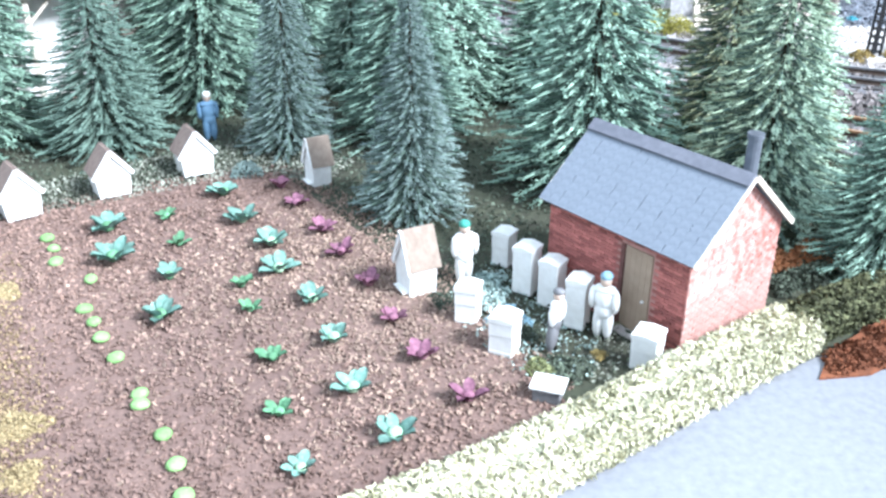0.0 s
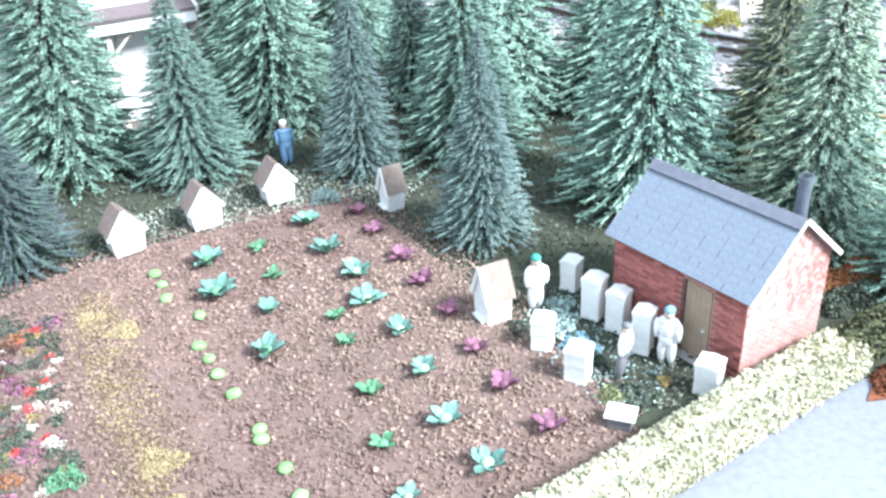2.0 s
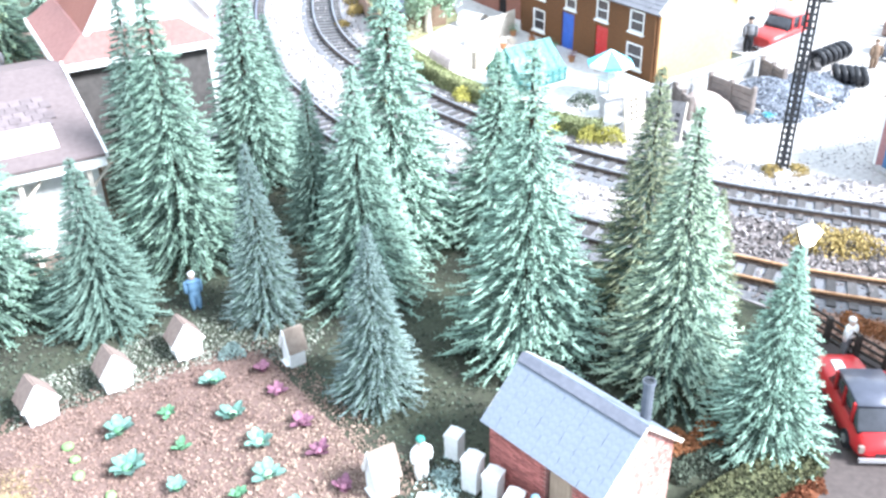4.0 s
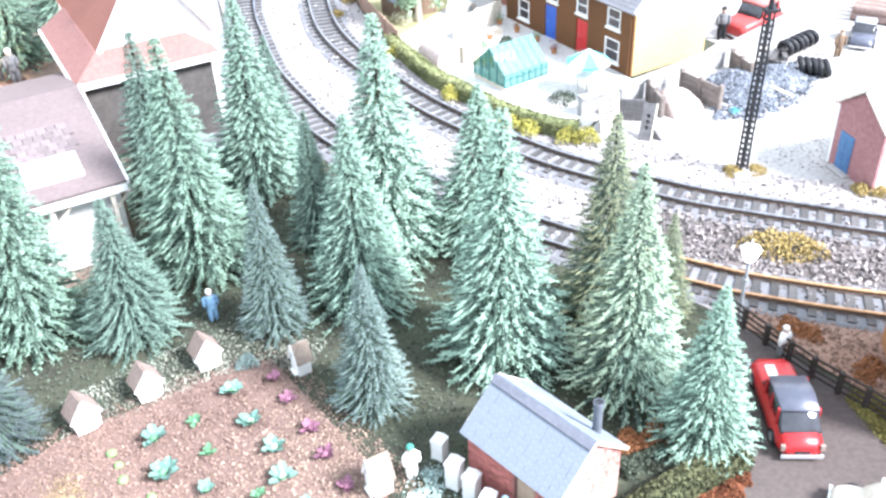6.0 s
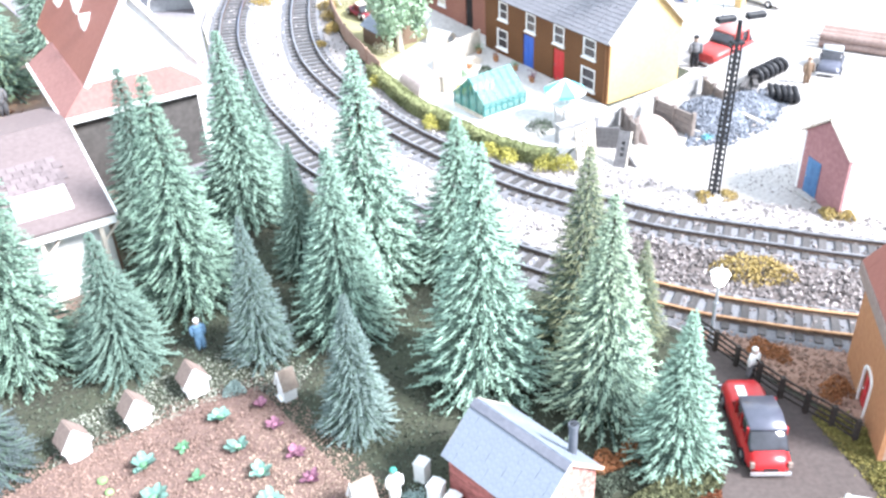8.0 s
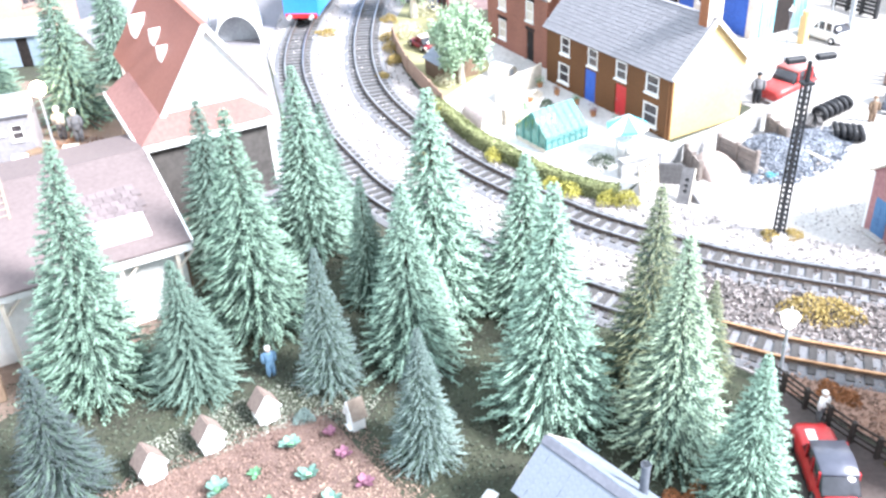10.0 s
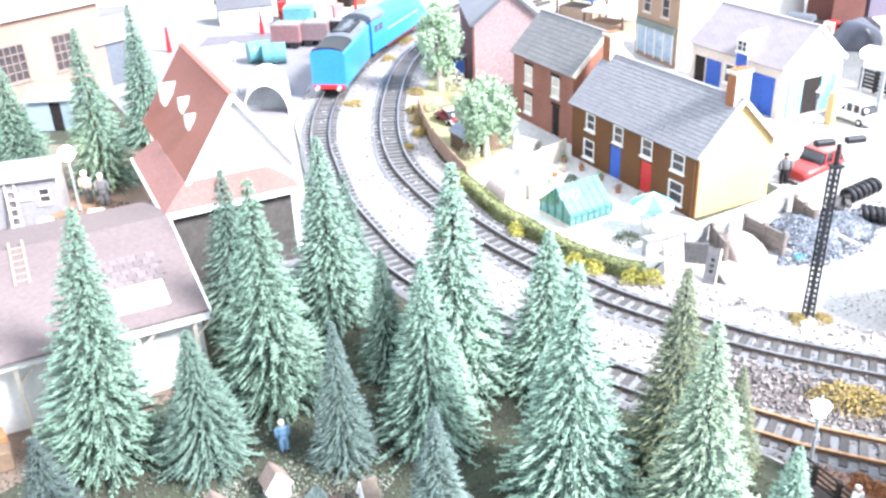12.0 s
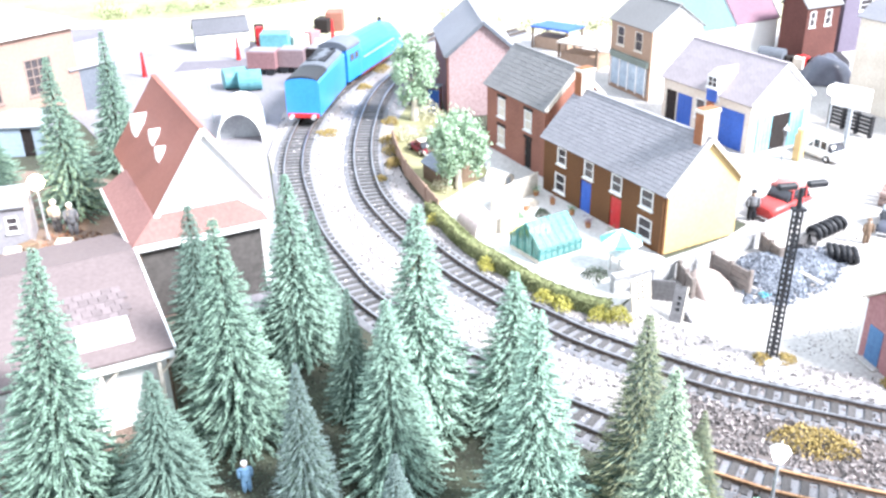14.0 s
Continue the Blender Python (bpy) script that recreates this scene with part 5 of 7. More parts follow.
# ---- roadside: car, fence, lamp, van, orange house ----
def loft(bm, sections, mi=0):
    """Joins cross-sections (lists of points of equal count) into a closed body."""
    rings = [[bm.verts.new(p) for p in s] for s in sections]
    k = len(rings[0])
    fs = []
    for a, b in zip(rings, rings[1:]):
        for j in range(k):
            fs.append(bm.faces.new((a[j], a[(j + 1) % k], b[(j + 1) % k], b[j])))
    fs.append(bm.faces.new(rings[0][::-1]))
    fs.append(bm.faces.new(rings[-1]))
    for f in fs:
        f.material_index = mi
    return fs


def car(x, y, rz, length, width, height, body_mat, roof_mat, label, category="car", rear_glass=0.30, van=False, z=0.04):
    root = thing("parked_" + category, x, y, z, rz, label, category)
    W, Lh = width / 2, length / 2
    bel = height * 0.55

    def sec(yy, w, z0, z1, r=0.3):
        return [(-w + r, yy, z0), (w - r, yy, z0), (w, yy, z0 + r), (w, yy, z1 - r * 1.6), (w - r * 1.4, yy, z1), (-w + r * 1.4, yy, z1), (-w, yy, z1 - r * 1.6), (-w, yy, z0 + r)]

    bm = bmesh.new()
    loft(bm, [sec(-Lh, W * .68, .42, bel * .66), sec(-Lh + .14, W * .8, .34, bel * .8), sec(-Lh + .6, W * .91, .28, bel * .95), sec(-Lh * .45, W, .25, bel * 1.05), sec(Lh * .3, W, .25, bel * 1.04), sec(Lh - .8, W * .96, .28, bel * .95), sec(Lh - .2, W * .86, .32, bel * .82), sec(Lh, W * .74, .4, bel * .68)])
    body = part("body", bm, body_mat, root, smooth=True)
    c0, c1 = (-Lh * .78, Lh * .34) if not van else (-Lh * .97, Lh * .45)
    bm = bmesh.new()
    loft(bm, [sec(c0, W * .84, bel * .9, bel * 1.05, .08), sec(c0 + (.9 if not van else .1), W * .80, bel * .9, height * .95, .12), sec((c0 + c1) / 2, W * .82, bel * .9, height, .12), sec(c1 - .9, W * .80, bel * .9, height * .95, .12), sec(c1, W * .86, bel * .9, bel * 1.03, .08)])
    part("cabin", bm, CAR_GLASS if not van else body_mat, root, "dark glazed cabin" if not van else "", smooth=True)
    bm = bmesh.new()
    loft(bm, [sec(c0 + .75 if not van else c0, W * .8, height * .9, height * .97, .05), sec((c0 + c1) / 2, W * .84, height * .92, height * 1.03, .06), sec(c1 - .75, W * .8, height * .9, height * .97, .05)])
    part("roof", bm, roof_mat, root, smooth=True)
    for s in (-1, 1):
        for yy in (-Lh * .62, Lh * .62):
            bm = bmesh.new()
            tube(bm, .55, .55, -.16, .16, 16, Matrix.Translation((s * (W - .12), yy, .55)) @ Matrix.Rotation(radians(90), 4, "Y"))
            wh = part("wheel", bm, BLACK, root)
            bm = bmesh.new()
            tube(bm, .28, .28, -.18, .18, 12, Matrix.Translation((s * (W - .12), yy, .55)) @ Matrix.Rotation(radians(90), 4, "Y"))
            part("hub", bm, CHROME, wh)
        bm = bmesh.new()
        box(bm, s * W * .8 - .14, s * W * .8 + .14, -Lh + .0, -Lh + .22, bel * .55, bel * .8)
        part("rear_lamp", bm, BROWN_ROOF if body_mat is RED_PAINT else CREAM, root)
        for yy in (c0 + .95, (c0 + c1) / 2, c1 - .95):
            bm = bmesh.new()
            box(bm, s * W * .79, s * W * .87, yy - .12, yy + .12, bel * .95, height * .95)
            part("pillar", bm, body_mat, root)
    bm = bmesh.new()
    box(bm, -W * .86, W * .86, -Lh - .16, -Lh + .02, .34, .56)
    part("rear_bumper", bm, CHROME, root, "bright chrome rear bumper")
    bm = bmesh.new()
    box(bm, -W * .95, W * .95, Lh - .02, Lh + .16, .34, .56)
    part("front_bumper", bm, CHROME, root)
    bm = bmesh.new()
    box(bm, -W * .3, W * .3, -Lh - .03, -Lh + .12, .62, .86)
    part("number_board", bm, BLACK, root, "plain dark number board")
    return root


redcar = car(26.45, 40.45, -5, 8.5, 3.1, 2.9, RED_PAINT, VAN_ROOF, "red saloon car with a dark roof parked on the road")
# Glare on the bonnet, made as a thin white patch.
bm = bmesh.new()
box(bm, -0.75, -0.1, 1.9, 3.0, 1.62, 1.69)
part("bonnet_glare", bm, WHITE, redcar, "white patch for the glare on the bonnet")
car(29.0, 31.0, 62, 6.0, 3.0, 2.6, CREAM, WHITE, "white van standing on the road by the orange house", "van", van=True)


def rail_fence(line, post_h, label, material, rails=4, gap=None):
    root = thing("rail_fence", *line[0], 0, 0, label, "fence")
    o = Vector((*line[0], 0))
    for i, (x, y) in enumerate(line):
        bm = bmesh.new()
        box(bm, x - o.x - .16, x - o.x + .16, y - o.y - .16, y - o.y + .16, 0, post_h)
        part("post", bm, material, root)
    for (x0, y0), (x1, y1) in zip(line, line[1:]):
        ln, a = math.hypot(x1 - x0, y1 - y0), math.atan2(y1 - y0, x1 - x0)
        for r in range(rails):
            zc = post_h * (0.18 + 0.76 * r / max(1, rails - 1))
            bm = bmesh.new()
            box(bm, 0, ln, -.04, .04, zc - .08, zc + .08, Matrix.Translation((x0 - o.x, y0 - o.y, 0)) @ Matrix.Rotation(a, 4, "Z"))
            part("rail", bm, material, root)
    return root


rail_fence([(25.6, 51.4), (26.6, 49.5), (27.6, 47.5), (28.6, 45.5), (29.6, 43.7), (30.8, 42.0), (32.0, 40.4), (33.0, 38.9)], 2.0, "dark weathered timber rail fence between road and track", surface("fence_timber", (0.055, 0.045, 0.04), (0.03, 0.025, 0.022), 0.8, 500, 0.3))


def street_lamp(x, y, h, label, glowmat=LAMP_GLOW, head=0.75, globe=False):
    root = thing("street_lamp", x, y, 0, 0, label, "lamp post")
    bm = bmesh.new()
    tube(bm, .28, .22, 0, .8, 10)
    tube(bm, .16, .12, .8, h - 1.4, 10)
    tube(bm, .22, .22, h * .55, h * .55 + .15, 10)
    part("post", bm, GREY, root)
    if globe:
        bm = bmesh.new()
        bmesh.ops.create_icosphere(bm, subdivisions=3, radius=head)
        bmesh.ops.translate(bm, vec=(0, 0, h - 1.4 + head), verts=bm.verts[:])
        part("globe", bm, glowmat, root, "glowing round lamp globe", smooth=True)
        return
    bm = bmesh.new()
    tube(bm, head * .5, head, h - 1.4, h - .4, 6)
    part("lantern", bm, glowmat, root, "glowing lantern glass")
    bm = bmesh.new()
    tube(bm, head * 1.1, .12, h - .4, h, 6)
    tube(bm, .1, .02, h, h + .5, 6)
    part("lantern_cap", bm, WHITE, root)


street_lamp(26.5, 50.4, 7.2, "grey lamp post with a glowing white lantern at the fence")


def house(name, x, y, rz, L, D, E, R, wall_mat, gable_mat, roof_mat, label, wins=(), doors=(), over=0.5, rows=0, cols=0, z=0.0, side_wins=(), category="house", base=None, barge=None, frame=None, pane=None):
    """A gabled building: front wall with openings, gables, back, roof slopes, windows and doors. wins: x0, x1, z0, z1; doors: x0, x1, height, paint."""
    root = thing(name, x, y, z, rz, label, category)
    th = 0.35
    bm = bmesh.new()
    wall(bm, L, E, th, [*wins, *((d[0], d[1], 0, d[2]) for d in doors)])
    part("front_wall", bm, wall_mat, root)
    bm = bmesh.new()
    side = Matrix.Translation((L, 0, 0)) @ Matrix.Rotation(radians(90), 4, "Z")
    wall(bm, D - th, E, th, [(a - th, b - th, c, d) for a, b, c, d, *_ in side_wins], side @ Matrix.Translation((th, 0, 0)))
    prism(bm, [(0, E), (D, E), (D / 2, E + R - .15)], 0, th, side)
    part("right_gable", bm, gable_mat, root)
    bm = bmesh.new()
    box(bm, 0, th, th, D, 0, E)
    prism(bm, [(0, E), (D, E), (D / 2, E + R - .15)], 0, th, Matrix(((0, 1, 0, 0), (1, 0, 0, 0), (0, 0, 1, 0), (0, 0, 0, 1))))
    part("left_gable", bm, gable_mat, root)
    bm = bmesh.new()
    box(bm, th, L - th, D - th, D, 0, E)
    part("back_wall", bm, wall_mat, root)
    bm = bmesh.new()
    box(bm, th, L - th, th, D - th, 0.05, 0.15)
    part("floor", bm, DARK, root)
    for back in (False, True):
        ob = roof_side(root, L, D / 2, R, roof_mat, over, 0.2, 0 if back else rows, 0 if back else cols, back)
        ob.matrix_basis = place(0, 0, E)
    bm = bmesh.new()
    box(bm, -over, L + over, D / 2 - .3, D / 2 + .3, E + R + .12, E + R + .3)
    part("ridge", bm, roof_mat, root)
    if barge:
        for s in (0, 1):
            m = side @ Matrix.Translation((0 if not s else D, -over - .02, E)) @ (Matrix.Rotation(-math.atan2(R, D / 2), 4, "Y") if not s else Matrix.Rotation(math.pi + math.atan2(R, D / 2), 4, "Y"))
            bm = bmesh.new()
            box(bm, -.3, math.hypot(R, D / 2) + .1, -.05, .22, -.25 if not s else -.3, .3 if not s else .25, m)
            part("bargeboard", bm, barge, root)
    for w in wins:
        window(root, *w, frame_mat=frame, pane_mat=pane)
    for a, b, c, d, *m in side_wins:
        window(root, a, b, c, d, m=side, frame_mat=frame)
    for d in doors:
        door(root, d[0] + .05, d[1] - .05, d[2], d[3])
    return root


def chimney(root, x, y, z0, z1, w, d, m_a, pots=2):
    st = part("chimney", soft_box(x - w / 2, x + w / 2, y - d / 2, y + d / 2, z0, z1, .05), m_a, root, "rendered chimney stack")
    bm = bmesh.new()
    box(bm, x + w / 2, x + w / 2 + .06, y - d / 2 + .06, y + d / 2 - .06, z0, z1 - .55)
    part("chimney_side", bm, CREAM, st, "pale cream plate on the stack's right side")
    part("chimney_cap", soft_box(x - w * .6, x + w * .6, y - d * .58, y + d * .58, z1 - .5, z1 - .1, .05), CREAM, st)
    for i in range(pots):
        bm = bmesh.new()
        tube(bm, w * .16, w * .12, z1, z1 + .7, 10, Matrix.Translation((x, y + (i - (pots - 1) / 2) * d * .5, 0)))
        part("chimney_pot", bm, CREAM, st)


# Gable is paler than the orange front: its strong light is in the colour.
orange = house("orange_house", 36.1, 47.1, -103.8, 10.6, 11, 9.3, 6.5, ORANGE_WALL, PEACH_WALL, RED_ROOF, "orange rendered house with a red roof beside the road", doors=((4.4, 6.2, 3.0, RED_PAINT),), over=0.5, rows=8, cols=9, barge=PINK_ROOF)
bm = bmesh.new()
box(bm, -0.5, 11.1, -0.6, -0.35, 8.0, 9.0)
part("gutter_board", bm, BROWN_ROOF, orange, "dull purple-brown gutter board")
bm = bmesh.new()
for a in range(9):
    t0, t1 = math.pi * a / 9, math.pi * (a + 1) / 9
    prism(bm, [(5.3 + 0.9 * math.cos(t0), 3.0 + .5 * math.sin(t0)), (5.3 + 1.1 * math.cos(t0), 3.0 + .7 * math.sin(t0)), (5.3 + 1.1 * math.cos(t1), 3.0 + .7 * math.sin(t1)), (5.3 + 0.9 * math.cos(t1), 3.0 + .5 * math.sin(t1))], -.12, .05)
box(bm, 4.2, 4.4, -.12, .05, 0, 3.0)
box(bm, 6.2, 6.4, -.12, .05, 0, 3.0)
part("door_arch", bm, WHITE, orange, "white painted door arch")

# ---- cottages ----
cw = [(3.2, 5.2, 5.0, 7.4), (9.2, 11.2, 5.0, 7.4), (14.9, 17.0, 5.0, 7.4), (20.6, 22.9, 5.0, 7.4), (2.8, 5.2, 0.9, 3.6), (20.4, 23.0, 0.9, 3.7)]
cottage = house("brown_cottages", 15.6, 118.1, -60.5, 25.1, 12.0, 8.0, 5.85, BROWN_BRICK, YELLOW_WALL, SLATE_G, "pair of brown-brick cottages with yellow gable and grey slate roof", wins=cw, doors=((8.6, 10.9, 4.4, BLUE_DOOR), (14.9, 17.1, 4.3, RED_PAINT)), rows=16, cols=30, barge=CREAM, category="cottage")
bm = bmesh.new()
tube(bm, .14, .14, 0.2, 7.9, 8, Matrix.Translation((24.8, -.16, 0)))
part("drainpipe", bm, BROWN_BRICK, cottage)
chimney(cottage, 24.2, 6.0, 12.4, 17.4, 1.4, 2.4, STACK, 0)
chimney(cottage, 0.6, 6.0, 12.4, 17.0, 1.5, 2.2, STACK, 0)
brick = house("brick_house", 8.3, 137.0, -62, 16.5, 10.75, 10.4, 5.3, BRICK_PLAIN, BRICK_PLAIN, DARK_SLATE, "red-brick house with grey ribbed roof and cream window panes", wins=[(3.4, 5.5, 6.0, 9.0), (11.0, 13.0, 6.0, 9.0), (3.4, 5.5, 1.4, 4.4)], doors=((11.2, 13.1, 4.6, DARK),), rows=11, cols=16, barge=CREAM, pane=CREAM)
for a in ((3.2, 5.7, 9.05), (10.8, 13.2, 9.05), (3.2, 5.7, 4.45), (11.0, 13.3, 4.7)):
    bm = bmesh.new()
    box(bm, a[0], a[1], -.1, .1, a[2], a[2] + .45)
    part("lintel", bm, DARK, brick)
# Front wall is far darker than the gable: its shade is in the colour.
pink = house("pink_house", -0.4, 174.1, -84, 22, 12.6, 11, 5.4, surface("shaded_maroon_render", (0.17, 0.07, 0.06), (0.10, 0.045, 0.04), 0.85, 400, 0.1, blotch=14), MAUVE_WALL, SLATE_G, "dusky pink rendered house with grey roof beside the track", barge=LEAD)
kiosk = thing("blue_shed", -0.5, 154.6, 0, -8, "small blue-doored wooden shed against the pink house", "shed")
part("body", soft_box(-1.1, 1.1, 0, 2.0, 0, 4.6, .06), BRICK_PLAIN, kiosk)
bm = bmesh.new()
box(bm, -.95, .95, -.12, .03, 0.1, 4.3)
part("door", bm, BLUE_DOOR, kiosk, "plain blue plank door")
bm = bmesh.new()
box(bm, -1.3, 1.3, -.3, 2.2, 4.6, 4.85)
part("roof", bm, LEAD, kiosk)
shed = house("brick_shed", 54.3, 76.9, 193.8, 12, 6.75, 6.3, 2.5, WHITE, PINK_WALL, CREAM, "small red-brick yard shed with a blue door and pale roof", over=0.3, category="shed", side_wins=())
gable_at = Matrix.Translation((12, 0, 0)) @ Matrix.Rotation(radians(90), 4, "Z")
door(shed, 1.3, 3.2, 4.0, surface("worn_blue_paint", (0.10, 0.23, 0.42), (0.07, 0.15, 0.30), 0.6, 400, 0.1), -0.1, gable_at)
part("doorstep", soft_box(12.0, 12.8, 0.9, 3.6, 0, 0.25, 0.04), CONCRETE, shed)


# ---- cottage garden ----
def greenhouse(x, y, rz):
    L, D, E, R = 6.5, 5.8, 1.9, 2.6
    root = thing("greenhouse", x, y, 0.05, rz, "small teal-glazed greenhouse with dark green frame on the patio", "greenhouse")
    bm = bmesh.new()
    box(bm, 0, L, 0, D, 0, 0.45)
    part("plinth", bm, CREAM, root)
    bm = bmesh.new()
    for k in range(8):
        xx = k * L / 7
        box(bm, xx - .07, xx + .07, -.05, .1, .45, E)
        box(bm, xx - .07, xx + .07, D - .1, D + .05, .45, E)
    for zz in (.45, 1.4, E):
        box(bm, 0, L, -.06, .08, zz - .07, zz + .07)
    for k in range(5):
        yy = k * D / 4
        top = E + R * (1 - abs(yy - D / 2) / (D / 2))
        box(bm, -.06, .08, yy - .07, yy + .07, .45, max(top, E))
        box(bm, L - .08, L + .06, yy - .07, yy + .07, .45, max(top, E))
    frame_ob = part("frame", bm, surface("greenhouse_frame", (0.06, 0.20, 0.19), (0.04, 0.13, 0.13), 0.5), root)
    for k in range(7):
        bm = bmesh.new()
        box(bm, k * L / 7 + .09, (k + 1) * L / 7 - .09, 0.0, .05, .5, E - .05)
        part("pane", bm, TEAL_GLASS, root)
    # End panes use the darker tint that stands in for the shaded inside.
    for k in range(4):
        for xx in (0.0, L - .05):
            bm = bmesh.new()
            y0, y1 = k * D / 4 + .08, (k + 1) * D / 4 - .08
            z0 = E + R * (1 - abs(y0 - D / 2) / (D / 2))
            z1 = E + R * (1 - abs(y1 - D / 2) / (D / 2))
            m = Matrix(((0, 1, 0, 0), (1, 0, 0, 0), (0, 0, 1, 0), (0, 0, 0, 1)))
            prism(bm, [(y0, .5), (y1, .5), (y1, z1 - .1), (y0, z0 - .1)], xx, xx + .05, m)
            part("pane", bm, SHADED_GLASS, root)
    for back in (0, 1):
        for k in range(6):
            bm = bmesh.new()
            tl = math.atan2(R, D / 2)
            m = Matrix.Translation((0, 0, E)) @ Matrix.Rotation(tl, 4, "X")
            if back:
                m = Matrix.Translation((L, D, E)) @ Matrix.Rotation(math.pi, 4, "Z") @ Matrix.Rotation(tl, 4, "X")
            box(bm, k * L / 6 + .06, (k + 1) * L / 6 - .06, -.15, math.hypot(R, D / 2), 0, .06, m)
            part("roof_pane", bm, TEAL_GLASS, root)


greenhouse(12.9, 93.9, 33)


def parasol(x, y):
    root = thing("garden_parasol", x, y, 0.05, 20, "cyan and white striped parasol over a white garden table", "parasol")
    bm = bmesh.new()
    tube(bm, .12, .12, 0, 5.0, 8)
    part("pole", bm, WHITE, root)
    for k in range(8):
        a, b = k * math.pi / 4, (k + 1) * math.pi / 4
        bm = bmesh.new()
        top = bm.verts.new((0, 0, 5.3))
        p0, p1 = bm.verts.new((2.5 * math.cos(a), 2.5 * math.sin(a), 3.9)), bm.verts.new((2.5 * math.cos(b), 2.5 * math.sin(b), 3.9))
        q0, q1 = bm.verts.new((2.5 * math.cos(a), 2.5 * math.sin(a), 3.6)), bm.verts.new((2.5 * math.cos(b), 2.5 * math.sin(b), 3.6))
        low = bm.verts.new((0, 0, 5.2))
        for f in ((top, p0, p1), (p0, q0, q1, p1), (low, q1, q0)):
            bm.faces.new(f)
        part("canopy_panel", bm, CYAN if k % 2 else WHITE, root)


parasol(22.2, 92.6)
bm = bmesh.new()
box(bm, -2.6, 2.6, -1.6, 1.6, 2.0, 2.25)
table = solo("patio_table", bm, WHITE, 23.4, 91.4, 0.05, -58, "flat white garden table under the parasol", "table")
for sx in (-1, 1):
    for sy in (-1, 1):
        bm = bmesh.new()
        box(bm, sx * 2.3 - .12, sx * 2.3 + .12, sy * 1.3 - .12, sy * 1.3 + .12, 0, 2.0)
        part("leg", bm, WHITE, table)

for x, y, m in ((14.4, 115.6, GREENLEAF), (16.4, 112.4, MOSS_O), (18.6, 108.8, GREENLEAF), (20.2, 104.6, PURPLE), (22.6, 101.6, GREENLEAF), (12.6, 110.4, WHITE), (10.4, 106.0, GREENLEAF)):
    pot = thing("plant_pot", x, y, 0.03, 0, "small clay pot with a plant by the cottages", "plant pot", "pots along the cottage fronts")
    bm = bmesh.new()
    tube(bm, .3, .42, 0, .7, 12)
    part("pot", bm, ORANGE_WALL, pot)
    pts = rng.normal(size=(60, 3)) * (.28, .28, .24) + (0, 0, .95)
    part("plant", scatter(rng, pts, .08, .16, FLAKE, FLAKE_F), m, pot)


def panel_fence(line, height, material, label, board=0.55, thick=0.18):
    """Close-boarded fence: posts and upright boards."""
    root = thing("board_fence", *line[0], 0, 0, label, "fence")
    o = line[0]
    for (x0, y0), (x1, y1) in zip(line, line[1:]):
        ln, a = math.hypot(x1 - x0, y1 - y0), math.atan2(y1 - y0, x1 - x0)
        m = Matrix.Translation((x0 - o[0], y0 - o[1], 0)) @ Matrix.Rotation(a, 4, "Z")
        n = max(1, int(ln / board))
        for k in range(n):
            bm = bmesh.new()
            box(bm, k * ln / n + .02, (k + 1) * ln / n - .02, -thick / 2, thick / 2, 0, height * random.uniform(.96, 1.03), m)
            part("board", bm, material, root)
        bm = bmesh.new()
        box(bm, -.15, .15, -.2, .2, 0, height * 1.05, m)
        part("post", bm, material, root)


panel_fence([(8.0, 109.8), (11.2, 113.4), (14.7, 117.0)], 3.0, CREAM, "pale cream board fence between the gardens")
panel_fence([(-7.0, 138), (-6.0, 131.8), (-4.4, 124), (-1.1, 114), (0.7, 109)], 2.4, surface("brown_boards", (0.36, 0.25, 0.19), (0.26, 0.17, 0.13), 0.8), "brown board fence beside the railway")


def low_wall(line, height, thick, material, label, cap=True):
    root = thing("stone_wall", *line[0], 0, 0, label, "wall")
    o = line[0]
    for (x0, y0), (x1, y1) in zip(line, line[1:]):
        ln, a = math.hypot(x1 - x0, y1 - y0), math.atan2(y1 - y0, x1 - x0)
        m = Matrix.Translation((x0 - o[0], y0 - o[1], 0)) @ Matrix.Rotation(a, 4, "Z")
        bm = bmesh.new()
        box(bm, 0, ln, -thick / 2, thick / 2, 0, height, m)
        part("wall_run", bm, material, root)
        if cap:
            n = max(1, int(ln / 2.2))
            for k in range(n):
                bm = bmesh.new()
                box(bm, k * ln / n + .04, (k + 1) * ln / n - .04, -thick * .7, thick * .7, height, height + .25, m)
                part("coping", bm, material, root)


GREY_STONE = surface("grey_stone", (0.44, 0.44, 0.44), (0.24, 0.235, 0.24), 0.85, 400, 0.3, blotch=25)
low_wall([(20.4, 86.8), (24.8, 88.7), (32.5, 93.6), (39.9, 98.5), (47.4, 104.8), (60, 115.4), (95, 146)], 2.0, 0.8, GREY_STONE, "grey stone boundary wall with flat coping above the yard")


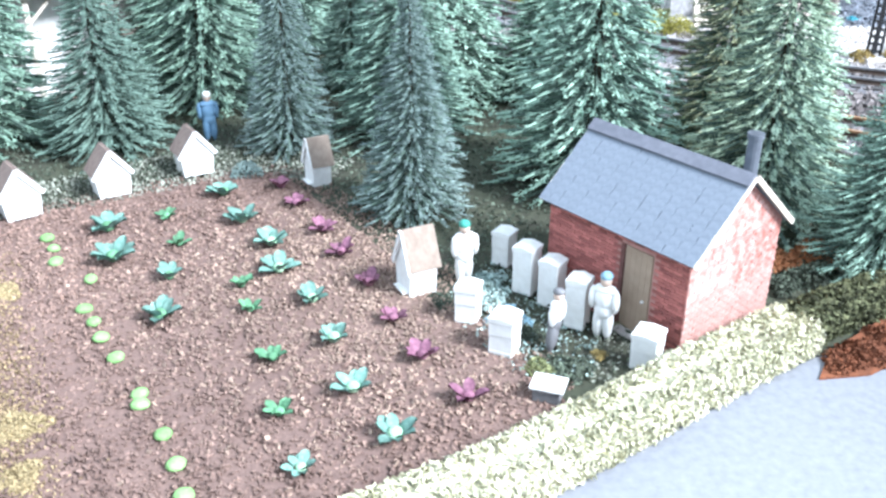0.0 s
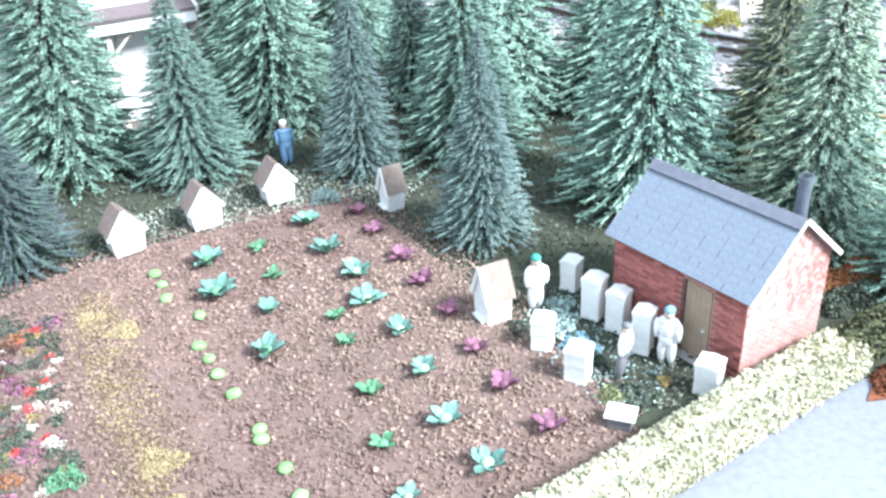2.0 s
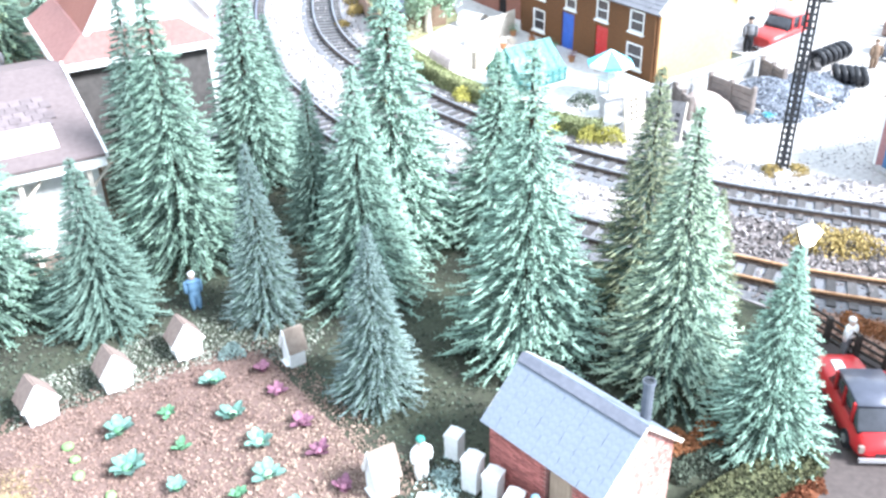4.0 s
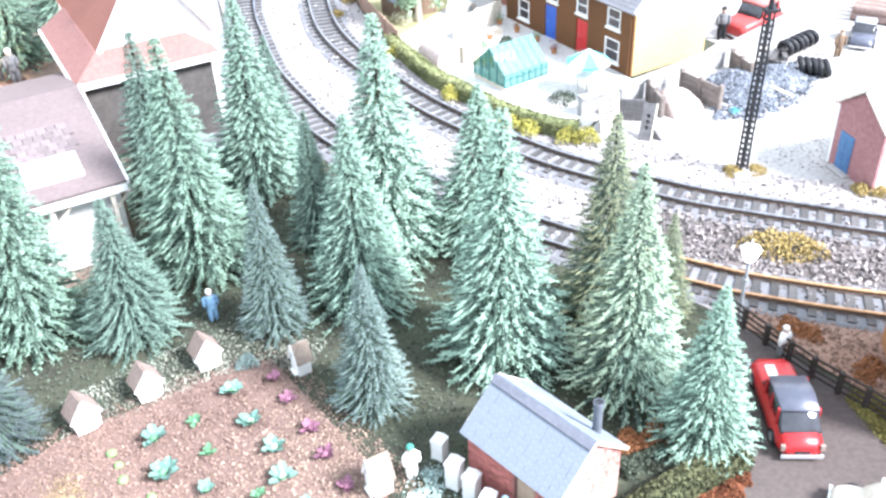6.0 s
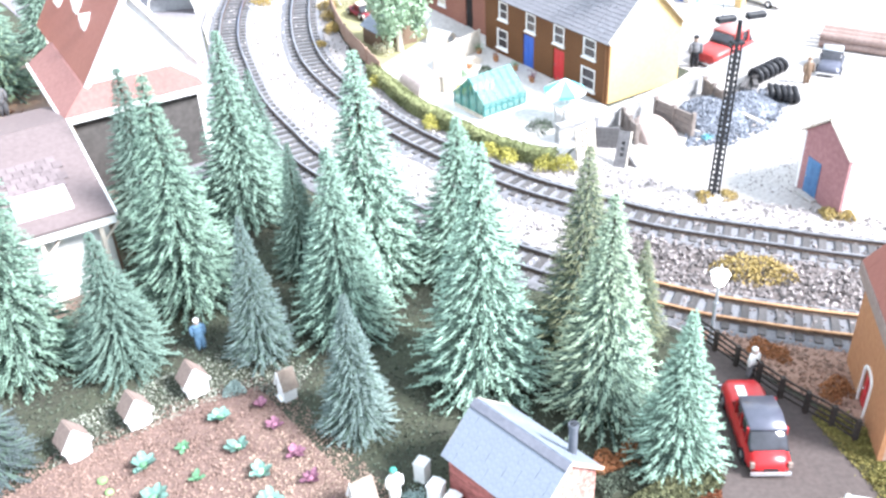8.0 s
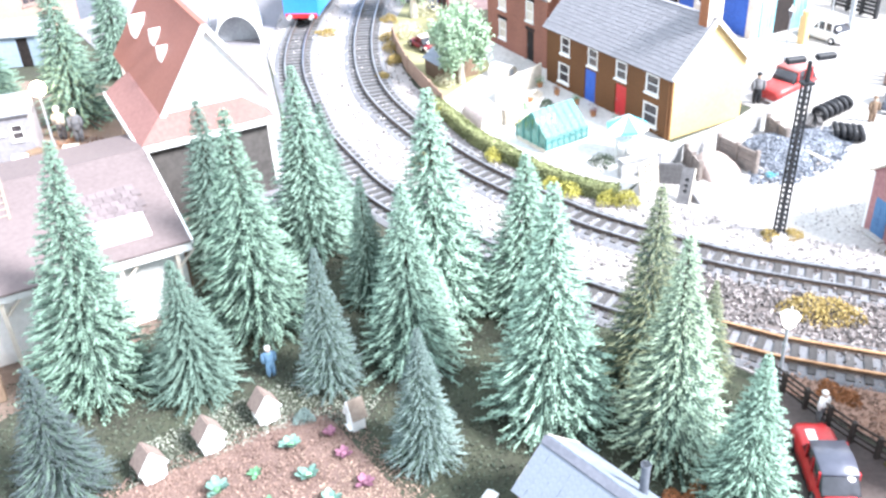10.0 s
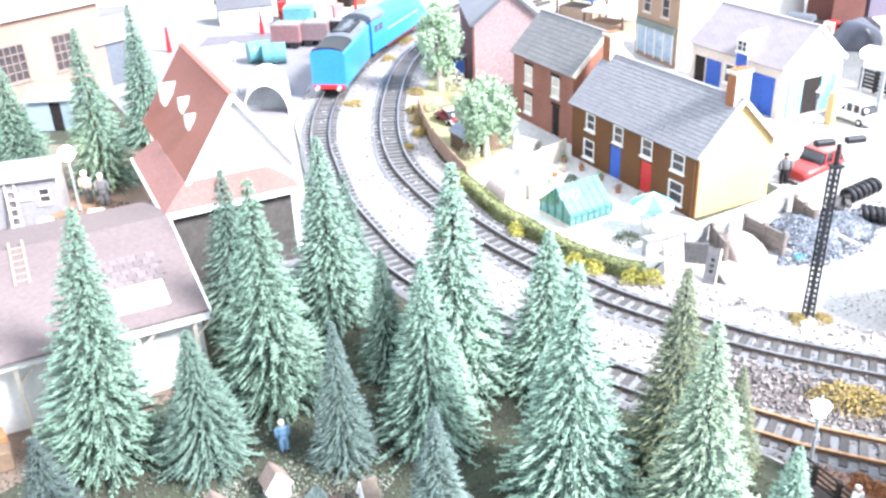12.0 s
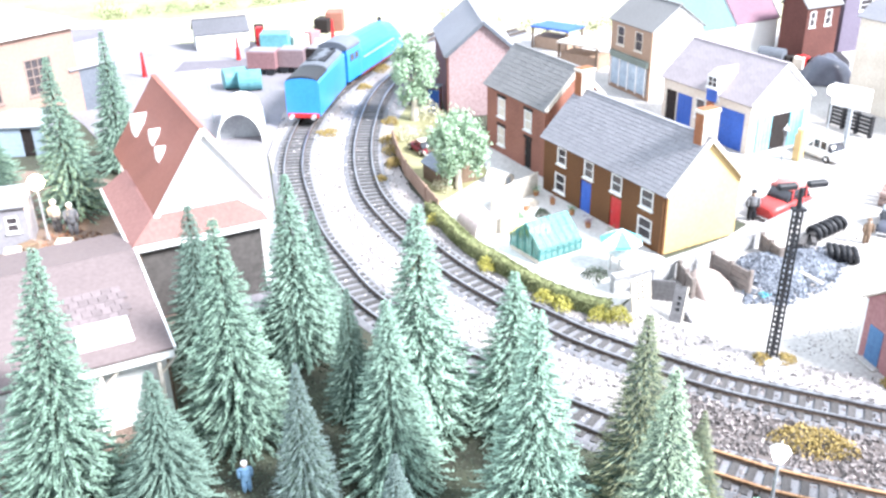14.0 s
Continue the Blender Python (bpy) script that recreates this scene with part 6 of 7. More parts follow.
def arched_hut(name, x, y, rz, length, radius, material, label):
    """A corrugated half-round shelter: ribbed shell, end wall with a door."""
    root = thing(name, x, y, 0, rz, label, "shelter")
    ribs = int(length / .34)
    bm = bmesh.new()
    rings_ = []
    for i in range(2 * ribs + 1):
        r_ = radius * (1.0 if i % 2 else .965)
        xx = length * i / (2 * ribs)
        rings_.append([bm.verts.new((xx, r_ * math.cos(math.pi * j / 14), .35 + r_ * math.sin(math.pi * j / 14))) for j in range(15)] + [bm.verts.new((xx, -r_, 0)), bm.verts.new((xx, r_, 0))])
    for a, b in zip(rings_, rings_[1:]):
        for j in range(len(a) - 3):
            bm.faces.new((a[j], a[j + 1], b[j + 1], b[j]))
        bm.faces.new((a[-3], a[-2], b[-2], b[-3]))
        bm.faces.new((a[-1], a[0], b[0], b[-1]))
    part("shell", bm, material, root, smooth=False)
    m = Matrix.Rotation(radians(90), 4, "Z")
    for xx in (.1, length - .25):
        bm = bmesh.new()
        prism(bm, [(radius * .94 * math.cos(math.pi * j / 14), .35 + radius * .94 * math.sin(math.pi * j / 14)) for j in range(15)] + [(-radius * .94, 0), (radius * .94, 0)], -xx - .12, -xx, m)
        end = part("end_wall", bm, CREAM, root)
    bm = bmesh.new()
    box(bm, length - .11, length - .04, -.5, .5, 0, 1.3)
    part("door", bm, GREY, root)


arched_hut("arched_shelter", 5.0, 107.4, -64, 5.4, 2.15, surface("pinkish_corrugated", (0.56, 0.47, 0.45), (0.42, 0.34, 0.325), 0.7, 300, 0.1, blotch=30), "pinkish corrugated arched shelter inside the hedge")
arched_hut("arched_shelter", 8.2, 121.8, -40, 3.4, 1.45, WHITE, "white corrugated arched shelter behind the cream fence")
panel_fence([(8.8, 102.9), (11.0, 105.0)], 2.4, CREAM, "short pale board screen beside the greenhouse")
for x, y, r, m in ((11.3, 102.6, 1.2, YELLOW_LEAF), (11.2, 108.0, 1.0, LEAFY), (13.4, 112.0, 1.0, CREAM), (14.6, 108.6, 1.0, TUFT), (15.8, 106.4, 0.9, HEDGE), (1.4, 118.4, 1.6, HEDGE), (-4.6, 141, 2.2, HEDGE), (-7.2, 134, 1.3, MOSS_Y), (-6.6, 128, 1.2, MOSS_Y), (19.0, 90.4, 1.4, TUFT), (-1.5, 152, 3.0, HEDGE)):
    clump("garden_bush", x, y, r, r * 1.1, m, "rounded flock bush in the cottage garden", 220)
car(-2.2, 134.4, 30, 5.6, 2.6, 2.3, surface("dark_red_paint", (0.22, 0.02, 0.035), (0.15, 0.015, 0.025), 0.4), CREAM, "small dark red car beside the railway fence")
house("garden_shed", -1.7, 123.1, -60, 5.0, 6.0, 2.5, 1.7, WOOD, WOOD, SLATE, "low brown timber shed with a blue-grey roof", over=0.3, category="shed")


# ---- yard: mast, bins, heaps ----
def mast(x, y, h):
    root = thing("lattice_mast", x, y, 0, 12, "black lattice lighting mast with floodlights in the yard", "mast")
    w0, w1 = 0.35, 0.29
    part("foot", soft_box(-1.3, 1.3, -1.3, 1.3, 0, .35, .05), CONCRETE, root)
    lean = Matrix.Rotation(radians(1.0), 4, "Y")
    for sx in (-1, 1):
        for sy in (-1, 1):
            bm = bmesh.new()
            a, b = Vector((sx * w0, sy * w0, .3)), Vector((sx * w1, sy * w1, h))
            r = box(bm, -.075, .075, -.075, .075, 0, 1)
            for v in r:
                v.co = lean @ (a.lerp(b, v.co.z) + Vector((v.co.x, v.co.y, 0)))
            part("leg", bm, BLACK, root)
    n = 26
    for k in range(n):
        z = .6 + (h - .8) * k / n
        w = w0 + (w1 - w0) * z / h
        bm = bmesh.new()
        m = lean @ Matrix.Translation((-w, -w, z)) @ Matrix(((1, 0, 0, 0), (0, 0, 1, 0), (0, 1, 0, 0), (0, 0, 0, 1)))
        wall(bm, 2 * w, 2 * w, .12, [(.08, 2 * w - .08, .16, 2 * w - .08)], m)
        part("brace", bm, BLACK, root)
    top = lean @ Vector((0, 0, h))
    bm = bmesh.new()
    box(bm, top.x - .55, top.x + .55, top.y - .5, top.y + .5, h, h + .25)
    tube(bm, .25, .2, h + .3, h + 2.2, 8, Matrix.Translation((top.x, top.y, 0)))
    part("platform", bm, BLACK, root)
    for s in (-1, 1):
        part("floodlight", soft_box(top.x + s * 1.5 - .95, top.x + s * 1.5 + .95, top.y - .35, top.y + .35, h + 2.2, h + 2.75, .1), BLACK, root)


mast(33.9, 73.0, 16.0)


def heap(name, x, y, rx, ry, h, material, label, stones=0):
    bm = bmesh.new()
    bmesh.ops.create_icosphere(bm, subdivisions=4, radius=1)
    for v in list(bm.verts):
        if v.co.z < -0.05:
            v.co.z = -0.05
        r = math.hypot(v.co.x, v.co.y)
        k = 1 + 0.18 * noise.noise(Vector((v.co.x * 2 + x, v.co.y * 2, y)))
        v.co = Vector((v.co.x * rx * k, v.co.y * ry * k, max(0, v.co.z) ** 1.4 * h * k))
    ob = solo(name, bm, material, x, y, 0, 0, label, "heap", smooth=True)
    if stones:
        a, b = rng.uniform(0, 2 * np.pi, stones), np.sqrt(rng.uniform(0, 1, stones))
        pts = np.c_[rx * b * np.cos(a), ry * b * np.sin(a), h * np.maximum(0, 1 - b * b) ** 0.7]
        tagged(part("coal", scatter(rng, pts, 0.1, 0.27), material, ob), kind="stuff")
    return ob


heap("coal_mound", 40.0, 91.4, 4.2, 4.6, 1.3, COAL, "heap of dull blue-grey coal in the yard", 2000)
heap("coal_mound", 44.6, 93.2, 3.2, 3.4, 1.1, COAL, "spilled blue-grey coal beside the stacked sleepers", 1500)
heap("sand_mound", 31.4, 88.0, 2.7, 3.4, 1.9, SAND, "smooth heap of pinkish sand between the bins", 0)


def bin_board(x, y, rz, length, height, material=None):
    root = thing("bin_wall", x, y, 0, rz, "grey timber coal-bin wall with upright posts", "bin")
    for k in range(4):
        bm = bmesh.new()
        box(bm, 0, length, -.12, .12, k * height / 4 + .03, (k + 1) * height / 4 - .03)
        part("plank", bm, material or GREY_WOOD, root)
    for xx in (0.2, length / 2, length - .2):
        bm = bmesh.new()
        box(bm, xx - .15, xx + .15, -.25, .25, 0, height + .3)
        part("post", bm, material or GREY_WOOD, root)


bin_board(32.6, 91.4, -60, 6.2, 2.7)
bin_board(28.6, 90.2, -84, 5.0, 2.2)
bin_board(40.3, 97.4, -78, 4.8, 2.2)
loose = spread_in(rng, [(34.6, 84.0), (39, 83.4), (45.4, 87.4), (50, 94), (47, 99.4), (36.2, 93.4)], 2600)
tagged(part("loose_coal", scatter(rng, np.c_[loose, rng.uniform(0, .15, len(loose))], 0.1, 0.28), COAL, None), "loose blue-grey coal lumps over the yard floor", "coal", kind="stuff")
grit = spread_in(rng, [(24, 83.5), (34, 75), (48, 69), (58, 84), (62, 102), (52, 104), (36, 94), (27, 90)], 5200)
tagged(part("yard_grit", scatter(rng, np.c_[grit, rng.uniform(0, .02, len(grit))], 0.05, 0.13), STONE, None), "grey grit scattered over the pale yard", "gravel", kind="stuff")
# Grey concrete, darkened: the bay's shade is put into this colour.
PANEL_GREY = surface("shaded_grey_precast", (0.155, 0.15, 0.155), (0.09, 0.086, 0.09), 0.85, 400, 0.25, blotch=30)
for x, y, rz, tilt, wide, tall, cols_, rows_, paint, words in ((22.0, 82.4, 35, 9, 2.7, 3.7, 2, 4, CREAM, "pale concrete panel with square holes leaning in the yard"), (25.4, 80.5, -25, 34, 1.3, 4.0, 1, 3, PANEL_GREY, "narrow grey concrete panel with square holes leaning on a bay")):
    holes = [(wide * (.26 + .5 * i / max(1, cols_)) if cols_ > 1 else wide * .36, wide * (.26 + .5 * i / max(1, cols_)) + .42 if cols_ > 1 else wide * .36 + .42, tall * .3 + .62 * j, tall * .3 + .62 * j + .4) for i in range(cols_) for j in range(rows_)]
    bm = bmesh.new()
    wall(bm, wide, tall, .22, holes)
    ob = solo("leaning_slab", bm, paint, x, y, 0, rz, words, "panel")
    ob.matrix_basis = place(x, y, 0, rz) @ pose(0, 0, 0, -tilt, 0, 0)
    bm = bmesh.new()
    box(bm, wide, wide + .12, -.06, .3, 0, tall)
    part("edge_rib", bm, CREAM, ob, "pale raised edge")
    # Added plate behind the holes; its dark colour stands in for their shade.
    bm = bmesh.new()
    box(bm, .15, wide - .15, .22, .27, .3, tall - .3)
    part("hole_shade_plate", bm, PANEL_GREY, ob, "added dark plate that makes the holes look shaded")
bay = thing("concrete_bay", 24.6, 85.2, 0, -14, "low grey concrete bay, darkened for shade, against the boundary wall", "bay")
part("back_slab", soft_box(0, 2.4, 0, .25, 0, 2.5, .03), PANEL_GREY, bay)
part("side_slab", soft_box(-.25, 0, 0, 2.4, 0, 2.5, .03), PANEL_GREY, bay)
bm = bmesh.new()
prism(bm, [(0, 0), (1.3, 0), (.2, 1.2)], 0, .3)
solo("broken_slab", bm, PANEL_GREY, 26.8, 80.7, 0, -38, "broken triangular piece of grey slab on the ground", "slab")
solo("yard_post", soft_box(-.14, .14, -.14, .14, 0, 2.6, .03), GREY_WOOD, 28.6, 89.6, 0, 10, "short grey timber post beside the bay", "post")
solo("loose_plank", soft_box(-1.9, 1.9, -.2, .2, 0, .22, .03), CREAM, 43.1, 88.6, 0.75, -62, "pale plank lying across the coal", "plank")
clump("cyan_weed", 37.2, 85.5, 0.7, 0.5, CYAN, "pale cyan scrap of flock beside the coal", 90)


def tyre(x, y, z, rz, lean, label):
    """A rubber tyre: a torus with a flattened tread and a hollow middle."""
    bm = bmesh.new()
    for k in range(18):
        a0, a1 = 2 * math.pi * k / 18, 2 * math.pi * (k + 1) / 18
        ringed = [(.62, -.26), (1.0, -.3), (1.12, -.12), (1.12, .12), (1.0, .3), (.62, .26)]
        va = [bm.verts.new((w, r_ * math.cos(a0), r_ * math.sin(a0))) for r_, w in ringed]
        vb = [bm.verts.new((w, r_ * math.cos(a1), r_ * math.sin(a1))) for r_, w in ringed]
        for j in range(6):
            bm.faces.new((va[j], va[(j + 1) % 6], vb[(j + 1) % 6], vb[j]))
    bmesh.ops.remove_doubles(bm, verts=bm.verts[:], dist=1e-4)
    ob = solo("tyre", bm, BLACK, x, y, z, rz, label, "tyre", "old tyres in the yard")
    ob.matrix_basis = place(x, y, z, rz) @ pose(0, 0, 0, 0, lean, 0)


for k in range(6):
    tyre(47.6 + k * .85, 99.6 + k * .62, 1.1, 36 + 5 * (k % 3), -14 - 5 * (k % 2), "worn black tyre standing in a leaning row")
for k in range(5):
    tyre(47.7 + k * .62, 94.6 - k * .3, 1.1, -12 + 6 * (k % 3), -18, "worn black tyre standing beside the coal")
for k in range(4):
    bm = bmesh.new()
    box(bm, -1.8, 1.8, -.3, .3, 0, .45)
    solo("old_sleeper", bm, SLEEPER, 45.2 + k * .7, 98.2 + k * .3, .02 + .46 * (k % 2), 50 + 9 * k, "old dark railway sleeper stacked beside the tyres", "sleeper", "stacked sleepers")
car(58.6, 103.0, 152, 6.4, 3.0, 2.6, VAN_ROOF, GREY, "small grey-blue car in the coal yard")
for k in range(7):
    bm = bmesh.new()
    tube(bm, .55, .55, -4.5, 4.5, 12, Matrix.Rotation(radians(90), 4, "Y"))
    solo("log", bm, LOG_BARK, 64.0 + (k % 4) * .8, 108.0 + (k % 4) * 1.3, .6 + (k // 4) * 1.0, -35, "pale log in a stack at the yard edge", "log", "stacked logs")
car(46.6, 108.6, 124, 8.6, 4.0, 4.0, HAZY_RED, HAZY_PINK, "red estate car, paint lightened for haze, parked beside the street")
car(59.6, 129.8, 28, 8.0, 3.6, 3.2, WHITE, WHITE, "white saloon car on the street by the garage")

# ---- village behind ----
garage = house("garage", 38.8, 148.4, -61.3, 20.0, 12.7, 8.0, 5.4, CREAM, WHITE, RIBBED, "village garage with blue doors and a pale ribbed roof", doors=((0.9, 3.4, 6.0, DARK), (3.6, 7.2, 6.0, BLUE_DOOR), (13.6, 18.8, 6.2, BLUE_DOOR)), wins=((8.0, 10.2, 3.0, 6.2),), side_wins=(), rows=10, cols=14, category="garage", barge=WHITE)
# Flat near-black panel: the open doorway's shade is put into its colour.
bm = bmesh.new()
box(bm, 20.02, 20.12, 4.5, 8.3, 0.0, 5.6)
part("doorway", bm, DARK, garage, "near-black panel for the shaded workshop doorway")
for y_a, y_b in ((1.5, 4.4), (8.4, 11.4)):
    bm = bmesh.new()
    box(bm, 20.02, 20.3, y_a, y_b, 0.0, 5.8)
    for q_ in range(1, 4):
        box(bm, 20.3, 20.36, y_a + (y_b - y_a) * q_ / 4 - .06, y_a + (y_b - y_a) * q_ / 4 + .06, 0.1, 5.7)
    part("door_leaf", bm, FADED_CYAN, garage, "pale cyan workshop door leaf")
bm = bmesh.new()
box(bm, 10.6, 13.2, -.5, 4.2, 6.8, 10.8)
prism(bm, [(10.6, 10.8), (13.2, 10.8), (11.9, 11.9)], -.5, 4.8)
part("dormer", bm, WHITE, garage)
bm = bmesh.new()
box(bm, 10.75, 13.05, -.58, -.5, 6.6, 8.8)
part("dormer_panel", bm, BLUE_DOOR, garage, "blue boarded hoist panel")
window(garage, 10.8, 13.0, 8.9, 10.7, -.72, bars=(1, 1))
for s_ in (-1, 1):
    bm = bmesh.new()
    box(bm, 0, 1.75, -.8, 5.0, 0, .14, Matrix.Translation((11.9, .45, 11.95)) @ (Matrix.Rotation(radians(40), 4, "Y") if s_ > 0 else Matrix.Rotation(radians(140), 4, "Y")))
    part("dormer_roof", bm, RIBBED, garage)
bm = bmesh.new()
box(bm, 10.9, 12.1, -.5, -.0, 0, 6.4)
part("brick_pier", bm, STACK, garage, "orange brick pier")
# White gables: the sunny side's brightness is put into the paint.
shop = house("shop", 33.4, 171.4, -66, 13, 11, 13, 4, SHOP_WALL, WHITE, DARK_SLATE, "tall tan-brick shop with a pale shopfront window", wins=((2.0, 4.4, 8.5, 12.0), (7.8, 10.2, 8.5, 12.0)), category="shop", frame=CREAM)
bm = bmesh.new()
box(bm, 1.0, 12.2, -.25, .02, 0.9, 6.0)
part("shopfront", bm, PALE_PANE, shop, "pale bluish shopfront glazing")
for k in range(5):
    bm = bmesh.new()
    box(bm, 0.9 + k * 2.8, 1.1 + k * 2.8, -.4, -.25, 0.6, 6.0)
    part("mullion", bm, WHITE, shop)
bm = bmesh.new()
box(bm, 0.6, 12.6, -.5, .02, 6.0, 7.2)
part("fascia", bm, surface("grey_green_fascia", (0.20, 0.24, 0.21), (0.15, 0.18, 0.16), 0.7), shop, "grey-green shop fascia")
house("pale_house", 50.4, 183.1, 29.5, 14, 13, 7, 7, WHITE, WHITE, PALE_CYAN, "white house with a pale cyan roof behind the garage", over=0.25, barge=LEAD)
house("pale_house", 63.2, 190.4, 30.5, 12.4, 12, 7.2, 7, WHITE, WHITE, PALE_PINK, "white house with a pale pink roof behind the garage", over=0.25, barge=LEAD)
# Gables get a slightly lighter copy of the brick, with light put in.
house("dark_brick_house", 76.2, 186.6, 26, 9.2, 7, 11.2, 3.4, surface("dark_brick", (0.14, 0.055, 0.045), (0.09, 0.035, 0.03), 0.85, 400, 0.1), surface("lit_dark_brick", (0.15, 0.06, 0.05), (0.10, 0.04, 0.034), 0.85, 400, 0.1), DARK_SLATE, "tall dark red-brick house behind the garage", wins=((0.9, 2.5, 7.0, 10.2), (5.2, 6.9, 7.0, 10.2)))
house("lilac_house", 86.6, 193.6, 20, 10, 8, 13, 4, LILAC_WALL, LILAC_WALL, DARK_SLATE, "tall lilac-grey rendered house beside the brick house", wins=((4.0, 7.4, 8.6, 11.0),))
house("grey_hall", 73.5, 155.5, -64, 26, 18, 16, 6, CREAM, PEACH_WALL, SLATE_G, "large pale stone hall beside the street", category="hall")
for x, y in ((26.6, 202.0), (30.8, 186.5)):
    root = thing("market_stall", x, y, 0, -40, "market stall with a flat coloured canopy", "stall")
    bm = bmesh.new()
    box(bm, -5, 5, -3.4, 3.4, 4.6, 5.0)
    part("canopy", bm, BLUE_DOOR if x < 28 else CREAM, root)
    for sx in (-1, 1):
        for sy in (-1, 1):
            bm = bmesh.new()
            box(bm, sx * 4.6 - .2, sx * 4.6 + .2, sy * 3 - .2, sy * 3 + .2, 0, 4.6)
            part("leg", bm, WOOD, root)
    bm = bmesh.new()
    box(bm, -4.4, 4.4, -2.6, 2.6, 0, 2.6)
    part("counter", bm, SHOP_WALL, root)
street_lamp(49.0, 117.5, 9.0, "thin dark street lamp beside the red car", GREY_CLOTH, 0.4)
street_lamp(63.6, 138.4, 8.4, "street lamp with a white globe by the hoarding", head=0.9, globe=True)
root = thing("hoarding", 64.0, 132.5, 0, -48, "white hoarding on a thin post beside the street", "hoarding")
bm = bmesh.new()
box(bm, -3.0, 3.0, -.2, .2, 6.8, 10.2)
part("board", bm, WHITE, root)
bm = bmesh.new()
box(bm, -.3, .3, .2, .7, 0, 9)
part("post", bm, GREY, root)
root = thing("louvre_fence", 66.6, 145.2, 0, -63, "black louvred fence of slats behind the hoarding", "fence")
for k in range(4):
    bm = bmesh.new()
    box(bm, k * 2.8 - .22, k * 2.8 + .22, -.3, .3, 0, 3.6)
    part("post", bm, BLACK, root)
for k in range(5):
    bm = bmesh.new()
    box(bm, 0, 8.4, -.12, .12, .4 + k * .65, .8 + k * .65)
    part("slat", bm, BLACK, root)
bm = bmesh.new()
box(bm, -.6, .6, -.5, .5, 0, 4.2)
tube(bm, .55, .55, 4.2, 5.0, 12)
solo("fuel_pump", bm, YELLOW_WALL, 55.4, 128.1, 0, -60, "yellow fuel pump in front of the garage", "pump")
bm = bmesh.new()
tube(bm, 1.7, 1.7, -2.6, 2.6, 18, Matrix.Translation((0, 0, 1.7)) @ Matrix.Rotation(radians(90), 4, "Y"))
solo("oil_tank", bm, LEAD, 69.6, 185.4, 0, -38, "dark horizontal oil tank below the brick house", "tank")
heap("tarpaulin_mound", 75.6, 171.5, 5.4, 4.4, 5.2, VAN_ROOF, "blue-grey sheeted mound beside the stone hall")
for k, (x, y, m) in enumerate(((72.8, 183.6, DARK), (74.6, 181.6, RED_PAINT), (76.6, 181.0, DARK), (73.6, 180.6, CREAM))):
    part_h = 2.0 + .5 * (k % 2)
    solo("crate", soft_box(-1.1, 1.1, -1.0, 1.0, 0, part_h, .1), m, x, y, 0, 20 * k, "small dark or red crate stacked before the brick house", "crate", "crates before the brick house")
for x, y, q, m in ((-86, 240, 3.4, HEDGE_DARK), (-90, 246, 4.5, HEDGE_MID), (-80, 246, 3.4, HEDGE_MID), (-72, 248, 3.8, HEDGE_DARK), (-66, 250, 3.2, HEDGE_DARK), (-60, 254, 4, HEDGE_MID), (-50, 256, 3.4, HEDGE_DARK), (-43, 259, 3.8, HEDGE_MID), (28, 216, 3, HEDGE_MID), (35, 218, 3, HEDGE_DARK), (40, 221, 3.4, HEDGE_MID), (22, 222, 3, HEDGE_DARK), (46, 224, 3, HEDGE_MID), (14, 226, 3, HEDGE_MID), (2, 233, 4, HEDGE_DARK)):
    clump("far_bush", x, y, q, q * .9, m, "pale yellow-green bush at the far field edge", 120)
low_wall([(-120, 228), (-90, 231), (-68.3, 233.1), (-51.4, 242.6), (-37.7, 253), (10, 284)], 1.3, 0.9, CREAM, "long low cream wall behind the goods yard", False)

# ---- station ----
st = house("station_house", -40.1, 106.45, -62.1, 23.5, 11.8, 11.0, 8.5, WHITE, WHITE, RED_ROOF, "white station house with a steep red roof", over=0.6, barge=WHITE, category="station")
for k, (x, u, s) in enumerate(((4.6, 4.6, 2.3), (12.0, 5.4, 1.6), (16.6, 4.7, 1.5))):
    tl = math.atan2(8.5, 5.9)
    c = Vector((x, u * math.cos(tl), 11.0 + u * math.sin(tl)))
    bm = bmesh.new()
    prism(bm, [(-s / 2, -s * .3), (s / 2, -s * .3), (s / 2, s * .35), (0, s * .8), (-s / 2, s * .35)], -s * .45, 1.6, Matrix.Translation(c))
    part("roof_vent", bm, WHITE, st, "small white gabled roof vent")
low = thing("station_wing", -39.6, 97.9, 0, -62.2, "low station wing with a pale red skirt roof and white edge", "station")
bm = bmesh.new()
box(bm, 0.6, 18.2, 1.0, 14.0, 0, 8.4)
# Wall is darkened: the shadow under the skirt roof is put into its colour.
part("wing_wall", bm, surface("shaded_platform_boards", (0.105, 0.095, 0.09), (0.06, 0.055, 0.052), 0.85, 300, 0.2, blotch=30), low)
for k in range(11):
    bm = bmesh.new()
    box(bm, .7 + k * 1.6, 2.24 + k * 1.6, .86, 1.0, 0, 8.3)
    part("plank", bm, PLANK_TAN, low)
bm = bmesh.new()
a = [bm.verts.new(q) for q in ((0, 0, 9.0), (19, 0, 9.0), (19, 15, 9.0), (0, 15, 9.0))]
b = [bm.verts.new(q) for q in ((0, 3.0, 10.9), (16.2, 3.0, 10.9), (16.2, 12.4, 10.9), (0, 12.4, 10.9))]
c = [bm.verts.new((v.co.x, v.co.y, 8.6)) for v in a]
for i in range(4):
    j = (i + 1) % 4
    bm.faces.new((a[i], a[j], b[j], b[i]))
    bm.faces.new((c[i], c[j], a[j], a[i]))
bm.faces.new(b)
bm.faces.new(c[::-1])
part("skirt_roof", bm, SKIRT, low, "dull mauve-red skirt roof")
bm = bmesh.new()
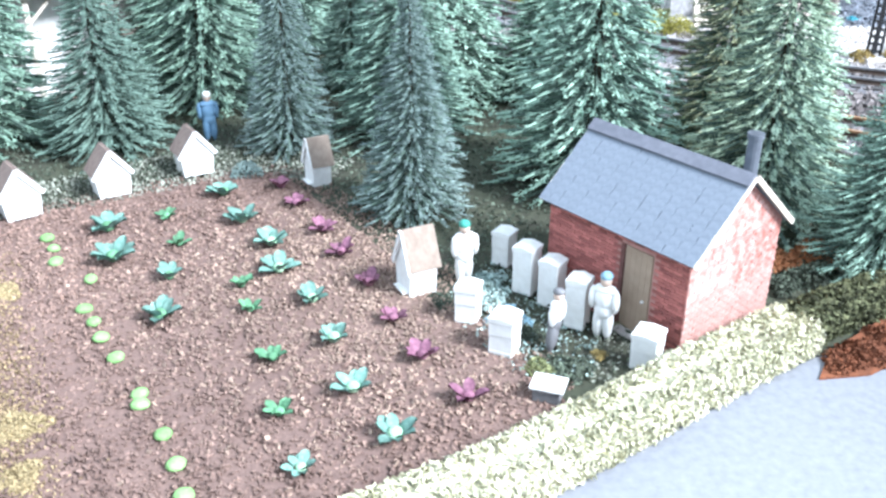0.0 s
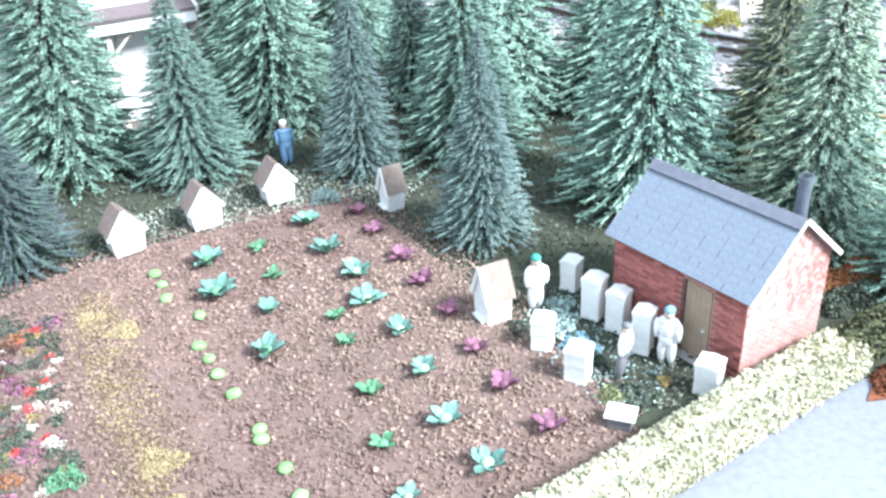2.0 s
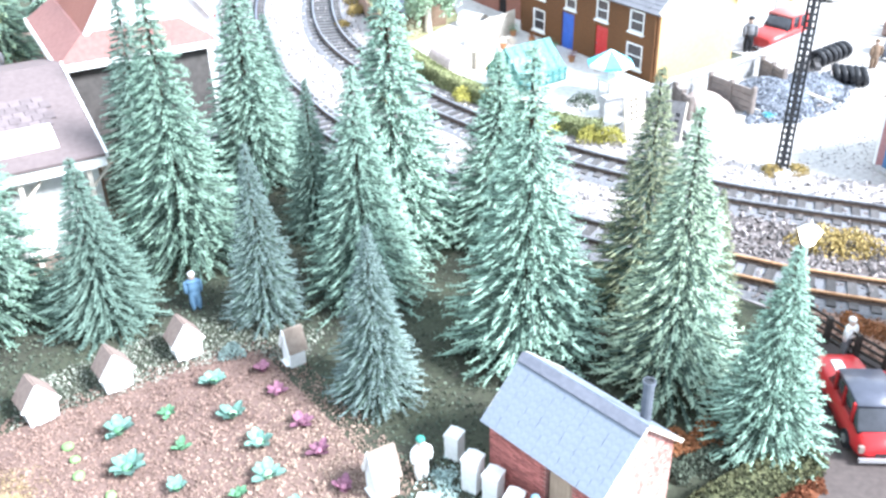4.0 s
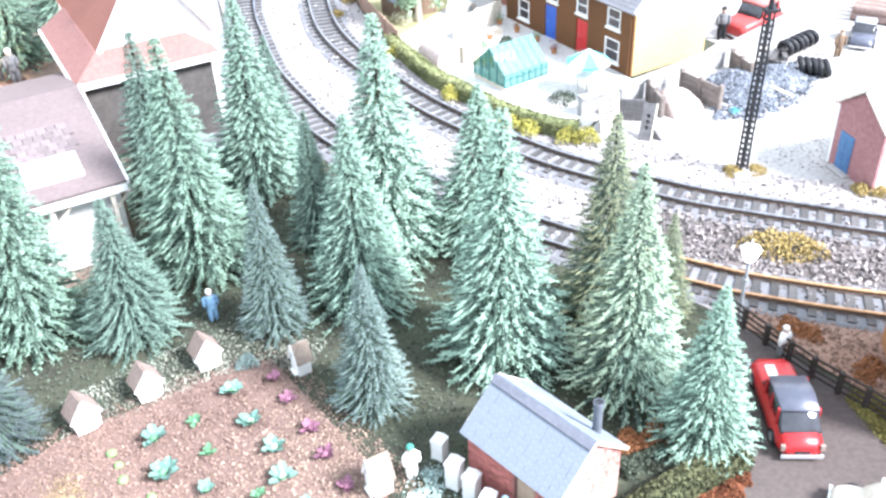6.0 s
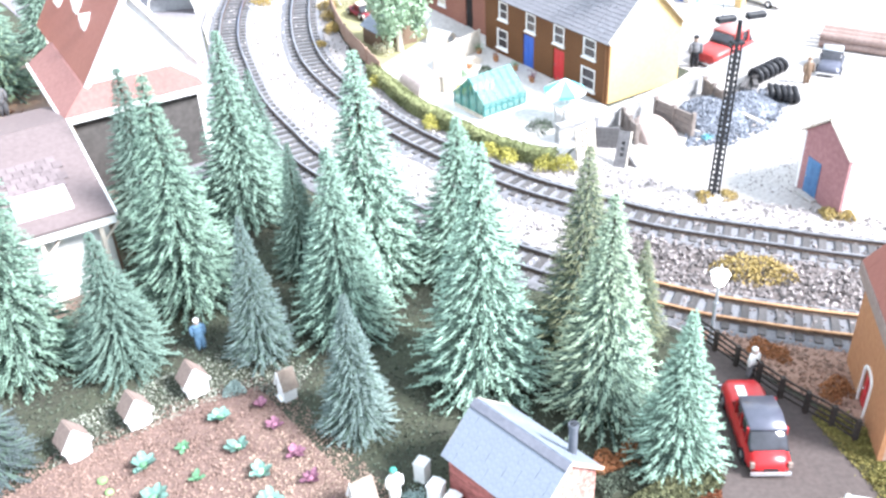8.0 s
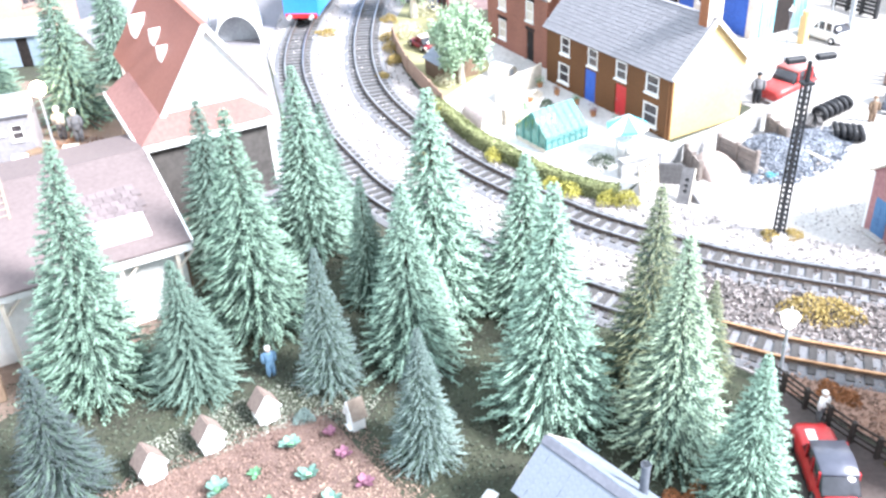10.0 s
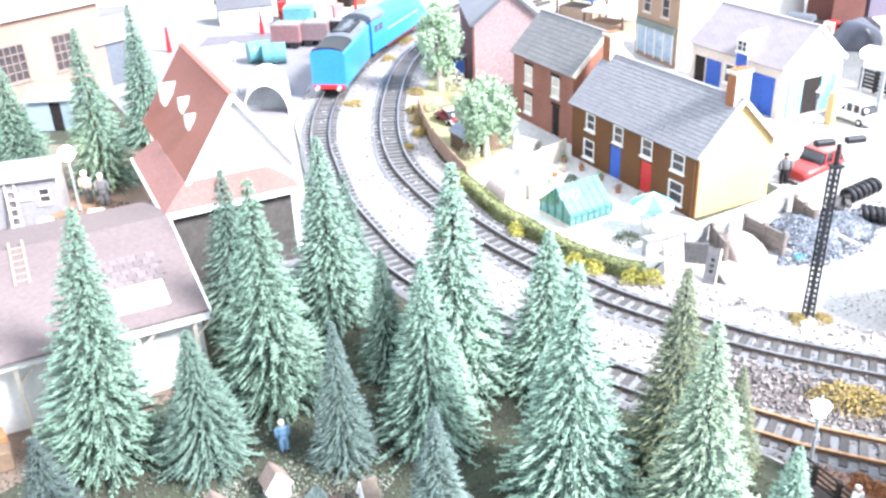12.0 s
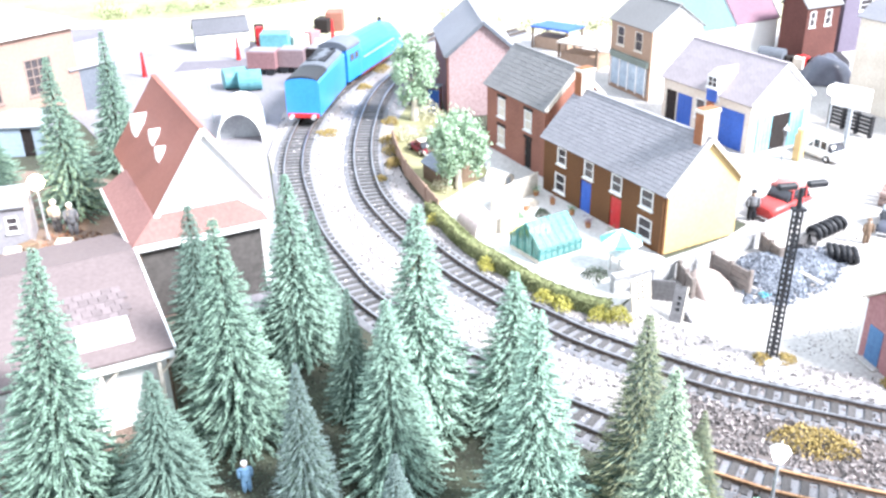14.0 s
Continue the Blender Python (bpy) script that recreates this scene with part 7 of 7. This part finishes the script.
for q in ((0, 19.2, -.15, .05), (0, 19.2, 14.95, 15.15)):
    box(bm, q[0], q[1], q[2], q[3], 8.5, 9.1)
box(bm, 18.95, 19.2, .05, 14.95, 8.5, 9.1)
part("fascia", bm, WHITE, low)

shed2 = thing("platform_shed", -62.4, 42.1, 0, 27.5, "long station shed with a purplish felt roof and white posts", "shed")
LS, RS = 46.0, 16.2
bm = bmesh.new()
tl = math.atan2(2.4, RS)
m = Matrix.Translation((0, 0, 8.0)) @ Matrix.Rotation(tl, 4, "X")
box(bm, 0, LS, 0, math.hypot(2.4, RS), 0, .25, m)
rf = part("front_roof", bm, FELT, shed2)
bm = bmesh.new()
box(bm, 0, LS, 0, 12, 0, .25, Matrix.Translation((0, RS, 10.4)) @ Matrix.Rotation(-.24, 4, "X"))
part("back_roof", bm, FELT, shed2)
bm = bmesh.new()
box(bm, 38.6, 43.2, 2.2, 5.6, .26, .55, m)
part("skylight", bm, WHITE, rf, "flat white roof light")
bm = bmesh.new()
box(bm, 12.5, 18.0, 2.2, 5.6, .26, .55, m)
part("skylight", bm, WHITE, rf)
for r_ in range(5):
    for c_ in range(6):
        bm = bmesh.new()
        x_ = 38.4 + c_ * .85 + (.4 if r_ % 2 else 0)
        box(bm, x_, x_ + .8, 5.8 + r_ * .95, 6.9 + r_ * .95, .25 + .02 * (r_ % 2), .34 + .02 * (r_ % 2), m)
        part("shingle", bm, SHINGLE, rf)
bm = bmesh.new()
box(bm, 26, 33.6, -.6, 2.0, .26, .5, m)
part("lower_felt", bm, FELT, rf, "lower overlapping strip of felt")
bm = bmesh.new()
box(bm, LS, LS + .2, -.1, math.hypot(2.4, RS), -.1, .35, m)
part("verge", bm, WHITE, rf)
bm = bmesh.new()
box(bm, 0, LS - .5, 2.2, 2.5, 0, 8.2)
part("front_wall", bm, WHITE, shed2)
bm = bmesh.new()
box(bm, LS - .6, LS - .2, 2.5, 24, 0, 7.8)
part("end_wall", bm, WOOD, shed2)
bm = bmesh.new()
box(bm, 0, LS, .1, .35, 7.2, 8.0)
part("fascia", bm, WHITE, shed2)
for k in range(10):
    bm = bmesh.new()
    x = 1 + k * 4.85
    box(bm, x - .18, x + .18, .5, .85, 0, 7.4)
    box(bm, -.12, 2.2, -.1, .1, -.1, .1, Matrix.Translation((x, .68, 5.4)) @ Matrix.Rotation(radians(-45), 4, "Y"))
    part("post", bm, CREAM, shed2)


def ladder(x, y, z, rz, tilt, length, label, w=.9, wood=None):
    root = thing("ladder", x, y, z, rz, label, "ladder")
    root.matrix_basis = place(x, y, z, rz) @ pose(0, 0, 0, tilt, 0, 0)
    for s in (-1, 1):
        bm = bmesh.new()
        box(bm, s * w - .12, s * w + .12, -.1, .1, 0, length)
        part("stile", bm, wood or CREAM, root)
    for k in range(int(length / 1.1)):
        bm = bmesh.new()
        box(bm, -w, w, -.08, .08, .6 + k * 1.1, .8 + k * 1.1)
        part("rung", bm, wood or CREAM, root)


ladder(-38.6, 65.6, 9.7, 27.5, -81.3, 7.4, "tan wooden ladder lying on the felt roof", .6, TAN_ROOF)
house("station_hut", -63.2, 96.0, 16.8, 13.2, 7, 6.2, 0.5, HUT_GREY, HUT_GREY, GREY, "grey plank station hut with small white windows", wins=((2.6, 4.6, 2.4, 4.6), (10.8, 12.3, 2.8, 4.9), (8.8, 10.0, 3.8, 4.6)), category="hut")
ladder(-55.4, 97.2, 0, 16.8, -10, 6.6, "cream wooden ladder leaning on the grey hut", .55)
grit = spread_in(rng, [(-60, 88), (-46, 82), (-34, 76), (-33, 88), (-42, 104), (-50, 108), (-50, 98), (-56, 95)], 4200)
tagged(part("station_grit", scatter(rng, np.c_[grit, rng.uniform(-.05, .05, len(grit))], 0.08, 0.25), BROWN_STONE, None), "brown grit and rubble over the station earth", "rubble", kind="stuff")
street_lamp(-49.9, 103.1, 8.4, "platform lamp with a bright warm glow", WARM_GLOW, 0.95, True)
for x, y, rz, m in ((-51.4, 96.6, 20, CREAM), (-50.2, 98.2, 50, WOOD), (-46.0, 99.0, 10, CREAM), (-37.1, 52.8, 25, WOOD), (-38.4, 54.6, 40, ORANGE_WALL)):
    solo("wooden_crate", soft_box(-1.0, 1.0, -.8, .8, 0, 1.8, .08), m, x, y, 0, rz, "rough wooden crate standing on bare earth", "crate", "crates by the station hut")
kiosk = house("kiosk", -69.8, 134.5, 5, 7.0, 9, 5.0, 0.8, PALE_BLUE, GREY, GREY, "small pale blue kiosk with a dark doorway", doors=((3.6, 5.4, 4.6, DARK),), category="kiosk")
pb = thing("warehouse", -98.0, 116.4, 0, 52.4, "peach rendered warehouse with tall windows and pale flat roof", "warehouse")
bm = bmesh.new()
op = [(x, x + 5.2, 5.0, 11.5) for x in (4, 14, 24, 34, 44)]
wall(bm, 54, 15.5, .6, op)
part("front_wall", bm, WAREHOUSE_WALL, pb)
bm = bmesh.new()
box(bm, 53.4, 54, .6, 24, 0, 15.5)
box(bm, 0, .6, .6, 24, 0, 15.5)
box(bm, .6, 53.4, 23.4, 24, 0, 15.5)
part("side_walls", bm, WAREHOUSE_WALL, pb)
for w in op:
    window(pb, *w, frame_mat=BROWN_ROOF, bars=(3, 3), bar=.3)
bm = bmesh.new()
box(bm, -1, 55, -1, 25, 15.5, 16.6)
part("roof", bm, WHITE, pb)
house("low_store", -66.0, 158.0, 52, 9, 10, 8, 3, LEAD, LEAD, SLATE_G, "dark low store beside the warehouse", category="store")


# ---- the train on the outer track ----
far = np.r_[0, np.cumsum(np.linalg.norm(np.diff(OUTER, axis=0), axis=1))]
dd, nn = sides(OUTER)


def on_track(s):
    x, y = (np.interp(s, far, OUTER[:, k]) for k in range(2))
    a = math.degrees(math.atan2(np.interp(s, far, dd[:, 1]), np.interp(s, far, dd[:, 0])))
    return x, y, a


def ring(y, w, z0, z1, top, n=9):
    """A cross-section with upright sides and a round top."""
    pts = [(-w, y, z0), (w, y, z0), (w, y, z1)]
    for k in range(1, n):
        a = math.pi * k / n
        pts.append((w * math.cos(a), y, z1 + (top - z1) * math.sin(a)))
    return pts + [(-w, y, z1)]


s_rear = float(far[np.argmin(np.linalg.norm(OUTER - (-22.6, 147.0), axis=1))])


def wheels(root, ys, r, w=G):
    for y in ys:
        for s in (-1, 1):
            bm = bmesh.new()
            tube(bm, r, r, -.2, .2, 18, Matrix.Translation((s * w, y, r)) @ Matrix.Rotation(radians(90), 4, "Y"))
            part("wheel", bm, BLACK, root)


x0, y0, a0 = on_track(s_rear)
x1, y1, a1 = on_track(s_rear + 20)
tender = thing("tender", (x0 + x1) / 2, (y0 + y1) / 2, 0.8, math.degrees(math.atan2(y1 - y0, x1 - x0)) - 90, "bright blue streamlined locomotive tender with dark coal space on the track", "tender")
bm = bmesh.new()
loft(bm, [ring(-10, 2.95, 1.5, 7.2, 8.0), ring(9.6, 2.95, 1.5, 7.2, 8.0)])
part("tank", bm, LOCO, tender)
bm = bmesh.new()
loft(bm, [ring(-2.6, 2.62, 7.5, 7.7, 8.5), ring(9.4, 2.62, 7.5, 7.7, 8.5)])
part("tank_top", bm, LEAD, tender, "dark curved tender top")
bm = bmesh.new()
loft(bm, [ring(-9.9, 2.75, 7.4, 7.5, 8.35), ring(-2.7, 2.75, 7.4, 7.5, 8.35)])
part("rear_cover", bm, BLACK, tender, "black curved cover at the rear")
bm = bmesh.new()
box(bm, -1.7, 1.7, 0.0, 8.0, 8.1, 8.55)
bmesh.ops.subdivide_edges(bm, edges=bm.edges[:], cuts=3, use_grid_fill=True)
for v in bm.verts:
    if v.co.z > 8.3:
        v.co.z += random.uniform(-.25, .35)
part("coal", bm, LOCO_ROOF, tender, "black coal load")
part("underframe", soft_box(-2.3, 2.3, -9.6, 9.2, .9, 1.6, .05), BLACK, tender)
part("buffer_beam", soft_box(-2.7, 2.7, -10.3, -9.95, 1.2, 1.95, .04), RED_PAINT, tender, "red buffer beam")
for s in (-1, 1):
    bm = bmesh.new()
    tube(bm, .4, .4, 0, .9, 10, Matrix.Translation((s * 1.9, -10.3, 1.5)) @ Matrix.Rotation(radians(90), 4, "X"))
    part("buffer", bm, CHROME, tender)
wheels(tender, (-7.5, -2.8, 2.4, 7.2), 1.15)
x2, y2, a2 = on_track(s_rear + 21.5)
x3, y3, a3 = on_track(s_rear + 54)
loco = thing("steam_locomotive", (x2 + x3) / 2, (y2 + y3) / 2, 0.8, math.degrees(math.atan2(y3 - y2, x3 - x2)) - 90, "bright blue streamlined steam locomotive on the outer track", "locomotive")
bm = bmesh.new()
loft(bm, [ring(-16, 2.9, 1.5, 6.6, 8.9), ring(-10, 2.9, 1.5, 6.6, 8.9), ring(-8.5, 2.8, 1.4, 5.6, 8.6), ring(6, 2.8, 1.3, 5.4, 8.4), ring(11, 2.75, 1.1, 4.6, 7.6), ring(14.6, 2.6, 1.0, 3.0, 5.2), ring(16.4, 2.2, .9, 1.6, 2.4)])
part("casing", bm, LOCO, loco, smooth=False)
bm = bmesh.new()
loft(bm, [ring(-16.2, 2.95, 7.6, 8.0, 9.15), ring(-9.6, 2.95, 7.6, 8.0, 9.15)])
part("cab_roof", bm, LEAD, loco, "dark grey cab roof")
for s in (-1, 1):
    bm = bmesh.new()
    for a in (-14.6, -12.4):
        box(bm, s * 2.93 - .05, s * 2.93 + .05, a, a + 1.6, 5.2, 6.5)
    part("cab_window", bm, CAR_GLASS, loco)
    bm = bmesh.new()
    box(bm, s * 2.84 - .04, s * 2.84 + .04, -8, 9, 4.3, 4.55)
    part("handrail", bm, CHROME, loco)
    bm = bmesh.new()
    box(bm, s * 2.5 - .3, s * 2.5 + .3, -9, 9, 1.0, 1.5)
    part("running_gear", bm, surface("red_brown_gear", (0.16, 0.03, 0.025), (0.08, 0.02, 0.018), 0.5), loco)
bm = bmesh.new()
tube(bm, .5, .4, 8.2, 8.9, 12, Matrix.Translation((0, 8, 0)))
part("chimney_rim", bm, BLACK, loco)
wheels(loco, (-5.5, -.5, 4.5), 2.0)
wheels(loco, (9.0, 12.2, -12.5), 1.1)

# ---- goods yard clutter ----
WAGON_MAUVE = surface("faded_mauve_wagon", (0.25, 0.175, 0.185), (0.18, 0.125, 0.13), 0.8, 400, 0.1, blotch=20)
WAGON_PINK = surface("faded_pink_wagon", (0.28, 0.15, 0.155), (0.20, 0.105, 0.11), 0.8, 400, 0.1, blotch=20)
bm = bmesh.new()
prism(bm, [(3.8 * math.cos(math.pi * k / 14), 5.2 * math.sin(math.pi * k / 14)) for k in range(15)] + [(-3.6 * math.cos(math.pi * k / 14), 5.0 * math.sin(math.pi * k / 14)) for k in range(15)], -6.5, 6.5)
arch = solo("arched_shelter", bm, WHITE, -33.4, 146.0, 0, 9, "white arched shelter with an open dim end in the goods yard", "shelter")
# Grey wall set inside the mouth; the shelter's inner shade is its colour.
bm = bmesh.new()
prism(bm, [(3.6 * math.cos(math.pi * k / 14), 5.0 * math.sin(math.pi * k / 14)) for k in range(15)], -3.2, -3.0)
part("inner_wall", bm, GREY, arch, "grey inner wall, darker for the shade inside the shelter")
street_lamp(-39.6, 151.6, 9.0, "pale lamp post beside the arched shelter", LAMP_GLOW, 0.8, True)
for x, y, rz in ((-40.2, 173.0, 25), (-36.8, 171.4, 10)):
    bm = bmesh.new()
    tube(bm, 2.0, 2.0, -2.2, 2.2, 18, Matrix.Translation((0, 0, 2.0)) @ Matrix.Rotation(radians(90), 4, "Y"))
    tube(bm, 2.1, 2.1, -.2, .2, 18, Matrix.Translation((0, 0, 2.0)) @ Matrix.Rotation(radians(90), 4, "Y"))
    solo("teal_drum", bm, TANK_TEAL, x, y, 0, rz, "dull teal storage drum lying in the goods yard", "drum", "drums in the goods yard")
for x, y, ln, m, lab in ((-36.2, 184.2, 3.0, WAGON_PINK, "pink"), (-30.2, 185.2, 2.7, WAGON_MAUVE, "mauve"), (-25.6, 186.4, 1.6, DARK, "black")):
    root = thing("goods_wagon", x, y, 0, -8, lab + " open goods wagon in the siding", "wagon")
    bm = bmesh.new()
    box(bm, -ln, ln, -2.4, 2.4, 1.4, 4.8)
    part("body", bm, m, root)
    bm = bmesh.new()
    box(bm, -ln + .3, ln - .3, -2.0, 2.0, 4.8, 4.95)
    part("load", bm, GOODS, root)
    for xx in (-ln * .6, ln * .6):
        bm = bmesh.new()
        tube(bm, 1.1, 1.1, -2.3, 2.3, 14, Matrix.Translation((xx, 0, 1.1)) @ Matrix.Rotation(radians(90), 4, "X"))
        part("wheelset", bm, BLACK, root)
for k, (x, y, sx, hh, m, lab) in enumerate(((-37.1, 203, 3.2, 4.4, TANK_TEAL, "teal"), (-41.6, 207.2, 0.8, 4.6, RED_PAINT, "red"), (-42.2, 210.2, 1.0, 4.6, DARK, "black"), (-32.5, 206, 2.0, 3, CREAM, "cream"), (-29.5, 208, 1.6, 3.4, PINK_WALL, "pink"), (-31.6, 211, 1.6, 3, WHITE, "white"), (-28.6, 222, 2.2, 3.4, DARK, "black"), (-26.0, 224.5, 2.6, 4.6, BRICK_PLAIN, "dark red"), (-27.0, 203, 1.4, 2.4, WHITE, "white"), (-33.8, 199.5, 1.2, 2.0, TANK_TEAL, "green"))):
    solo("goods_crate", soft_box(-sx, sx, -sx * .8, sx * .8, 0, hh, .15), m, x, y, 0, 13 * k, lab + " crate or bundle piled in the goods yard", "crate", "goods piled in the yard")
house("white_store", -55.4, 203.6, 20.5, 12, 7, 3.7, 2.7, WHITE, GREY, STORE_ROOF, "low white goods store with a dark grey roof", category="store", over=0.3)
for x, y in ((-61.1, 182.3), (-44.2, 195.2), (-25.2, 211.6)):
    bm = bmesh.new()
    tube(bm, .55, .2, 0, 5.2, 10)
    solo("signal_post", bm, RED_PAINT, x, y, 0, 0, "thin red tapered post in the goods yard", "post")
